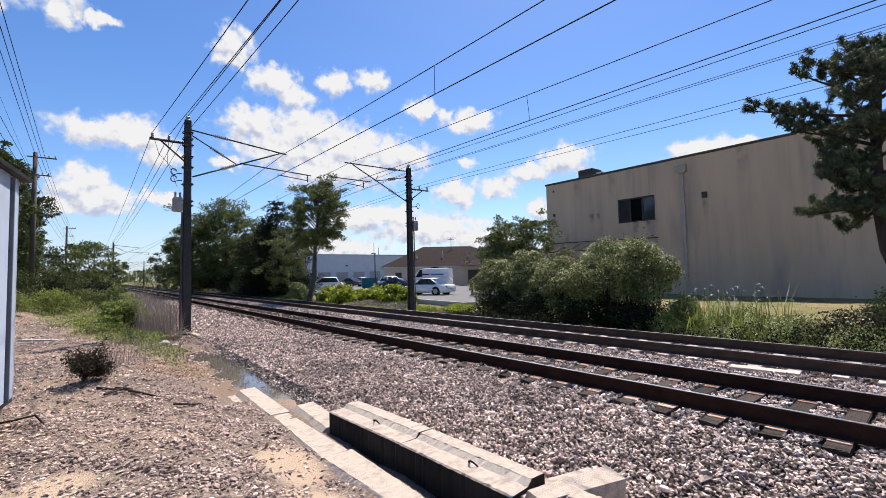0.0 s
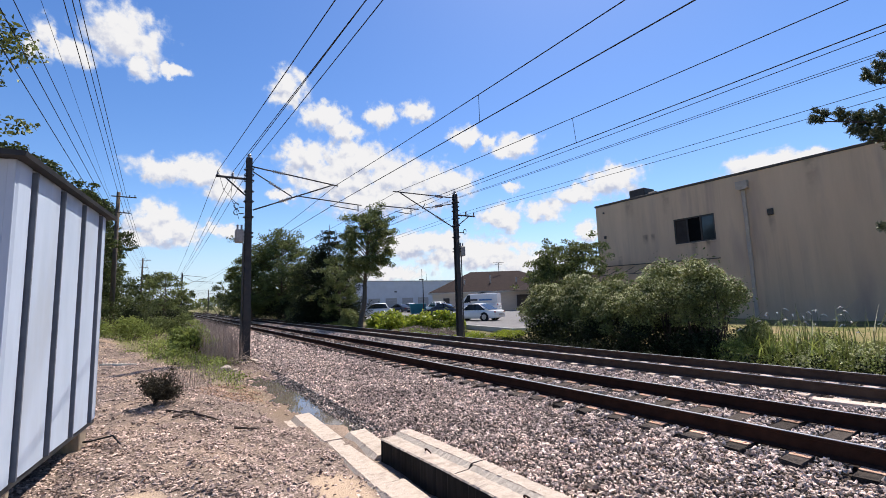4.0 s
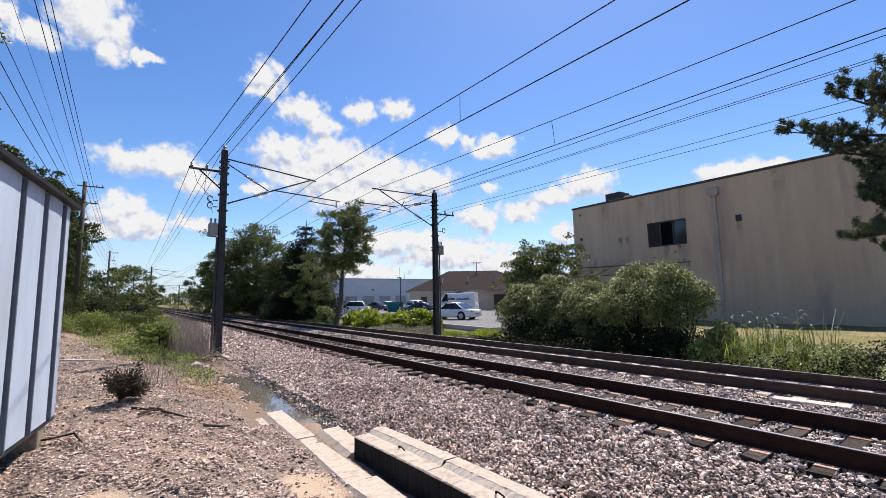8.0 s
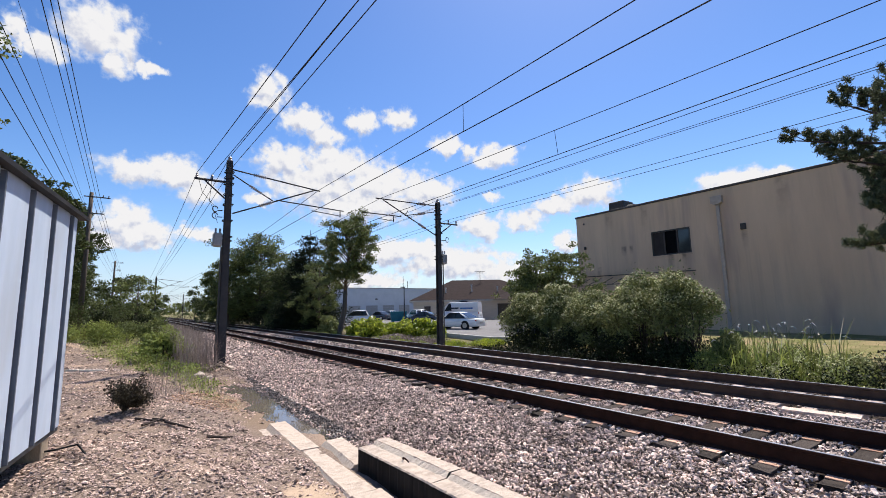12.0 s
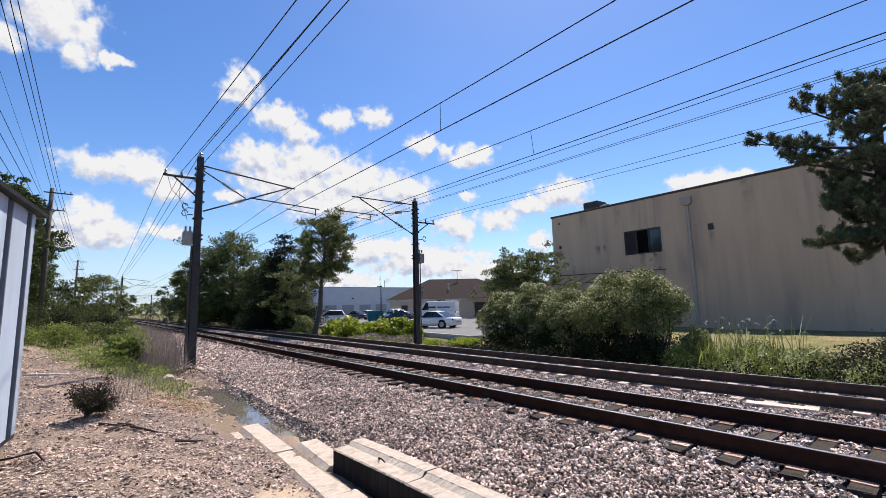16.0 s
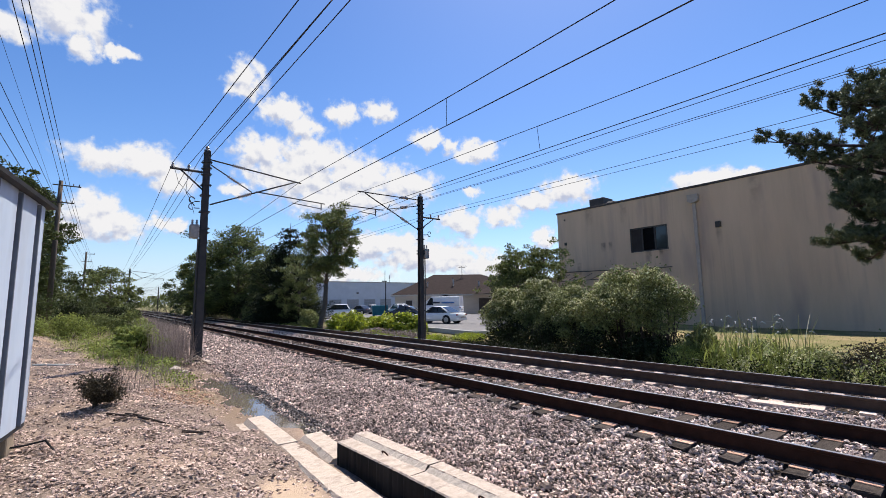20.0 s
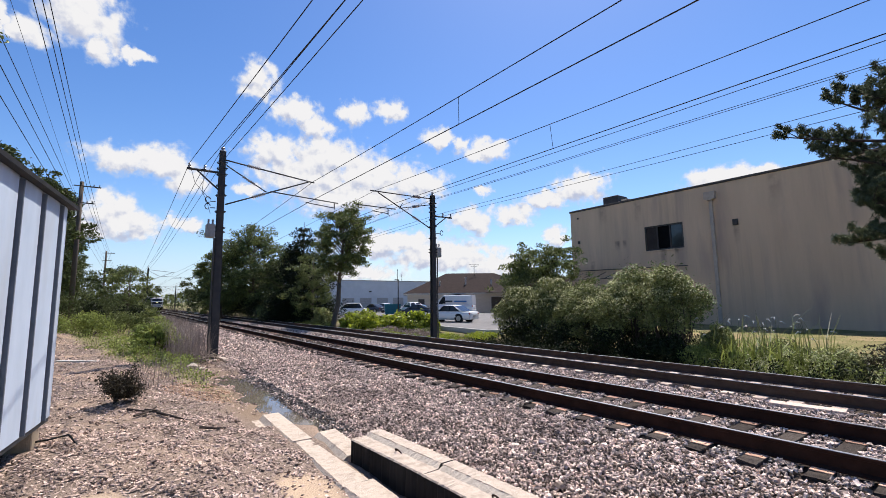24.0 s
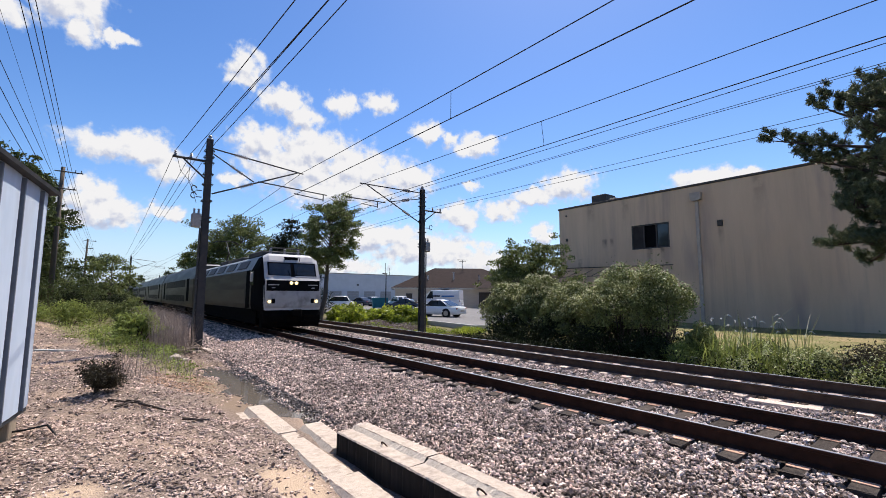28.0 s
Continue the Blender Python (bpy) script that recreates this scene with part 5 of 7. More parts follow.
def warehouse():
    t = thing("warehouse", pose(0, 0, 0), "tall windowed warehouse with stained grey-beige stucco walls", "building")
    X, Y1, Z = 33.0, 25.15, 9.72
    wy0, wy1, wz0, wz1 = 15.2, 18.15, 5.5, 7.42
    bm = bmesh.new()
    for a in ((-45, wy0, -0.3, Z), (wy1, Y1, -0.3, Z), (wy0, wy1, -0.3, wz0), (wy0, wy1, wz1, Z)):
        box(bm, X, X + 0.35, *a)
    bmesh.ops.remove_doubles(bm, verts=bm.verts, dist=0.001)
    part("wall", bm, M_STUCCO, t)
    part("wall", one_box(X + 0.36, 62, Y1 - 0.35, Y1, -0.3, Z), M_STUCCO, t)
    part("wall", one_box(X + 0.36, 62, -45, -44.65, -0.3, Z), M_STUCCO, t)
    part("wall", one_box(61.65, 62, -44.6, Y1 - 0.36, -0.3, Z), M_STUCCO, t)
    part("roof", one_box(X + 0.36, 61.6, -44.6, Y1 - 0.36, Z - 0.5, Z - 0.3), M_ROOFGEAR, t)
    part("coping", one_box(X - 0.07, X + 0.42, -45.1, Y1 + 0.08, Z, Z + 0.17, 0.02), M_COPING, t, "dark metal roof-edge coping")
    window_unit(t, X + 0.06, wy0, wy1, wz0, wz1)
    part("sill", one_box(X - 0.06, X + 0.05, wy0 - 0.05, wy1 + 0.05, wz0 - 0.1, wz0, 0.01), M_STUCCO, t)
    part("rain_head", prism(bmesh.new(), [(12.8, 9.2), (13.5, 9.2), (13.5, 8.72), (13.3, 8.6), (13.0, 8.6), (12.8, 8.72)], "x", X - 0.35, X - 0.004), M_PIPE, t, "grey rainwater hopper")
    part("downspout", one_box(X - 0.17, X - 0.01, 13.04, 13.26, 0.0, 8.6, 0.02), M_PIPE, t, "grey square downspout")
    for z in (2.0, 4.6, 7.2):
        part("pipe_strap", one_box(X - 0.16, X - 0.004, 13.02, 13.28, z, z + 0.06), M_PIPE, t)
    for y, z, s in ((11.75, 6.85, 0.16), (24.3, 6.9, 0.1), (24.3, 9.1, 0.06)):
        part("wall_vent", one_box(X - 0.14, X - 0.004, y - s, y + s, z - s * 1.3, z + s * 1.3, 0.02), M_FRAME, t, "small dark wall vent")
    u = new("roof_unit")
    u.parent = t
    part("casing", one_box(35.6, 37.2, 21.9, 23.4, Z - 0.3, 11.2, 0.05), M_FRAME, u)
    part("casing", one_box(35.8, 37.0, 21.0, 21.86, Z - 0.3, 10.75, 0.15), M_FRAME, u)
    c = new("loading_canopy")
    c.parent = t
    c["label"] = "bare dark metal canopy frame with sloping struts"
    part("front_rail", tube(bmesh.new(), [(31.4, 16.2, 3.46), (31.4, 25.6, 3.46)], 0.035, 6), M_FRAME, c)
    for y in np.linspace(16.3, 25.5, 9):
        part("strut", tube(bmesh.new(), [(31.4, y, 3.46), (32.96, y - 0.3, 4.1)], 0.03, 6), M_FRAME, c)
    part("rail", tube(bmesh.new(), [(32.9, 15.0, 4.16), (32.9, 25.5, 4.34)], 0.04, 6), M_FRAME, c)
    tagged(part("wall_base_band", one_box(X - 0.03, X - 0.004, -44.9, Y1 - 0.1, -0.1, 0.32), M_STUCCO, t), "")
    return t


warehouse()


def brown_house():
    """A hipped main block with a lower wing, set at an angle to the track."""
    t = thing("office_building", pose(32.67, 54.9, 0.0, 0, 0, -33), "low tan office building with a dark brown hipped roof", "building")
    e = 2.95
    part("wall", one_box(0.6, 25.4, 0.6, 0.85, -0.1, e), M_SIDING, t)
    part("wall", one_box(0.6, 0.85, 0.86, 15.4, -0.1, e), M_SIDING, t)
    part("wall", one_box(25.41, 44.4, -1.4, -1.15, -0.1, e), M_SIDING, t)
    part("wall", one_box(25.41, 25.66, -1.14, 0.85, -0.1, e), M_SIDING, t)
    part("wall", one_box(0.86, 44.4, 15.15, 15.4, -0.1, e), M_SIDING, t)

    def hip(a0, a1, b0, b1, z0, z1, inset):
        bm = bmesh.new()
        lo = [bm.verts.new(p) for p in ((a0, b0, z0), (a1, b0, z0), (a1, b1, z0), (a0, b1, z0))]
        m = (b0 + b1) / 2
        r0, r1 = bm.verts.new((a0 + inset, m, z1)), bm.verts.new((a1 - inset, m, z1))
        for f in ((lo[0], lo[1], r1, r0), (lo[1], lo[2], r1), (lo[2], lo[3], r0, r1), (lo[3], lo[0], r0), tuple(reversed(lo))):
            bm.faces.new(f)
        return part("roof", bm, M_ROOF, t)

    hip(0.0, 21.6, 0.0, 16.4, e, 6.3, 6.8)
    hip(12.0, 46.0, -2.0, 14.4, e - 0.02, 5.5, 7.0)
    part("fascia", one_box(0.02, 24.9, -0.03, 0.03, e - 0.24, e - 0.025), M_KERB, t)
    part("fascia", one_box(25.0, 46, -2.05, -1.97, e - 0.24, e - 0.025), M_KERB, t)
    part("fascia", one_box(-0.03, 0.015, 0.0, 16.0, e - 0.24, e - 0.025), M_KERB, t)
    for x, w, yy, h in ((2.2, 0.9, 0.57, 2.1), (7.4, 1.0, 0.57, 2.1), (13.0, 1.8, 0.57, 2.3), (27.5, 1.0, -1.43, 2.1), (31, 1.6, -1.43, 1.6)):
        o = new("doorway")
        o.parent = t
        part("leaf", one_box(x, x + w, yy - 0.04, yy + 0.02, 0.0, h), M_FRAME, o)
        part("frame", prism(bmesh.new(), [(x - 0.1, 0), (x - 0.1, h + 0.1), (x + w + 0.1, h + 0.1), (x + w + 0.1, 0), (x + w + 0.004, 0), (x + w + 0.004, h + 0.004), (x - 0.004, h + 0.004), (x - 0.004, 0)], "y", yy - 0.05, yy + 0.02), M_KERB, o)
    part("awning", prism(bmesh.new(), [(7.9 + 1.1 * math.cos(a), 2.0 + 0.8 * math.sin(a)) for a in np.linspace(0, math.pi, 10)], "y", -0.6, 0.56), M_TRAINBLACK, t, "dark round-topped entrance awning")
    for x, y, z, h in ((5.5, 3.0, 4.2, 0.5), (9.5, 3.2, 4.3, 0.9), (13.5, 3.2, 4.3, 0.5), (17, 3.0, 4.3, 1.2), (18.2, 3.4, 4.4, 1.3), (20.5, 3.2, 4.2, 0.6)):
        part("vent_pipe", tube(bmesh.new(), [(x, y, z - 0.3), (x, y, z + h), (x, y, z + h + 0.18)], [0.1, 0.1, 0.17], 8), M_KERB, t)
    return t


brown_house()


def grey_depot():
    t = thing("depot_building", pose(0, 0, 0), "long pale grey flat-roofed depot with roller doors", "building")
    part("wall", one_box(30, 84, 96.6, 97, -0.1, 6.8), M_GREYWALL, t)
    part("wall", one_box(30, 30.4, 97.01, 120, -0.1, 6.8), M_GREYWALL, t)
    part("wall", one_box(83.6, 84, 97.01, 120, -0.1, 6.8), M_GREYWALL, t)
    part("roof", one_box(29.9, 84.1, 96.5, 120, 6.8, 7.0), M_GALV, t)
    for x in (41, 45.5, 50, 54.5, 59):
        d = new("roller_door")
        d.parent = t
        for i in range(5):
            part("slat", one_box(x, x + 3.0, 96.52, 96.59, i * 0.55, i * 0.55 + 0.53, 0.01), M_GALV, d)
    part("wall_lamp", one_box(47.9, 48.4, 96.3, 96.59, 4.1, 4.4, 0.03), M_FRAME, t)


grey_depot()


def street_lamp():
    t = thing("street_lamp", pose(29.0, 50.0, 0.03), "dark steel car-park lamp post with a flat head", "lamp post")
    part("post", tube(bmesh.new(), [(0, 0, 0), (0, 0, 4.6)], [0.09, 0.06], 8), M_STEEL, t, smooth=True)
    part("head", one_box(-0.5, 0.1, -0.15, 0.15, 4.55, 4.68, 0.03), M_STEEL, t)
    part("footing", tube(bmesh.new(), [(0, 0, 0), (0, 0, 0.5)], 0.2, 10), M_CONC, t)
    for x, y, h in ((56.6, 92.0, 9.2), (58.2, 92.5, 8.0)):
        m = thing("roof_mast", pose(x, y + 6, 6.9), "thin dark mast on the depot roof", "mast", "roof masts")
        part("pole", tube(bmesh.new(), [(0, 0, 0), (0, 0, h - 6.0)], 0.06, 6), M_STEEL, m)
    a = thing("roof_aerial", pose(46.0, 54.6, 6.35), "thin aerial with cross bars on the brown roof", "aerial")
    part("pole", tube(bmesh.new(), [(0, 0, -0.6), (0, 0, 1.3)], 0.04, 6), M_STEEL, a)
    for z, w in ((1.25, 1.1), (1.0, 0.7)):
        part("cross_bar", tube(bmesh.new(), [(-w, 0, z), (w, 0, z + 0.05)], 0.035, 6), M_STEEL, a)


street_lamp()


# ---- vehicles ----
def loft(bm, sections):
    """Skin between closed outlines with the same count of points."""
    rings = [[bm.verts.new(p) for p in s] for s in sections]
    n = len(rings[0])
    for a, b in zip(rings, rings[1:]):
        for i in range(n):
            bm.faces.new((a[i], a[(i + 1) % n], b[(i + 1) % n], b[i]))
    bm.faces.new(rings[0]), bm.faces.new(rings[-1])
    return bm


def wheel(parent, x, y, r, w, m_rim):
    o = new("wheel")
    o.parent = parent
    s = 1 if x > 0 else -1
    part("tyre", tube(bmesh.new(), [(x - s * w, y, r), (x - s * w * 0.9, y, r), (x - s * 0.02, y, r), (x, y, r)], [r * 0.86, r, r, r * 0.88], 20), M_TYRE, o)
    part("rim", tube(bmesh.new(), [(x - s * 0.03, y, r), (x + s * 0.012, y, r), (x + s * 0.02, y, r)], [r * 0.66, r * 0.66, r * 0.3], 14), m_rim, o)


def car(name, m, label, L, W, H, paint, style, category="car", group="parked cars"):
    """A parked car, its nose towards +y: body, glasshouse, panes, wheels, lamps, bumpers, handles."""
    t = thing(name, m, label, category, group)
    h, w = L / 2, W / 2
    belt = {"sedan": 0.6, "suv": 0.6, "van": 0.52}[style] * H
    low = 0.2 if style != "van" else 0.28
    nose = {"sedan": 0.86, "suv": 0.9, "van": 0.92}[style] * belt
    ys = [(-h, 0.55, 0.92, 0.84), (-h + 0.12, 0.9, 0.99, 0.93), (-h * 0.6, 1.0, 1.0, 1.0), (0, 1.0, 1.0, 1.0), (h * 0.45, 1.0, 1.0, 0.985), (h * 0.8, 0.97, nose / belt, 0.96), (h - 0.12, 0.9, 0.86 * nose / belt, 0.88), (h, 0.6, 0.66, 0.78)]
    secs = []
    for y, kz, top, kw in ys:
        zt, zb = belt * top, low + (1 - kz) * 0.25
        ww = w * kw
        secs.append([(-ww * 0.93, y, zb), (ww * 0.93, y, zb), (ww, y, zb + (zt - zb) * 0.35), (ww * 0.985, y, zb + (zt - zb) * 0.75), (ww * 0.9, y, zt), (-ww * 0.9, y, zt), (-ww * 0.985, y, zb + (zt - zb) * 0.75), (-ww, y, zb + (zt - zb) * 0.35)])
    body = part("body", loft(bmesh.new(), secs), paint, t, smooth=True)
    cab = {"sedan": [(-0.78, 0.0), (-0.3, 0.97), (0.04, 1.0), (0.5, 0.0)], "suv": [(-0.95, 0.0), (-0.72, 0.95), (-0.1, 1.0), (0.46, 0.0)], "van": [(-0.985, 0.0), (-0.97, 0.98), (0.3, 1.0), (0.8, 0.05)]}[style]
    up = H - belt

    def zat(k):
        return belt + up * k

    secs = []
    for k, tuck in ((0.0, 0.9), (0.5, 0.84 if style != "van" else 0.9), (0.94, 0.72 if style != "van" else 0.86), (1.0, 0.6 if style != "van" else 0.78)):
        a = cab[0][0] + (cab[1][0] - cab[0][0]) * k
        b = cab[3][0] + (cab[2][0] - cab[3][0]) * k
        z = belt - 0.02 + (up + 0.02) * k
        m, up2 = (a + b) / 2, (0.05 * k if style != "van" else 0.0)
        secs.append([(-w * tuck, a * h, z - up2), (0, a * h - 0.04, z - up2 * 0.6), (w * tuck, a * h, z - up2), (w * tuck, m * h, z), (w * tuck, b * h, z - up2), (0, b * h + 0.06, z - up2 * 0.6), (-w * tuck, b * h, z - up2), (-w * tuck, m * h, z)])
    roof = part("cabin", loft(bmesh.new(), secs), paint, t, smooth=style != "van")

    def side_pane(y0, y1, k0, k1, s, m_pane=M_GLASS, off=0.006, name="side_window"):
        pts = []
        for y, k in ((y0, k0), (y1, k0), (y1 - 0.06, k1), (y0 + 0.06, k1)):
            tuck = 0.9 - 0.12 * k if style != "van" else 0.9
            y = min(max(y, (cab[0][0] + (cab[1][0] - cab[0][0]) * k) * h + 0.08), (cab[3][0] + (cab[2][0] - cab[3][0]) * k) * h - 0.08)
            pts.append((s * (w * tuck + off), y, zat(k)))
        bm = bmesh.new()
        loft(bm, [pts, [(p[0] - s * 0.012, p[1], p[2]) for p in pts]])
        part(name, bm, m_pane, t)

    def end_pane(i0, i1, s):
        (a, k0), (b, k1) = cab[i0], cab[i1]
        pts = []
        for k, x in ((0.1, -1), (0.1, 1), (0.86, 1), (0.86, -1)):
            y = (a + (b - a) * k) * h + s * 0.012
            pts.append((x * w * (0.8 - 0.14 * k), y, zat(k)))
        bm = bmesh.new()
        loft(bm, [pts, [(p[0], p[1] - s * 0.02, p[2]) for p in pts]])
        part("windscreen" if s > 0 else "rear_window", bm, M_GLASS, t)

    end_pane(3, 2, 1)
    if style != "van":
        end_pane(0, 1, -1)
        spans = [(-0.6, -0.2), (-0.185, 0.34)] if style == "sedan" else [(-0.82, -0.54), (-0.525, -0.15), (-0.135, 0.3)]
    else:
        spans = [(0.22, 0.55)]
    for s in (-1, 1):
        if style != "van":
            side_pane(spans[0][0] * h - 0.03, spans[-1][1] * h + 0.03, 0.05, 0.89, s, M_TRAINBLACK, 0.002, "window_surround")
        for y0, y1 in spans:
            side_pane(y0 * h, y1 * h, 0.08, 0.86, s)
        for y in ((0.02, -0.36) if style != "van" else (0.2,)):
            part("door_handle", one_box(s * w * 0.985 - 0.015, s * w * 0.985 + 0.02, y * h, y * h + 0.2, belt * 0.83, belt * 0.83 + 0.035), paint, t)
        part("mirror", one_box(s * (w + 0.06) - 0.09, s * (w + 0.06) + 0.09, 0.26 * h, 0.26 * h + 0.12, belt, belt + 0.15, 0.02), paint, t)
        part("tail_lamp", one_box(s * w * 0.7 - 0.16, s * w * 0.7 + 0.16, -h + 0.0, -h + 0.1, belt * 0.74, belt * 0.9, 0.02), M_RED, t, "red tail lamp")
        part("headlamp", one_box(s * w * 0.68 - 0.16, s * w * 0.68 + 0.16, h - 0.14, h - 0.03, belt * 0.5, belt * 0.64, 0.02), M_RIM, t)
    r = 0.33 if style == "sedan" else 0.36
    for y in (-0.58 * h, 0.6 * h):
        for s in (-1, 1):
            wheel(t, s * (w + 0.004), y, r, 0.22, M_RIM)
            arch = tube(bmesh.new(), [(s * (w - 0.16), y, r), (s * (w - 0.004), y, r)], r + 0.07, 18)
            part("wheel_arch", arch, M_TYRE, t)
    part("rear_bumper", one_box(-w * 0.85, w * 0.85, -h - 0.03, -h + 0.12, low + 0.05, belt * 0.5, 0.03), paint, t)
    part("plate", one_box(-0.25, 0.25, -h - 0.045, -h - 0.032, belt * 0.52, belt * 0.66), M_KERB, t)
    if style == "van":
        for i, (y0, y1, z0, z1) in enumerate(((-0.1, 0.25, 1.62, 1.82), (-0.75, -0.18, 1.6, 1.78))):
            part("printed_mark", one_box(-w - 0.008, -w * 0.9 + 0.01, y0 * h, y1 * h, z0, z1), M_BLUE if i else M_DARKCAR, t, "printed lettering too small to read")
            part("printed_mark", one_box(w * 0.9 - 0.01, w + 0.008, y0 * h, y1 * h, z0, z1), M_BLUE if i else M_DARKCAR, t)
        part("sliding_door", one_box(-w * 0.995, -w * 0.985, -0.2 * h, 0.3 * h, 0.45, belt, 0.002), paint, t)
    return t


Z0 = 0.03
car("car", pose(22.95, 30.6, Z0, 0, 0, 20), "white four-door sedan parked on the asphalt", 4.85, 1.85, 1.46, M_WHITE, "sedan")
car("delivery_van", pose(34.6, 45.6, Z0, 0, 0, 34), "white high-roofed delivery van with blue lettering", 5.9, 2.05, 2.5, M_WHITE, "van", "van", "parked vans")
car("car", pose(22.7, 52.3, Z0, 0, 0, 66), "white sport utility car parked beyond the hedge", 4.7, 1.9, 1.7, M_WHITE, "suv")
car("car", pose(33.0, 65.0, Z0, 0, 0, 15), "dark blue sedan parked in a row", 4.7, 1.85, 1.45, M_DARKCAR, "sedan")
car("car", pose(31.0, 50.2, Z0, 0, 0, -10), "white sport utility car parked in a row", 4.6, 1.85, 1.65, M_WHITE, "suv")
car("car", pose(36.4, 67.5, Z0, 0, 0, 12), "white sedan parked in a row", 4.6, 1.85, 1.5, M_WHITE, "sedan")
car("car", pose(28.0, 44.0, Z0, 0, 0, 40), "dark sedan parked behind the hedge", 4.7, 1.85, 1.45, M_DARKCAR, "sedan")
car("car", pose(26.0, 58.5, Z0, 0, 0, 50), "white sedan parked near the office", 4.6, 1.85, 1.5, M_WHITE, "sedan")


def waste_container():
    t = thing("waste_container", pose(29.0, 51.6, Z0, 0, 0, -25), "teal steel waste container beside the hedge", "waste container")
    part("body", prism(bmesh.new(), [(-0.95, 0.15), (0.95, 0.15), (1.05, 1.4), (-1.05, 1.4)], "y", -0.8, 0.8), M_TEAL, t)
    part("lid", one_box(-1.07, -0.01, -0.84, 0.84, 1.404, 1.46, 0.01), M_TEAL, t)
    part("lid", one_box(0.01, 1.07, -0.84, 0.84, 1.404, 1.46, 0.01), M_TEAL, t)
    for x in (-0.7, 0.7):
        part("foot", one_box(x - 0.1, x + 0.1, -0.7, 0.7, 0.0, 0.146), M_TYRE, t)


waste_container()


# ---- trees and shrubs ----
def reseed(x, y):
    """Each plant grows from its own place, whatever stands before it in the list."""
    global rng
    rng = np.random.default_rng(int(abs(x * 1310 + y * 171)) + 3)


def limb(bm, a, b, r0, r1, bend=0.15, seg=7):
    a, b = Vector(a), Vector(b)
    d = (b - a).length
    off = Vector((rng.normal(0, bend), rng.normal(0, bend), rng.normal(0, bend * 0.5))) * d * 0.4
    pts = [a.lerp(b, k) + off * math.sin(math.pi * k) for k in (0, 0.25, 0.5, 0.75, 1)]
    tube(bm, pts, [r0 + (r1 - r0) * k for k in (0, 0.25, 0.5, 0.75, 1)], seg)
    return pts[2]


def broad_tree(x, y, h, spread, n, leaf, material, label, trunk_top=0.35, clumps=14, lean=(0, 0), bark=None, name="tree", group="trees by the track", z=None, low=0.25):
    """A tapered trunk that forks into limbs, each ending in an uneven clump of leaves, with gaps between."""
    reseed(x, y)
    z = float(ground_z(x, y)) if z is None else z
    t = thing(name, pose(x, y, z - 0.05), label, "tree", group)
    bm = bmesh.new()
    fork = Vector((lean[0] * 0.5, lean[1] * 0.5, h * trunk_top))
    r = 0.018 * h + 0.03
    tube(bm, [(0, 0, -0.1), (0.0, 0, 0.25), fork * 0.55 + Vector((0.04 * h * rng.normal(0, 0.3), 0, 0)), fork], [r * 1.5, r * 1.05, r * 0.9, r * 0.75], 9)
    blobs = []
    top = Vector((lean[0], lean[1], h * 0.93))
    mid = limb(bm, fork, top, r * 0.7, r * 0.12, 0.06)
    for i in range(clumps):
        a = 2.4 * i + rng.uniform(-0.4, 0.4)
        k = low + (0.97 - low) * ((i + 0.5) / clumps)
        reach = spread * (math.sin(math.pi * min(1, 0.12 + 0.8 * (k - low) / (1 - low))) ** 0.7) * rng.uniform(0.55, 1.0)
        p = Vector((lean[0] * k + math.cos(a) * reach, lean[1] * k + math.sin(a) * reach, h * k * rng.uniform(0.95, 1.02)))
        start = fork.lerp(top, max(0.0, min(1, (k - trunk_top) / (1 - trunk_top) - 0.18)))
        limb(bm, start, p, r * 0.28, r * 0.05, 0.12, 6)
        s = spread * rng.uniform(0.2, 0.3)
        blobs.append((p.x, p.y, p.z, s, s, s * rng.uniform(0.4, 0.6)))
        for _ in range(7):
            q = p + Vector((rng.normal(0, 0.22), rng.normal(0, 0.22), rng.normal(0.0, 0.14))) * spread
            w = s * rng.uniform(0.55, 1.0)
            limb(bm, p, q, r * 0.05, r * 0.02, 0.1, 3)
            blobs.append((q.x, q.y, q.z, w, w, w * rng.uniform(0.5, 0.8)))
    blobs.append((top.x, top.y, top.z - spread * 0.05, spread * 0.25, spread * 0.25, spread * 0.14))
    part("trunk", bm, bark or M_BARK, t, smooth=True)
    leaves("crown", clump_points(blobs, n), leaf * rng.uniform(0.6, 1.3, n), material, t, level=0.28)
    return t


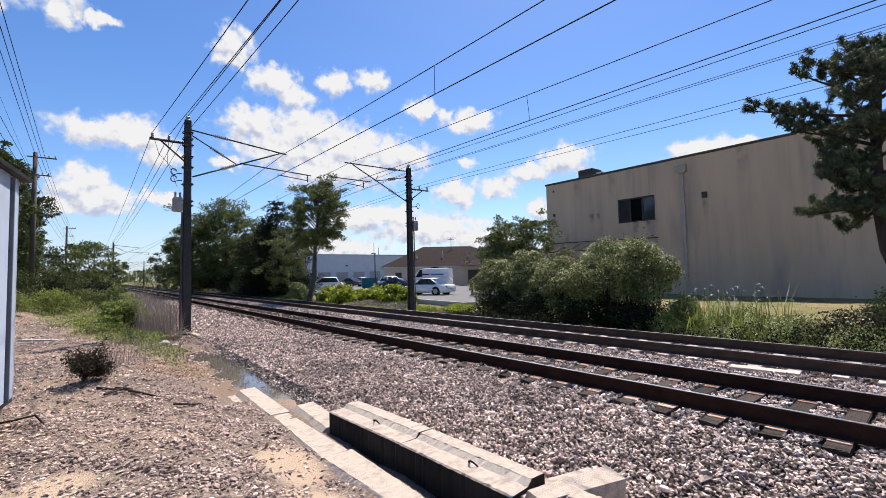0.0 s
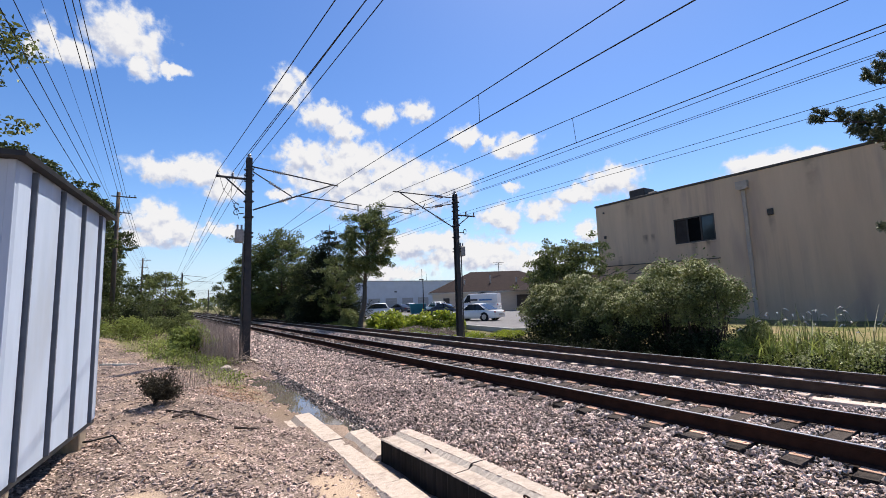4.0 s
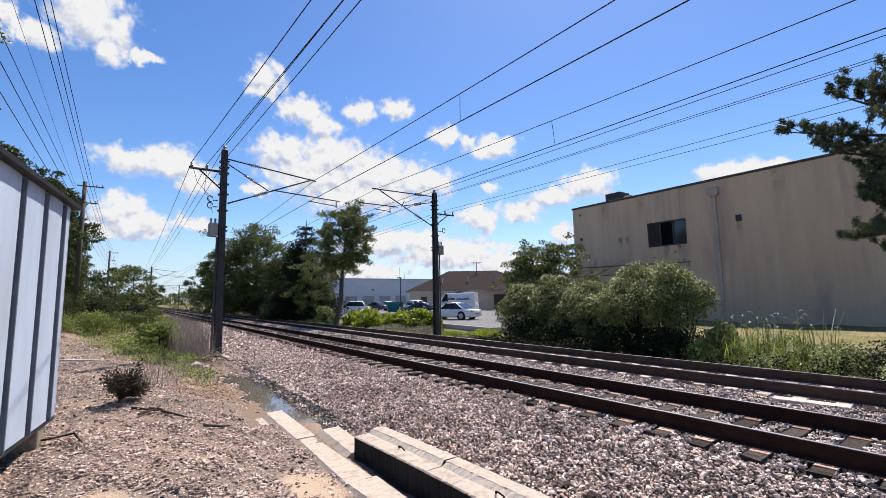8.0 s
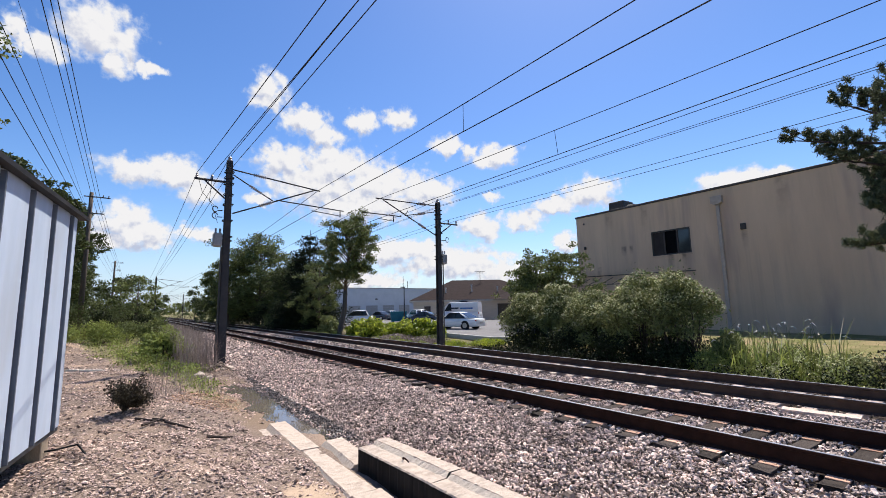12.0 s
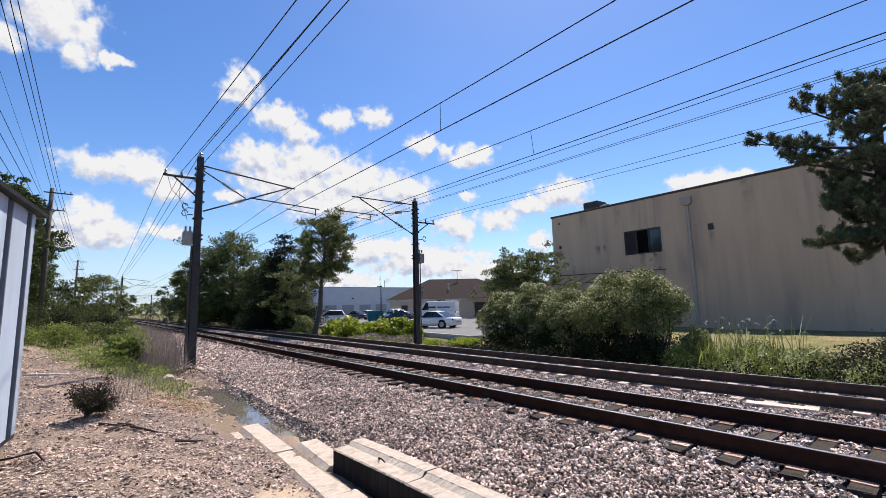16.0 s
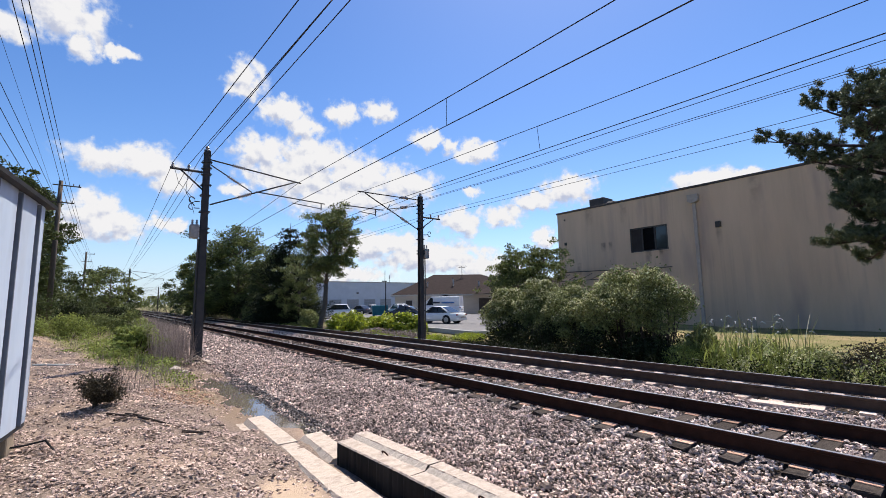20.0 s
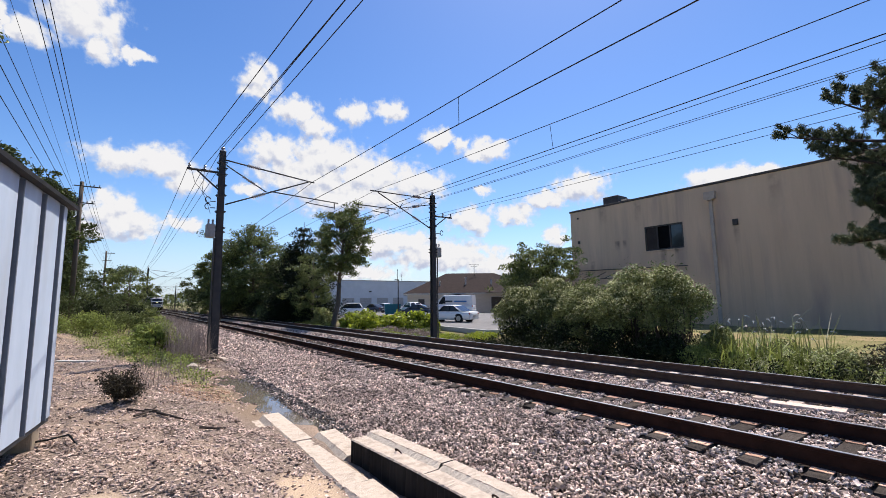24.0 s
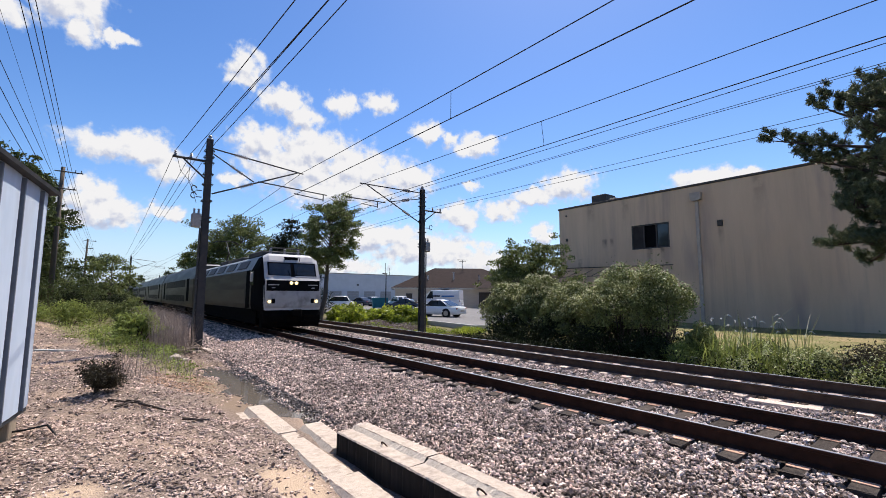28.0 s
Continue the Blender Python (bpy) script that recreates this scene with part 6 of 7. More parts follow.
def shrub(x, y, w, d, h, n, leaf, material, label, lumps=9, name="shrub", group="shrubs", z=None, category="shrub", shell=0.3, lift=0.0):
    """Many thin stems from the ground, each ending in a lump of leaves; the lumps make an uneven dome down to the soil."""
    reseed(x, y)
    z = float(ground_z(x, y)) if z is None else z
    t = thing(name, pose(x, y, z - 0.03), label, category, group)
    bm, blobs = bmesh.new(), []
    m = int(lumps * 2.2)
    for i in range(m):
        k = (i + 0.5) / m
        a, rise = 2.39996 * i, (1 - k) ** 0.7
        out = math.sqrt(max(0.0, 1 - rise * rise)) * rng.uniform(0.62, 1.12)
        p = Vector((math.cos(a) * out * w * 0.42, math.sin(a) * out * d * 0.42, h * (0.14 + lift + (0.72 - lift) * rise * rng.uniform(0.7, 1.12))))
        if i % 2 == 0:
            limb(bm, (p.x * 0.25, p.y * 0.25, -0.05), p, 0.022 + 0.006 * h, 0.008, 0.12, 5)
        s = rng.uniform(0.5, 1.35) * 0.54 / math.sqrt(lumps)
        blobs.append((p.x, p.y, p.z, w * s, d * s, min(h * 0.28, (w + d) * 0.5 * s * 0.85)))
    part("trunk", bm, M_DARKBARK, t)
    c = clump_points(blobs, n, shell=shell)
    c[:, 2] = np.abs(c[:, 2]) + 0.01
    k = n // 12
    tips = c[rng.choice(n, k)] + np.stack([rng.normal(0, 0.05 + 0.3 * lift, k), rng.normal(0, 0.05 + 0.3 * lift, k), rng.uniform(0.02, (0.1 + 0.15 * lift) * h, k)], 1)
    leaves("foliage", np.concatenate([c, tips]), leaf * rng.uniform(0.6, 1.35, n + k), material, t, level=0.2)
    if lift:
        # Sunlit tops painted in: pale leaves only on the upper lumps.
        top = np.array([b for b in blobs if b[2] > 0.45 * h])
        k = n // 4
        b = top[rng.integers(0, len(top), k)]
        d = rng.normal(size=(k, 3))
        d[:, 2] = np.abs(d[:, 2]) + 0.25
        d /= np.linalg.norm(d, axis=1)[:, None]
        leaves("sunlit_foliage", b[:, :3] + d * b[:, 3:] * rng.uniform(0.95, 1.2, (k, 1)), leaf * 0.75 * rng.uniform(0.6, 1.2, k), M_LEAF_TIP, t, "pale leaves on the upper lumps, sunlight painted in", level=0.5)
    return t


# across the track
broad_tree(13.2, 32.8, 9.8, 2.05, 27000, 0.15, M_LEAF, "slim broad-leaved tree with an open layered crown beside the track", 0.36, 40, (1.0, 0.3), low=0.46)
broad_tree(9.9, 62.0, 9.2, 3.0, 17000, 0.24, M_LEAF, "feathery light-leaved tree in the row beside the track", 0.25, 22, low=0.15)
broad_tree(13.0, 59.0, 11.2, 4.2, 30000, 0.24, M_LEAF, "tall round-crowned tree in the row beside the track", 0.3, 34, low=0.2)
broad_tree(14.8, 52.0, 8.2, 2.8, 14000, 0.22, M_LEAF_DARK, "mid-sized leafy tree in the row beside the track", 0.2, 20, low=0.1)
broad_tree(14.2, 40.5, 6.8, 1.9, 13000, 0.15, M_LEAF, "small leafy tree among the shrubs", 0.25, 22, low=0.15)
broad_tree(16.8, 74.0, 8.0, 4.0, 9000, 0.3, M_LEAF_DARK, "dark tree behind the row", 0.2, 16, low=0.05)
broad_tree(12.2, 78.0, 8.5, 3.2, 8000, 0.3, M_LEAF_DARK, "dark tree behind the row", 0.2, 16, low=0.05)
broad_tree(13.5, 105.0, 8.0, 4.0, 6000, 0.4, M_LEAF_DARK, "distant dark tree beside the track", 0.2, 12, low=0.05)


def conifer(x, y, h, spread, n, label):
    """A dark spruce: whorls of drooping branches that shorten towards the tip."""
    t = thing("conifer", pose(x, y, float(ground_z(x, y)) - 0.05), label, "tree", "trees by the track")
    bm = tube(bmesh.new(), [(0, 0, -0.1), (0, 0, h * 0.5), (0.05, 0, h)], [0.2, 0.12, 0.02], 8)
    blobs = []
    z = 0.5
    while z < h - 0.3:
        r = spread * (1 - z / h) ** 0.7 + 0.1
        for i in range(6):
            a = rng.uniform(0, 2 * math.pi)
            rr = r * rng.uniform(0.7, 1.1)
            tip = (math.cos(a) * rr, math.sin(a) * rr, z - 0.2 * rr)
            limb(bm, (0, 0, z), tip, 0.035, 0.008, 0.05, 4)
            for k in (0.45, 0.8):
                blobs.append((tip[0] * k, tip[1] * k, z - 0.12 * rr * k, 0.42 * rr + 0.12, 0.42 * rr + 0.12, 0.2 + 0.12 * rr))
        z += 0.55
    part("trunk", bm, M_DARKBARK, t)
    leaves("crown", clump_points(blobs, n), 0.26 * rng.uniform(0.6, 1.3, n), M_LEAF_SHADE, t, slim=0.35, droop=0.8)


conifer(14.7, 45.0, 10.7, 4.3, 27000, "dark pointed conifer in the tree row")

# Most of these leaves carry the shade under the trees in their colour.
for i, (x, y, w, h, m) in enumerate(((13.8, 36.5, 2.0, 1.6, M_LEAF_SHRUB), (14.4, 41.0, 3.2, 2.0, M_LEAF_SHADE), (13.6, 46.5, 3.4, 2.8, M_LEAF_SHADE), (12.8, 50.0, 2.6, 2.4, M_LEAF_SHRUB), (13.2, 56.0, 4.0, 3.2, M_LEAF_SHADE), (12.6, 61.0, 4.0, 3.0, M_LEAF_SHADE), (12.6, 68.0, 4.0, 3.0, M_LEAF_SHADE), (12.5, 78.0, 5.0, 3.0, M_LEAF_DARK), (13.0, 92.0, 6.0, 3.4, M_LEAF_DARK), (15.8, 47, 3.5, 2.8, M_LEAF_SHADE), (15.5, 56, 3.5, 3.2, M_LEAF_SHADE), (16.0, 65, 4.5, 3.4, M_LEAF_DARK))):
    shrub(x, y, w, w * 1.2, h, 2200, 0.2, m, "leafy undergrowth at the foot of the trees, mostly painted dark for shade", group="undergrowth")

# the bright hedge and ground cover at the car park's corner
for x, y, w, h in ((13.2, 29.4, 1.9, 1.2), (13.5, 27.9, 2.2, 1.45), (14.4, 26.9, 2.0, 1.3), (15.2, 26.2, 2.2, 1.6), (16.2, 25.6, 1.8, 1.5), (16.9, 24.9, 1.5, 1.2), (14.4, 28.6, 1.8, 1.2)):
    shrub(x, y, w, w, h, 1500, 0.2, M_LEAF_BRIGHT, "bright yellow-green hedge shrub by the car park", group="hedge shrubs", name="hedge_shrub")
for x, y, w, h, m in ((13.6, 24.6, 2.6, 0.55, M_DRY), (14.6, 22.8, 2.6, 0.5, M_DRY), (15.6, 23.6, 2.2, 0.5, M_LEAF_SHRUB)):
    shrub(x, y, w, w, h, 1500, 0.1, m, "low grey-brown ground shrub below the hedge", 7, group="low shrubs")
for x, y, w, d, h in ((14.6, 20.2, 2.6, 1.8, 0.4), (16.2, 18.6, 3.0, 2.0, 0.4), (18.2, 17.4, 3.4, 1.6, 0.45), (17.8, 16.4, 3.0, 1.6, 0.4)):
    shrub(x, y, w, d, h, 2200, 0.09, M_LEAF_BRIGHT, "low bright-green ground cover beside the kerb", 8, group="ground cover", name="ground_cover")

# the large shrubs before the warehouse
BIG = "large olive-green shrub with pale sunlit leaf tips"
shrub(16.3, 15.6, 3.2, 3.1, 3.0, 11000, 0.1, M_LEAF_SHRUB, BIG, 18, group="large shrubs", lift=0.16)
shrub(16.4, 13.7, 3.4, 3.3, 3.3, 13000, 0.1, M_LEAF_SHRUB, BIG, 18, group="large shrubs", lift=0.16)
shrub(16.2, 11.4, 3.6, 3.5, 3.0, 14000, 0.1, M_LEAF_SHRUB, BIG, 18, group="large shrubs", lift=0.16)
shrub(15.9, 9.4, 3.6, 3.4, 3.4, 14000, 0.1, M_LEAF_SHRUB, BIG, 20, group="large shrubs", lift=0.18)
shrub(15.8, 7.9, 2.8, 2.6, 3.6, 9500, 0.1, M_LEAF_SHRUB, BIG, 16, group="large shrubs", lift=0.2)
shrub(15.8, 6.5, 1.7, 1.4, 1.35, 3600, 0.1, M_LEAF_SHRUB, "olive-green shrub at the edge of the thicket", 12, group="large shrubs")
# Shade beneath the large shrubs, put into near-black leaves.
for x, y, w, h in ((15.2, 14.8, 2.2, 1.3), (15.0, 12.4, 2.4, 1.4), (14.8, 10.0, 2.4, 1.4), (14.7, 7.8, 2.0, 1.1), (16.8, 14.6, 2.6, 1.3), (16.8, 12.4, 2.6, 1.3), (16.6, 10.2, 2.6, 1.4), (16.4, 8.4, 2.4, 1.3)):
    shrub(x, y, w, w, h, 2600, 0.1, M_LEAF_SHADE, "weeds under the thicket beside the ditch, leaves darkened for shade", 8, group="ditch weeds")
for x, y, w, h, m in ((16.4, 3.6, 1.8, 0.9, M_LEAF_SHRUB), (16.2, 2.2, 2.0, 1.2, M_LEAF_BUSH), (16.6, 0.9, 2.4, 1.5, M_LEAF_BUSH), (15.8, -0.6, 2.4, 1.4, M_LEAF_SHRUB), (17.2, 5.0, 1.6, 0.8, M_LEAF_DARK), (15.2, 5.2, 1.5, 0.8, M_LEAF_WEED), (14.9, 6.6, 1.6, 1.0, M_LEAF_WEED)):
    shrub(x, y, w, w, h * 0.85, 3000, 0.07, m, "tangled green weeds on the ditch bank", 10, group="bank weeds")
broad_tree(26.5, 24.5, 6.0, 2.4, 12000, 0.2, M_LEAF, "leafy small tree by the warehouse corner", 0.2, 22, low=0.1, group="yard trees")
broad_tree(26.8, 21.8, 6.2, 2.3, 12000, 0.2, M_LEAF, "leafy small tree by the warehouse corner", 0.2, 22, low=0.1, group="yard trees")


def pine():
    """A rugged pine: a leaning trunk, long level limbs, tufts of needles along their ends."""
    x, y = 21.0, 1.1
    z = float(ground_z(x, y))
    t = thing("pine_tree", pose(x, y, z - 0.05), "rugged dark pine with long level needle-tufted limbs", "tree")
    bm = bmesh.new()
    axis = [(0.0, 0.3, -0.1), (0, 0.4, 0.8), (0, 0.85, 2.4), (0, 1.0, 4.2), (0, 0.95, 6.0), (0, 0.8, 7.6), (0, 0.7, 8.9)]
    tube(bm, axis, [0.3, 0.25, 0.22, 0.19, 0.15, 0.1, 0.04], 10)
    tufts = []

    def bough(start, tip, r0=0.07, side=6):
        a, b = Vector(start), Vector(tip)
        limb(bm, a, b, r0, 0.02, 0.08, 6)
        for i in range(side):
            k = 0.25 + 0.75 * (i + 1) / side
            p = a.lerp(b, k)
            for s in (-1, 1):
                q = p + Vector((rng.normal(0, 0.45), s * rng.uniform(0.1, 0.5), rng.uniform(0.05, 0.55)))
                limb(bm, p, q, 0.022, 0.008, 0.1, 4)
                tufts.append(q)
                tufts.append(p.lerp(q, 0.55) + Vector((0, 0, 0.05)))
        tufts.append(b)
        tufts.append(b + Vector((0, 0.15, 0.12)))

    # crown boughs: reaching along the track, then across it, then the low limb
    for s, e in (((0, 0.9, 7.0), (-0.3, 4.3, 8.15)), ((0, 0.95, 6.6), (0.4, 3.6, 7.6)), ((0, 0.8, 7.6), (0.2, 2.9, 9.3)), ((0, 0.8, 7.9), (-0.5, 2.0, 9.0)), ((0, 0.7, 8.0), (0, 1.3, 9.4)), ((0, 0.7, 8.2), (0.3, 0.6, 9.5)), ((0, 0.7, 7.8), (0.3, -0.6, 9.2)),
                 ((0, 1.0, 6.0), (-0.3, 3.1, 7.0)), ((0, 1.0, 5.6), (0.4, 2.4, 6.3)), ((0, 1.0, 5.2), (-0.5, 1.9, 5.6)), ((0, 1.0, 6.4), (-1.6, 1.2, 7.2)), ((0, 0.9, 7.2), (-1.5, 0.4, 8.2)), ((0, 0.9, 5.8), (-1.5, 0.5, 6.2)), ((0, 0.9, 6.2), (1.5, 1.6, 7.0)), ((0, 0.9, 7.4), (1.4, 0.8, 8.6)),
                 ((0, 0.9, 5.6), (0.2, -1.6, 6.2)), ((0, 0.8, 6.8), (0.2, -2.0, 7.6)), ((0, 0.7, 7.6), (0.2, -1.6, 8.8)), ((0, 1.0, 5.0), (-0.4, -1.2, 5.2)),
                 ((0, 1.0, 5.2), (-0.3, 2.3, 5.35)), ((0, 1.0, 4.9), (0.3, 1.9, 4.75)), ((0, 1.0, 4.6), (-0.4, 1.6, 4.4)), ((0, 1.0, 5.0), (-1.3, 1.9, 4.9)), ((0, 1.0, 4.4), (-1.2, 1.0, 4.3)), ((0, 1.0, 3.9), (-0.5, 2.7, 3.75)), ((0, 1.0, 3.8), (0.3, 1.9, 3.1)), ((0, 1.0, 4.2), (-0.9, 1.5, 3.6)), ((0, 1.0, 3.6), (-1.3, 0.3, 3.2)), ((0, 1.0, 4.0), (-0.2, -1.4, 3.7))):
        bough(s, e)
    for i in range(5):
        k = rng.uniform(0, 1)
        z = 5.2 + 3.6 * k
        a = 2.4 * i
        reach = (1.7 - 0.9 * k) * rng.uniform(0.6, 1.0)
        bough((0, 0.9 - 0.2 * k, z), (math.cos(a) * reach, 0.8 + math.sin(a) * reach, z + rng.uniform(0.2, 0.8)), 0.05, 3)
    part("trunk", bm, M_DARKBARK, t, smooth=True)
    c = []
    for p in tufts:
        k = 140
        along = Vector((rng.normal(0, 0.6), rng.normal(0, 0.6), rng.uniform(0.5, 1.2))).normalized() * rng.uniform(0.14, 0.3)
        d = rng.normal(size=(k, 3))
        d /= np.linalg.norm(d, axis=1)[:, None]
        c.append(np.array(p)[None] + np.array(along)[None] * rng.uniform(-0.2, 1, (k, 1)) + d * rng.uniform(0.02, 0.13, (k, 1)))
    c = np.concatenate(c)
    leaves("needles", c, 0.16 * rng.uniform(0.7, 1.3, len(c)), M_NEEDLE, t, slim=0.16, droop=-0.4)



pine()


# ---- banks, reeds and weeds ----
def weed_bed(name, n, x0, x1, y0, y1, h, material, label, category="weeds", width=0.025, lean=0.6, keep=None):
    x, y = rng.uniform(x0, x1, n), rng.uniform(y0, y1, n)
    if keep is not None:
        ok = keep(x, y)
        x, y = x[ok], y[ok]
    base = np.stack([x, y, ground_z(x, y) - 0.01], 1)
    return tagged(blades(name, base, h * rng.uniform(0.4, 1.2, len(x)), material, width=width, lean=lean), label, category, kind="stuff")


def leafy_bed(name, n, x0, x1, y0, y1, h, leaf, material, label, keep=None):
    x, y = rng.uniform(x0, x1, n), rng.uniform(y0, y1, n)
    if keep is not None:
        ok = keep(x, y)
        x, y = x[ok], y[ok]
    # drawn together into clumps of uneven height
    n = len(x)
    m = max(6, n // 90)
    pick = rng.choice(n, m)
    k = rng.integers(0, m, n)
    near = rng.uniform(0, 1, n) < 0.75
    r = rng.uniform(0.15, 0.5, m)[k]
    x = np.where(near, x[pick][k] + rng.normal(0, 0.5, n) * r, x)
    y = np.where(near, y[pick][k] + rng.normal(0, 0.5, n) * r, y)
    tall = np.where(near, rng.uniform(0.35, 1.1, m)[k], 0.2)
    z = ground_z(x, y) + h * tall * rng.uniform(0.02, 1, n) ** 0.6
    return tagged(leaves(name, np.stack([x, y, z], 1), leaf * rng.uniform(0.6, 1.3, len(x)), material), label, "weeds", kind="stuff")


weed_bed("reeds", 420, 14.6, 16.2, 3.6, 6.9, 1.2, M_LEAF_WEED, "tall green reeds beside the ditch", "reeds", 0.045, 1.5)
def reed_plumes():
    """Pale drooping seed heads on thin stems above the reeds."""
    n = 26
    x, y = rng.uniform(14.9, 16.0, n), rng.uniform(3.8, 6.6, n)
    for i in range(n):
        z, h = float(ground_z(x[i], y[i])), rng.uniform(1.1, 1.75)
        a, r = rng.uniform(0, 6.28), rng.uniform(0.1, 0.3)
        t = thing("reed", pose(x[i], y[i], z), "tall reed with a pale drooping seed head", "reed", "flowering reeds")
        tip = Vector((math.cos(a) * r, math.sin(a) * r, h))
        part("stem", tube(bmesh.new(), [(0, 0, 0), tip * 0.5 + Vector((0, 0, 0.1)), tip], [0.007, 0.006, 0.004], 4), M_GRASS, t)
        end = tip + Vector((math.cos(a) * 0.16, math.sin(a) * 0.16, -0.05))
        part("seed_head", tube(bmesh.new(), [tip, tip.lerp(end, 0.4) + Vector((0, 0, 0.04)), end], [0.01, 0.022, 0.004], 5), M_KERB, t, "pale feathery seed head")


reed_plumes()
weed_bed("reeds", 70, 14.6, 16.0, 3.4, 6.6, 1.75, M_GRASS, "tall green reeds beside the ditch", "reeds", 0.03, 0.7)
leafy_bed("ditch_weeds", 9000, 13.8, 16.2, -1.5, 6.8, 0.8, 0.06, M_LEAF_WEED, "leafy green weeds filling the ditch")
# Near-black leaves stand for shade low between the weeds.
leafy_bed("ditch_weeds", 8000, 13.3, 16.4, -1.5, 7.2, 0.6, 0.08, M_LEAF_SHADE, "low weeds in the ditch, leaves darkened for shade")
# Bright highlights on the weeds, painted in as pale leaves.
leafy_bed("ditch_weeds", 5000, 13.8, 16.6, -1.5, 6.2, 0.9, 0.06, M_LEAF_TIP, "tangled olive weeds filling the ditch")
# Shade at the thicket's foot, again as near-black leaves.
leafy_bed("ditch_weeds", 5000, 13.2, 15.0, 7, 17, 0.5, 0.1, M_LEAF_SHADE, "low weeds along the ditch, leaves darkened for shade")
shrub(17.0, 1.2, 2.6, 2.4, 1.5, 8000, 0.07, M_LEAF_DARK, "dark brambly shrub on the bank below the pine", 12, group="bank shrubs")
shrub(16.6, -0.6, 2.6, 2.4, 1.4, 7000, 0.07, M_LEAF_SHRUB, "olive brambly shrub on the bank below the pine", 12, group="bank shrubs")
weed_bed("lawn_grass", 6000, 17.5, 30, 0.5, 12, 0.07, M_GRASS, "short rough grass on the lawn", "grass", 0.03, 0.8)
leafy_bed("verge_weeds", 5000, 12.6, 13.8, 20, 60, 0.35, 0.1, M_LEAF_WEED, "low green weeds along the far ballast edge")

# this side of the track
leafy_bed("verge_weeds", 20000, -2.4, 1.85, 11.0, 24, 0.32, 0.07, M_LEAF_WEED, "low green weeds beside the path", lambda x, y: in_green(x, y - 0.6) & (np.sin(2.1 * x + y) + np.sin(1.7 * y - x) + rng.normal(0, 0.5, len(x)) > -0.5))
leafy_bed("verge_weeds", 5000, -0.6, 1.8, 11.5, 19, 0.4, 0.07, M_LEAF_WEED, "bright-green weeds beside the path", lambda x, y: in_green(x, y - 1) & (np.sin(1.3 * x + 0.8 * y) + np.sin(1.1 * y - 2 * x) + rng.normal(0, 0.4, len(x)) > 0.1))
leafy_bed("verge_weeds", 12000, -8, 1.6, 19, 36, 0.6, 0.1, M_LEAF_WEED, "low green weeds spreading over the path's end", lambda x, y: in_green(x, y - 1) & (np.sin(0.9 * x + 0.6 * y) + np.sin(1.3 * y - 0.7 * x) + rng.normal(0, 0.6, len(x)) > -0.7))
weed_bed("verge_grass", 1400, -7, 1.6, 14, 36, 0.4, M_DRY, "thin straw-coloured grass at the path's end", "grass", 0.014, 0.7, in_green)
weed_bed("dry_stalks", 1700, 1.3, 2.5, 16.8, 25.5, 1.4, M_DRY, "dry grey-brown stalks beside the mast", "dry grass", 0.009, 0.6)
weed_bed("dry_stalks", 1500, 2.3, 3.3, 24, 40, 1.1, M_DRY, "dry grey-brown stalks beside the ballast", "dry grass", 0.02, 0.35)
weed_bed("path_grass", 500, 0.2, 1.9, 11.5, 16, 0.3, M_DRY, "dry wisps of grass on the path", "dry grass", 0.01, 0.9)
shrub(0.95, 20.2, 1.8, 1.7, 1.25, 3400, 0.12, M_LEAF_WEED, "round green shrub beside the dry stalks", 11, group="path shrubs")
shrub(1.7, 29.0, 1.4, 1.7, 1.35, 2600, 0.12, M_LEAF_WEED, "green shrub beside the ballast", 10, group="path shrubs")
shrub(1.2, 34.0, 1.9, 2.4, 1.7, 2800, 0.14, M_LEAF, "green shrub beside the ballast", 10, group="path shrubs")
# Two of these take the near-black shade leaves.
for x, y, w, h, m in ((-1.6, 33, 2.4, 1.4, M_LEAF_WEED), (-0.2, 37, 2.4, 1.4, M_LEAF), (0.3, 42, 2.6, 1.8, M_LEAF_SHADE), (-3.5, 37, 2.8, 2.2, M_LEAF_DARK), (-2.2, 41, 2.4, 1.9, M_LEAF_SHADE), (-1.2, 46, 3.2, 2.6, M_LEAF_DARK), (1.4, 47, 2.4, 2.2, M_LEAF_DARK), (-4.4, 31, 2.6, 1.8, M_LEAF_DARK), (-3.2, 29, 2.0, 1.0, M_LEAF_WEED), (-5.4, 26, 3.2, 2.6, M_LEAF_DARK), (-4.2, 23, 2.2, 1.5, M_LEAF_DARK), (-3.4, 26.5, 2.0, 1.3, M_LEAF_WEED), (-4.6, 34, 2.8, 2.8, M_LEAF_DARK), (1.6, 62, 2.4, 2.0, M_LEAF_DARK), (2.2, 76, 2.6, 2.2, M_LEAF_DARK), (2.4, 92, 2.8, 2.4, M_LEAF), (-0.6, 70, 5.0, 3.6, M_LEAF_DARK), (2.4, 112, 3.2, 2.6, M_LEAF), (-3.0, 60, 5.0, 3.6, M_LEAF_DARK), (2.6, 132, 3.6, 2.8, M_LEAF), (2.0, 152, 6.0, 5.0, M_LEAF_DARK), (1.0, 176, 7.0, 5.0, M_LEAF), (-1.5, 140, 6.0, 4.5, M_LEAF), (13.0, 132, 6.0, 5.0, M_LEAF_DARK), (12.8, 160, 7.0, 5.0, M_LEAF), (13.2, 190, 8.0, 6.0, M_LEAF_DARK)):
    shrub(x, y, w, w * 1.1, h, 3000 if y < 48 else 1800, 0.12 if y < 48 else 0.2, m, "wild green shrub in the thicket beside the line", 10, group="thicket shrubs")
broad_tree(0.2, 57.0, 6.2, 2.4, 3600, 0.24, M_LEAF, "thin young tree in the thicket beside the line", 0.3, 12, low=0.2, group="thicket trees")
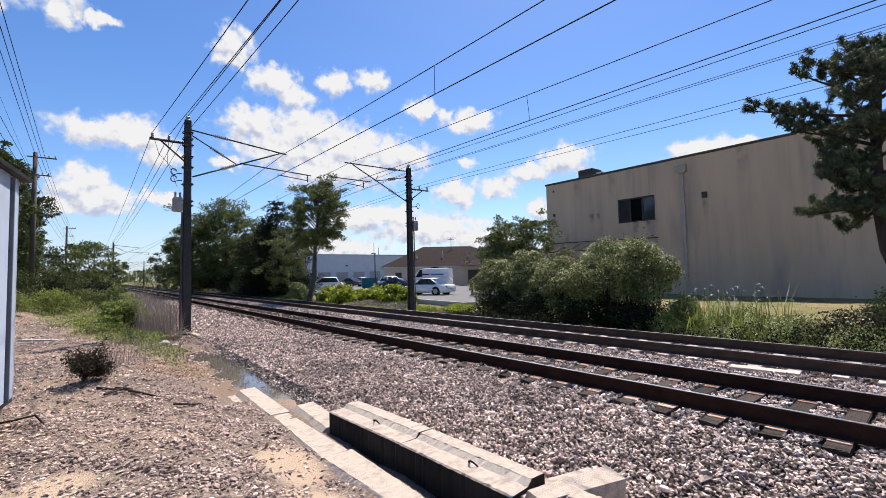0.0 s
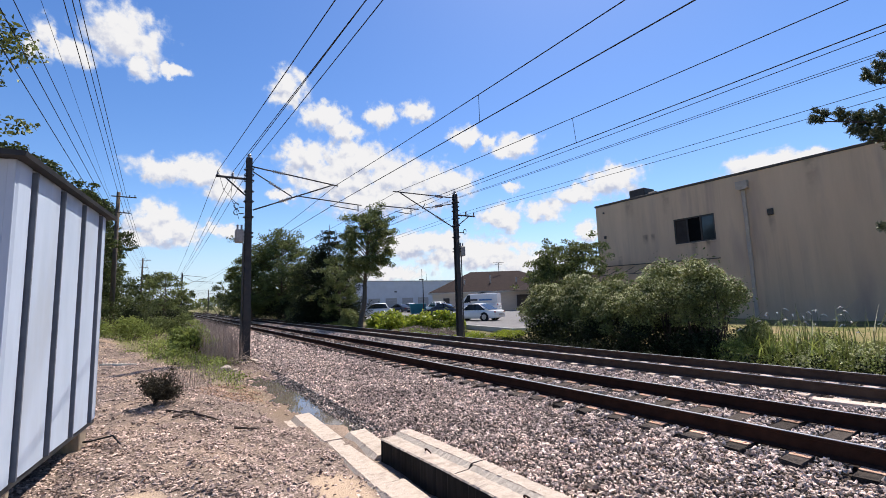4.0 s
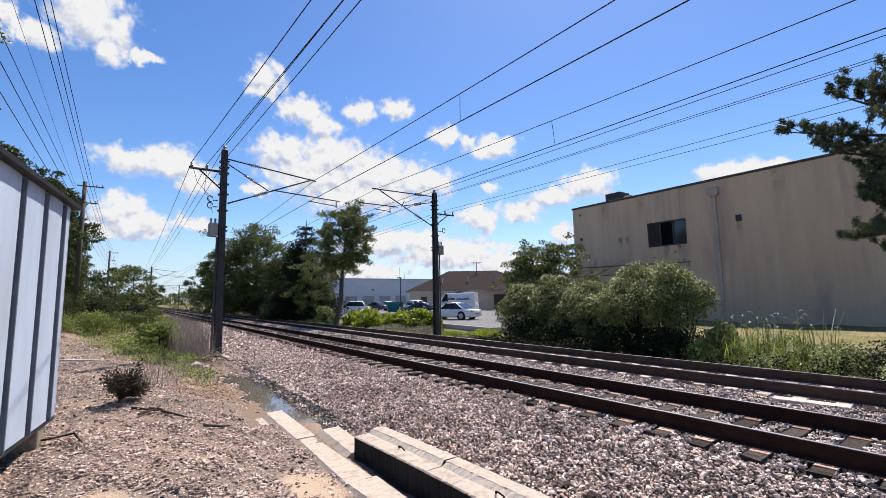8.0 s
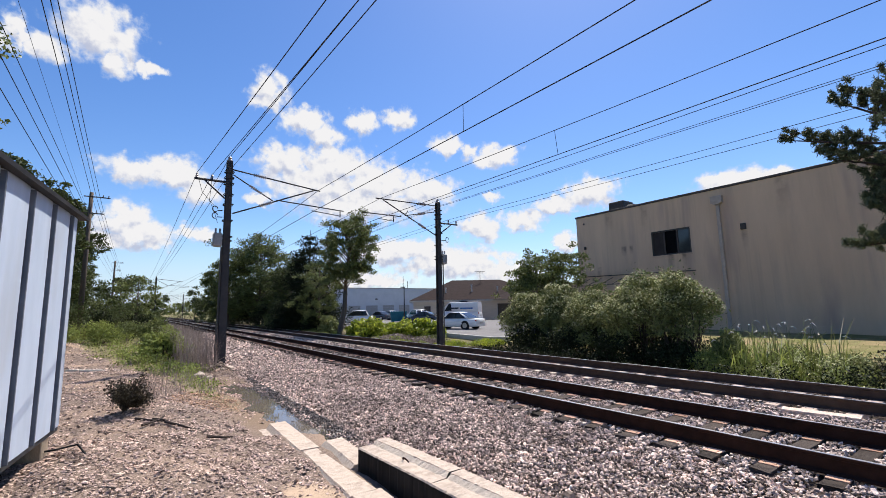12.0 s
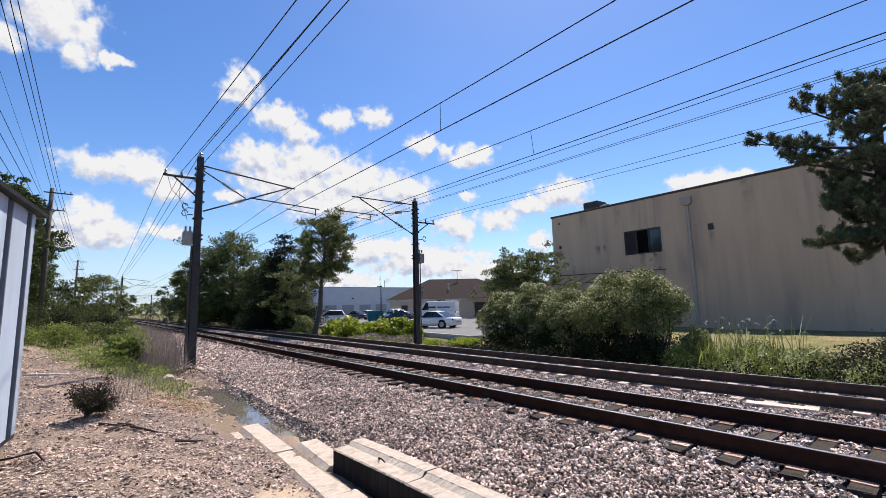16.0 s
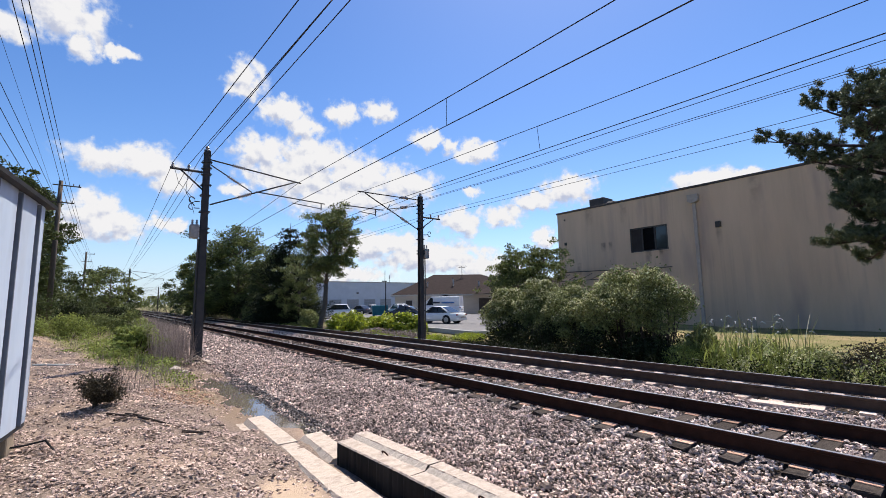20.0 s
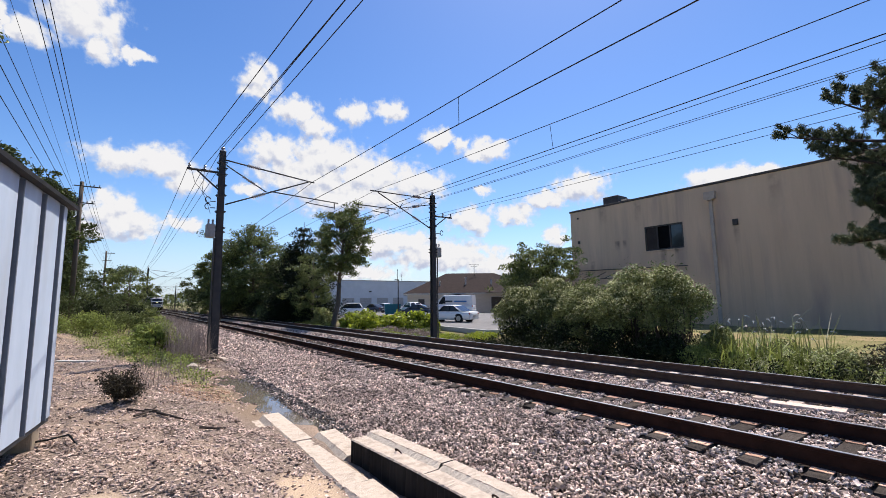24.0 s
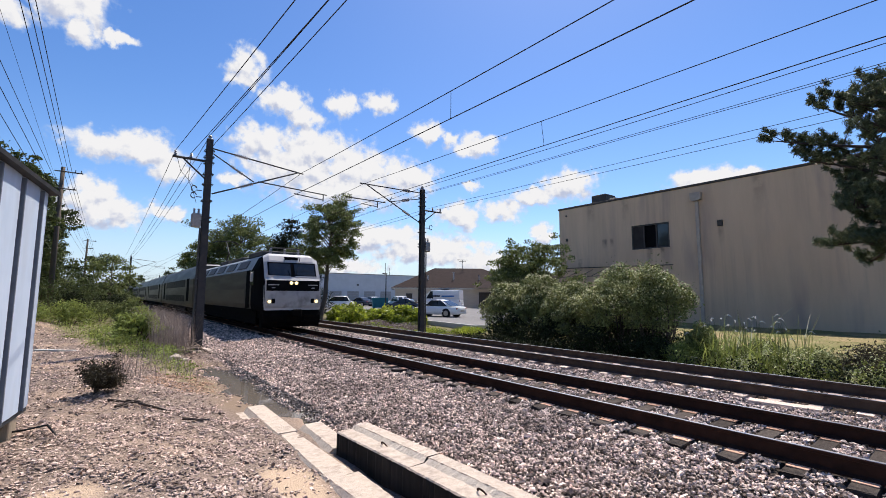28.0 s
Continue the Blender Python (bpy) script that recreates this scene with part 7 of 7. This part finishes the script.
broad_tree(-1.8, 64.0, 6.4, 2.8, 4000, 0.28, M_LEAF_DARK, "young tree in the thicket beside the line", 0.3, 12, low=0.15, group="thicket trees")
broad_tree(4.6, 150.0, 7.5, 3.5, 3500, 0.5, M_LEAF_DARK, "distant tree beside the line", 0.2, 10, low=0.05, group="thicket trees")
broad_tree(-6.1, 12.4, 10.2, 2.6, 24000, 0.14, M_LEAF, "tall leafy tree growing behind the equipment shed", 0.42, 26, low=0.45, group="trees behind the shed")
broad_tree(-7.3, 18.5, 8.3, 2.4, 14000, 0.14, M_LEAF, "fine-leaved tree behind the equipment shed", 0.35, 20, low=0.35, group="trees behind the shed")
for x, y, h, s in ((-6.6, 27.0, 9.6, 2.6), (-6.0, 34.0, 9.8, 2.4), (-5.4, 43.0, 10.4, 2.3), (-5.9, 52.0, 11.6, 2.5), (-6.6, 62.0, 12.4, 2.7), (-7.6, 75.0, 13.0, 3.0), (-8.6, 90.0, 12.5, 3.2), (-10.5, 36.0, 11.5, 3.6)):
    broad_tree(x, y, h, s, 18000 if y < 60 else 11000, 0.23, M_LEAF_DARK, "tall dark-leaved tree behind the utility poles", 0.2, 24, low=0.06, group="trees behind the poles")


def small_bush():
    """A sparse little bush on the gravel: a short stem, wiry twigs, dark leaves."""
    x, y = -0.07, 9.75
    t = thing("small_bush", pose(x, y, float(ground_z(x, y)) - 0.02), "small dense dark-brown bush growing out of the gravel", "bush")
    bm, tips = bmesh.new(), []
    tube(bm, [(0, 0, 0), (0.02, 0, 0.12), (0.06, 0, 0.3)], [0.024, 0.02, 0.012], 6)
    for i in range(20):
        a = 2.4 * i
        p = Vector((0.12 + math.cos(a) * rng.uniform(0.1, 0.42), math.sin(a) * rng.uniform(0.1, 0.36), rng.uniform(0.2, 0.66)))
        p *= 1.0 + 0.3 * math.sin(1.7 * i) * math.sin(0.6 * i)
        limb(bm, (0.02, 0, rng.uniform(0.04, 0.13)), p, 0.008, 0.003, 0.15, 4)
        tips.append(p)
    part("trunk", bm, M_DARKBARK, t)
    c = np.concatenate([np.array(p)[None] * rng.uniform(0.5, 1.05, (260, 1)) + rng.normal(0, 0.055, (260, 3)) for p in tips])
    c[:, 2] = np.abs(c[:, 2] - 0.1) + 0.11
    leaves("foliage", c, 0.045 * rng.uniform(0.6, 1.3, len(c)), M_LEAF_BUSH, t, slim=0.4)


small_bush()


def horizon_woods():
    n = 6000
    x = rng.uniform(-500, 900, n)
    y = 520 + 60 * np.sin(x / 90) + rng.uniform(-30, 30, n)
    z = rng.uniform(0, 1, n) ** 0.7 * (9 + 4 * np.sin(x / 23) + 2 * np.sin(x / 7))
    tagged(leaves("far_woods", np.stack([x, y, z], 1), 6 * rng.uniform(0.6, 1.3, n), M_LEAF, droop=0), "low green wood along the horizon", "woods", kind="stuff")


horizon_woods()


# ---- the train ----
def hull_section(y, w, zlo, ztop, tumble=0.8):
    """One outline of the body, from sill over the roof to sill."""
    zs = min(2.95, zlo + (ztop - zlo) * 0.72)
    return [(-w * 0.97, y, zlo), (-w, y, zlo + 0.25), (-w, y, zs), (-w * tumble, y, zs + (ztop - zs) * 0.8), (-w * tumble * 0.8, y, ztop), (w * tumble * 0.8, y, ztop), (w * tumble, y, zs + (ztop - zs) * 0.8), (w, y, zs), (w, y, zlo + 0.25), (w * 0.97, y, zlo)]


def bogie(parent, y, wheelbase=2.7, r=0.5):
    b = new("bogie")
    b.parent = parent
    bm = bmesh.new()
    for s in (-1, 1):
        box(bm, s * 1.14 - 0.14, s * 1.14 + 0.14, y - wheelbase / 2 - 0.6, y + wheelbase / 2 + 0.6, 0.2, 0.55, 0.03)
    box(bm, -0.95, 0.95, y - 0.3, y + 0.3, 0.45, 0.8, 0.03)
    part("frame", bm, M_UNDER, b)
    for yy in (y - wheelbase / 2, y + wheelbase / 2):
        for s in (-1, 1):
            part("wheel", tube(bmesh.new(), [(s * 0.68, yy, r), (s * 0.80, yy, r), (s * 0.84, yy, r)], [r, r, r * 0.7], 20), M_UNDER, b)
        part("axle", tube(bmesh.new(), [(-0.68, yy, r), (0.68, yy, r)], 0.08, 8), M_UNDER, b)
    return b


def tilted_pane(parent, name, x0, x1, ya, za, yb, zb, k0, k1, material, off=0.012, label=""):
    pts = []
    for x, k in ((x0, k0), (x1, k0), (x1, k1), (x0, k1)):
        pts.append((x, ya + (yb - ya) * k - off * 0.87, za + (zb - za) * k + off * 0.5))
    bm = loft(bmesh.new(), [pts, [(p[0], p[1] + 0.02, p[2] - 0.01) for p in pts]])
    return part(name, bm, material, parent, label)


def roofed(bm, limit=0.25):
    """Gives the faces that look up a paler roof material, sunlight painted in."""
    bmesh.ops.recalc_face_normals(bm, faces=bm.faces)
    for f in bm.faces:
        f.material_index = 1 if f.normal.z > limit else 0
    return bm


def locomotive():
    t = thing("locomotive", pose(7.12, 949, 0.186), "silver and black electric locomotive with lit headlamps", "locomotive")
    L, W = 19.5, 1.47
    secs = [hull_section(0.0, 1.33, 0.95, 2.36, 0.985), hull_section(0.12, 1.37, 0.95, 2.52, 0.98), hull_section(0.46, 1.4, 0.95, 3.32, 0.95), hull_section(0.62, 1.42, 0.95, 3.56, 0.93), hull_section(0.85, 1.44, 0.95, 3.68, 0.87), hull_section(1.35, W, 0.95, 3.7, 0.8), hull_section(1.9, W, 0.95, 3.66, 0.8)]
    bm = loft(bmesh.new(), secs)
    bmesh.ops.recalc_face_normals(bm, faces=bm.faces)
    for f in bm.faces:
        f.material_index = 1 if abs(f.normal.x) > 0.55 or f.calc_center_median().y > 1.36 else 0
    part("cab_nose", bm, [M_TRAINWHITE, M_TRAINBLACK], t, "white cab front with black sides")
    part("body", roofed(loft(bmesh.new(), [hull_section(y, W, 0.95, 3.66) for y in (1.91, 8, 14, L - 0.25)] + [hull_section(L, W * 0.96, 0.97, 3.6)])), [M_TRAIN, M_TRAINROOF], t, "silver-grey body sides")
    # front
    tilted_pane(t, "windscreen_surround", -1.17, 1.17, 0.12, 2.52, 0.46, 3.32, 0.03, 0.9, M_TRAINBLACK, 0.004, "black surround of the windscreens")
    for s in (-1, 1):
        tilted_pane(t, "windscreen", s * 0.09 if s > 0 else -1.1, 1.1 if s > 0 else -0.09, 0.12, 2.52, 0.46, 3.32, 0.12, 0.82, M_GLASS)
        tilted_pane(t, "windscreen_sill", s * 0.1 if s > 0 else -1.18, 1.18 if s > 0 else -0.1, 0.12, 2.52, 0.46, 3.32, 0.0, 0.07, M_TRAINWHITE, 0.016, "pale sill strip below the windscreen")
        for k, w in ((0.62, 0.5), (0.3, 0.16)):
            part("printed_mark", one_box(s * 0.95 - w / 2, s * 0.95 + w / 2, -0.02, -0.013, 1.98 + 0.14 * (k > 0.5), 2.03 + 0.14 * (k > 0.5)), M_TRAINGREY, t)
        part("end_pillar", one_box(s * 1.31 - 0.02, s * 1.31 + 0.02, -0.01, 0.05, 0.97, 2.4, 0.01), M_TRAINWHITE, t, "pale corner strip of the cab front")
        h = new("headlamp")
        h.parent = t
        part("lens", tube(bmesh.new(), [(s * 1.12, -0.1, 1.36), (s * 1.12, -0.03, 1.36)], [0.065, 0.085], 14), M_LAMP, h, "lit round headlamp")
        part("housing", one_box(s * 0.94 - 0.1, s * 0.94 + 0.08, -0.075, 0.02, 1.27, 1.5, 0.03), M_TRAINBLACK, h)
        part("centre_lamp", tube(bmesh.new(), [(s * 0.12, -0.05, 2.24), (s * 0.12, 0.02, 2.24)], [0.07, 0.09], 14), M_LAMP, t, "lit round headlamp")
        part("wiper", tube(bmesh.new(), [(s * 0.16, 0.1, 2.62), (s * 0.3, 0.42, 3.1)], 0.014, 5), M_TRAINBLACK, t)
        part("grab_rail", tube(bmesh.new(), [(s * 1.36, 0.02, 1.1), (s * 1.37, 0.02, 2.1)], 0.018, 6), M_GALV, t)
    part("front_band", one_box(-1.27, 1.27, -0.012, 0.02, 1.86, 2.36), M_TRAINBLACK, t, "black band below the windscreens")
    part("front_panel", prism(bmesh.new(), [(-0.008, 1.855), (-0.05, 1.5), (-0.045, 1.16), (0.03, 0.97), (0.06, 0.97), (0.06, 1.855)], "x", -1.3, 1.3), M_TRAINGREY, t, "silver lower front panel")
    part("number_panel", one_box(-0.32, 0.32, 0.5, 0.56, 3.36, 3.5), M_TRAINBLACK, t)
    part("hand_rail", tube(bmesh.new(), [(-0.36, 0.44, 3.3), (-0.4, 0.42, 3.5), (0.4, 0.42, 3.5), (0.36, 0.44, 3.3)], 0.022, 6), M_TRAINBLACK, t)
    part("badge", prism(bmesh.new(), [(-0.3, 1.68), (0.3, 1.68), (0.22, 1.6), (-0.22, 1.6)], "y", -0.015, -0.003), M_GALV, t)
    part("pilot", prism(bmesh.new(), [(0.12, 0.96), (-0.02, 0.7), (0.02, 0.4), (0.2, 0.14), (0.6, 0.14), (0.6, 0.96)], "x", -1.36, 1.36), M_UNDER, t, "dark snow-plough pilot")
    part("coupler", box(box(bmesh.new(), -0.12, 0.12, -0.55, 0.1, 0.72, 0.95, 0.03), -0.2, 0.2, -0.72, -0.5, 0.66, 1.0, 0.04), M_UNDER, t, "dark knuckle coupler")
    for s in (-1, 1):
        part("hose", tube(bmesh.new(), [(s * 0.5, 0.05, 0.8), (s * 0.52, -0.15, 0.5), (s * 0.4, -0.18, 0.35), (s * 0.3, 0.02, 0.45)], 0.03, 6), M_UNDER, t)
        part("side_window", one_box(s * W - 0.012, s * W + 0.012, 1.5, 2.1, 2.15, 2.85, 0.005), M_GLASS, t)
        part("cab_door", one_box(s * W - 0.01, s * W + 0.008, 2.2, 2.9, 1.0, 2.9, 0.004), M_TRAINBLACK, t)
        part("mirror", one_box(s * (W + 0.12) - 0.06, s * (W + 0.12) + 0.06, 1.4, 1.5, 2.3, 2.75, 0.02), M_TRAINWHITE, t)
        # Black strip filling in the shade between body and track.
        part("skirt", one_box(s * 1.4 - 0.03, s * 1.4 + 0.03, 1.0, L - 0.6, 0.3, 0.9, 0.01), M_UNDER, t, "grimy side skirt over the bogies, blackened for the shade there")
        part("side_stripe", one_box(s * W - 0.006, s * W + 0.006, 3.2, L - 0.4, 1.22, 1.95), M_TRAINBAND, t, "paler lower band along the side")
        part("sill", one_box(s * W - 0.02, s * W + 0.02, 1.4, L - 0.2, 0.86, 0.98), M_UNDER, t)
        for i in range(5):
            y = 4.2 + 2.9 * i
            m = Matrix.Translation((s * (W * 0.9), y, 3.24)) @ Matrix.Rotation(s * radians(-28), 4, "Y")
            o = part("roof_louvre", one_box(-0.02, 0.02, -1.0, 1.0, -0.24, 0.24, 0.005), M_FRAME, t)
            o.matrix_local = m
    part("underframe", one_box(-1.36, 1.36, 0.7, L - 0.1, 0.56, 0.93), M_UNDER, t)
    part("transformer_case", one_box(-1.36, 1.36, 6.0, 13.4, 0.2, 0.555, 0.04), M_UNDER, t)
    bogie(t, 3.6), bogie(t, L - 3.6)
    # roof
    for y0, y1, w, z in ((2.0, 4.6, 1.0, 3.92), (6.2, 9.4, 0.9, 3.86), (10.2, 12.6, 0.95, 3.9)):
        part("roof_box", one_box(-w, w, y0, y1, 3.64, z, 0.04), M_ROOFGEAR, t)
    part("roof_rail", tube(bmesh.new(), [(-0.9, 1.6, 4.05), (0.9, 1.6, 4.05)], 0.035, 6), M_ROOFGEAR, t)
    for x in (-0.7, 0.0, 0.7):
        part("roof_insulator", insulator(bmesh.new(), (x, 1.6, 3.66), (x, 1.6, 4.03), 4, 0.09), M_INSUL, t)
    p = new("pantograph")
    p.parent = t
    part("base", one_box(-0.6, 0.6, 14.6, 16.6, 3.72, 3.8, 0.02), M_ROOFGEAR, p)
    part("lower_arm", tube(bmesh.new(), [(0, 16.3, 3.8), (0, 14.7, 4.75)], 0.05, 6), M_STEEL, p)
    part("upper_arm", tube(bmesh.new(), [(0, 14.7, 4.75), (0, 15.9, 5.72)], 0.04, 6), M_STEEL, p)
    part("collector", tube(bmesh.new(), [(-0.95, 15.9, 5.6), (-0.6, 15.9, 5.78), (0.6, 15.9, 5.78), (0.95, 15.9, 5.6)], 0.035, 6), M_STEEL, p)
    f = new("pantograph")
    f.parent = t
    part("folded_arm", box(bmesh.new(), -0.5, 0.5, 4.7, 6.1, 3.78, 3.9, 0.03), M_STEEL, f)
    part("collector", tube(bmesh.new(), [(-0.95, 5.0, 3.9), (-0.6, 5.0, 4.02), (0.6, 5.0, 4.02), (0.95, 5.0, 3.9)], 0.035, 6), M_STEEL, f)
    return t


def coach(y):
    t = thing("passenger_coach", pose(7.12, y, 0.186), "silver double-deck passenger coach with dark window bands", "railway coach", "train coaches")
    L, W = 25.6, 1.5
    secs = [hull_section(0.0, W * 0.95, 0.6, 4.1, 0.74), hull_section(0.3, W, 0.58, 4.2, 0.74), hull_section(L / 2, W, 0.58, 4.2, 0.74), hull_section(L - 0.3, W, 0.58, 4.2, 0.74), hull_section(L, W * 0.95, 0.6, 4.1, 0.74)]
    part("body", roofed(loft(bmesh.new(), secs), 0.8), [M_TRAIN, M_TRAINROOF], t)
    for s in (-1, 1):
        for i in range(10):
            a = 4.9 + 1.58 * i
            part("upper_window", one_box(s * W - 0.012, s * W + 0.010, a, a + 1.5, 2.35, 3.02, 0.005), M_TRAINGLASS, t)
            part("lower_window", one_box(s * W - 0.012, s * W + 0.010, a + 0.06, a + 1.38, 1.02, 1.6, 0.005), M_TRAINGLASS, t)
        for a in (2.4, L - 3.8):
            d = new("door")
            d.parent = t
            part("leaf", one_box(s * W - 0.01, s * W + 0.006, a, a + 1.4, 1.1, 3.05), M_TRAINBLACK, d)
            part("pane", one_box(s * W + 0.0065, s * W + 0.012, a + 0.15, a + 1.25, 2.1, 2.85), M_TRAINGLASS, d)
        part("sill", one_box(s * W - 0.02, s * W + 0.01, 4.6, L - 4.6, 0.5, 0.62), M_UNDER, t)
    part("gangway", one_box(-0.6, 0.6, -0.35, 0.0, 1.1, 3.3, 0.03), M_UNDER, t)
    part("gangway", one_box(-0.6, 0.6, L, L + 0.35, 1.1, 3.3, 0.03), M_UNDER, t)
    part("roof_vent", one_box(-0.7, 0.7, 2.0, 4.4, 4.19, 4.36, 0.04), M_ROOFGEAR, t)
    part("roof_vent", one_box(-0.7, 0.7, L - 4.4, L - 2.0, 4.19, 4.36, 0.04), M_ROOFGEAR, t)
    part("underframe", one_box(-1.36, 1.36, 4.8, L - 4.8, 0.2, 0.57, 0.03), M_UNDER, t)
    bogie(t, 2.6, 2.6, 0.42), bogie(t, L - 2.6, 2.6, 0.42)
    return t


loco = locomotive()
first_coach = coach(970)
train = [(loco, 0.0), (first_coach, 20.1)] + [(copy_thing(first_coach, pose(7.12, 970 + 26.4 * i, 0.186)), 20.1 + 26.4 * i) for i in range(1, 6)]


# ---- what moves ----
def front_at(t):
    """The locomotive's nose along the track: it comes on at about 33 m/s, slowing a little."""
    s = 28.0 - t
    return 21.1 + 28.0 * s + 0.75 * s * s if t >= 24 else 21.1 + 28.0 * 4 + 12.0 + 33.9 * (24 - t)


def motions():
    times = (0.0, 6.0, 12.0, 18.0, 22.0, 23.0, 24.0, 24.5, 25.0, 25.5, 26.0, 26.5, 27.0, 27.5, 28.0)
    for ob, back in train:
        walk(ob, [(t, pose(7.12, front_at(t) + back, 0.186)) for t in times])
    walk(clouds, [(t, pose(0, 0, 0, 0, 0, 0.042 * (t - 8.0))) for t in (0.0, 14.0, 28.0)])


motions()
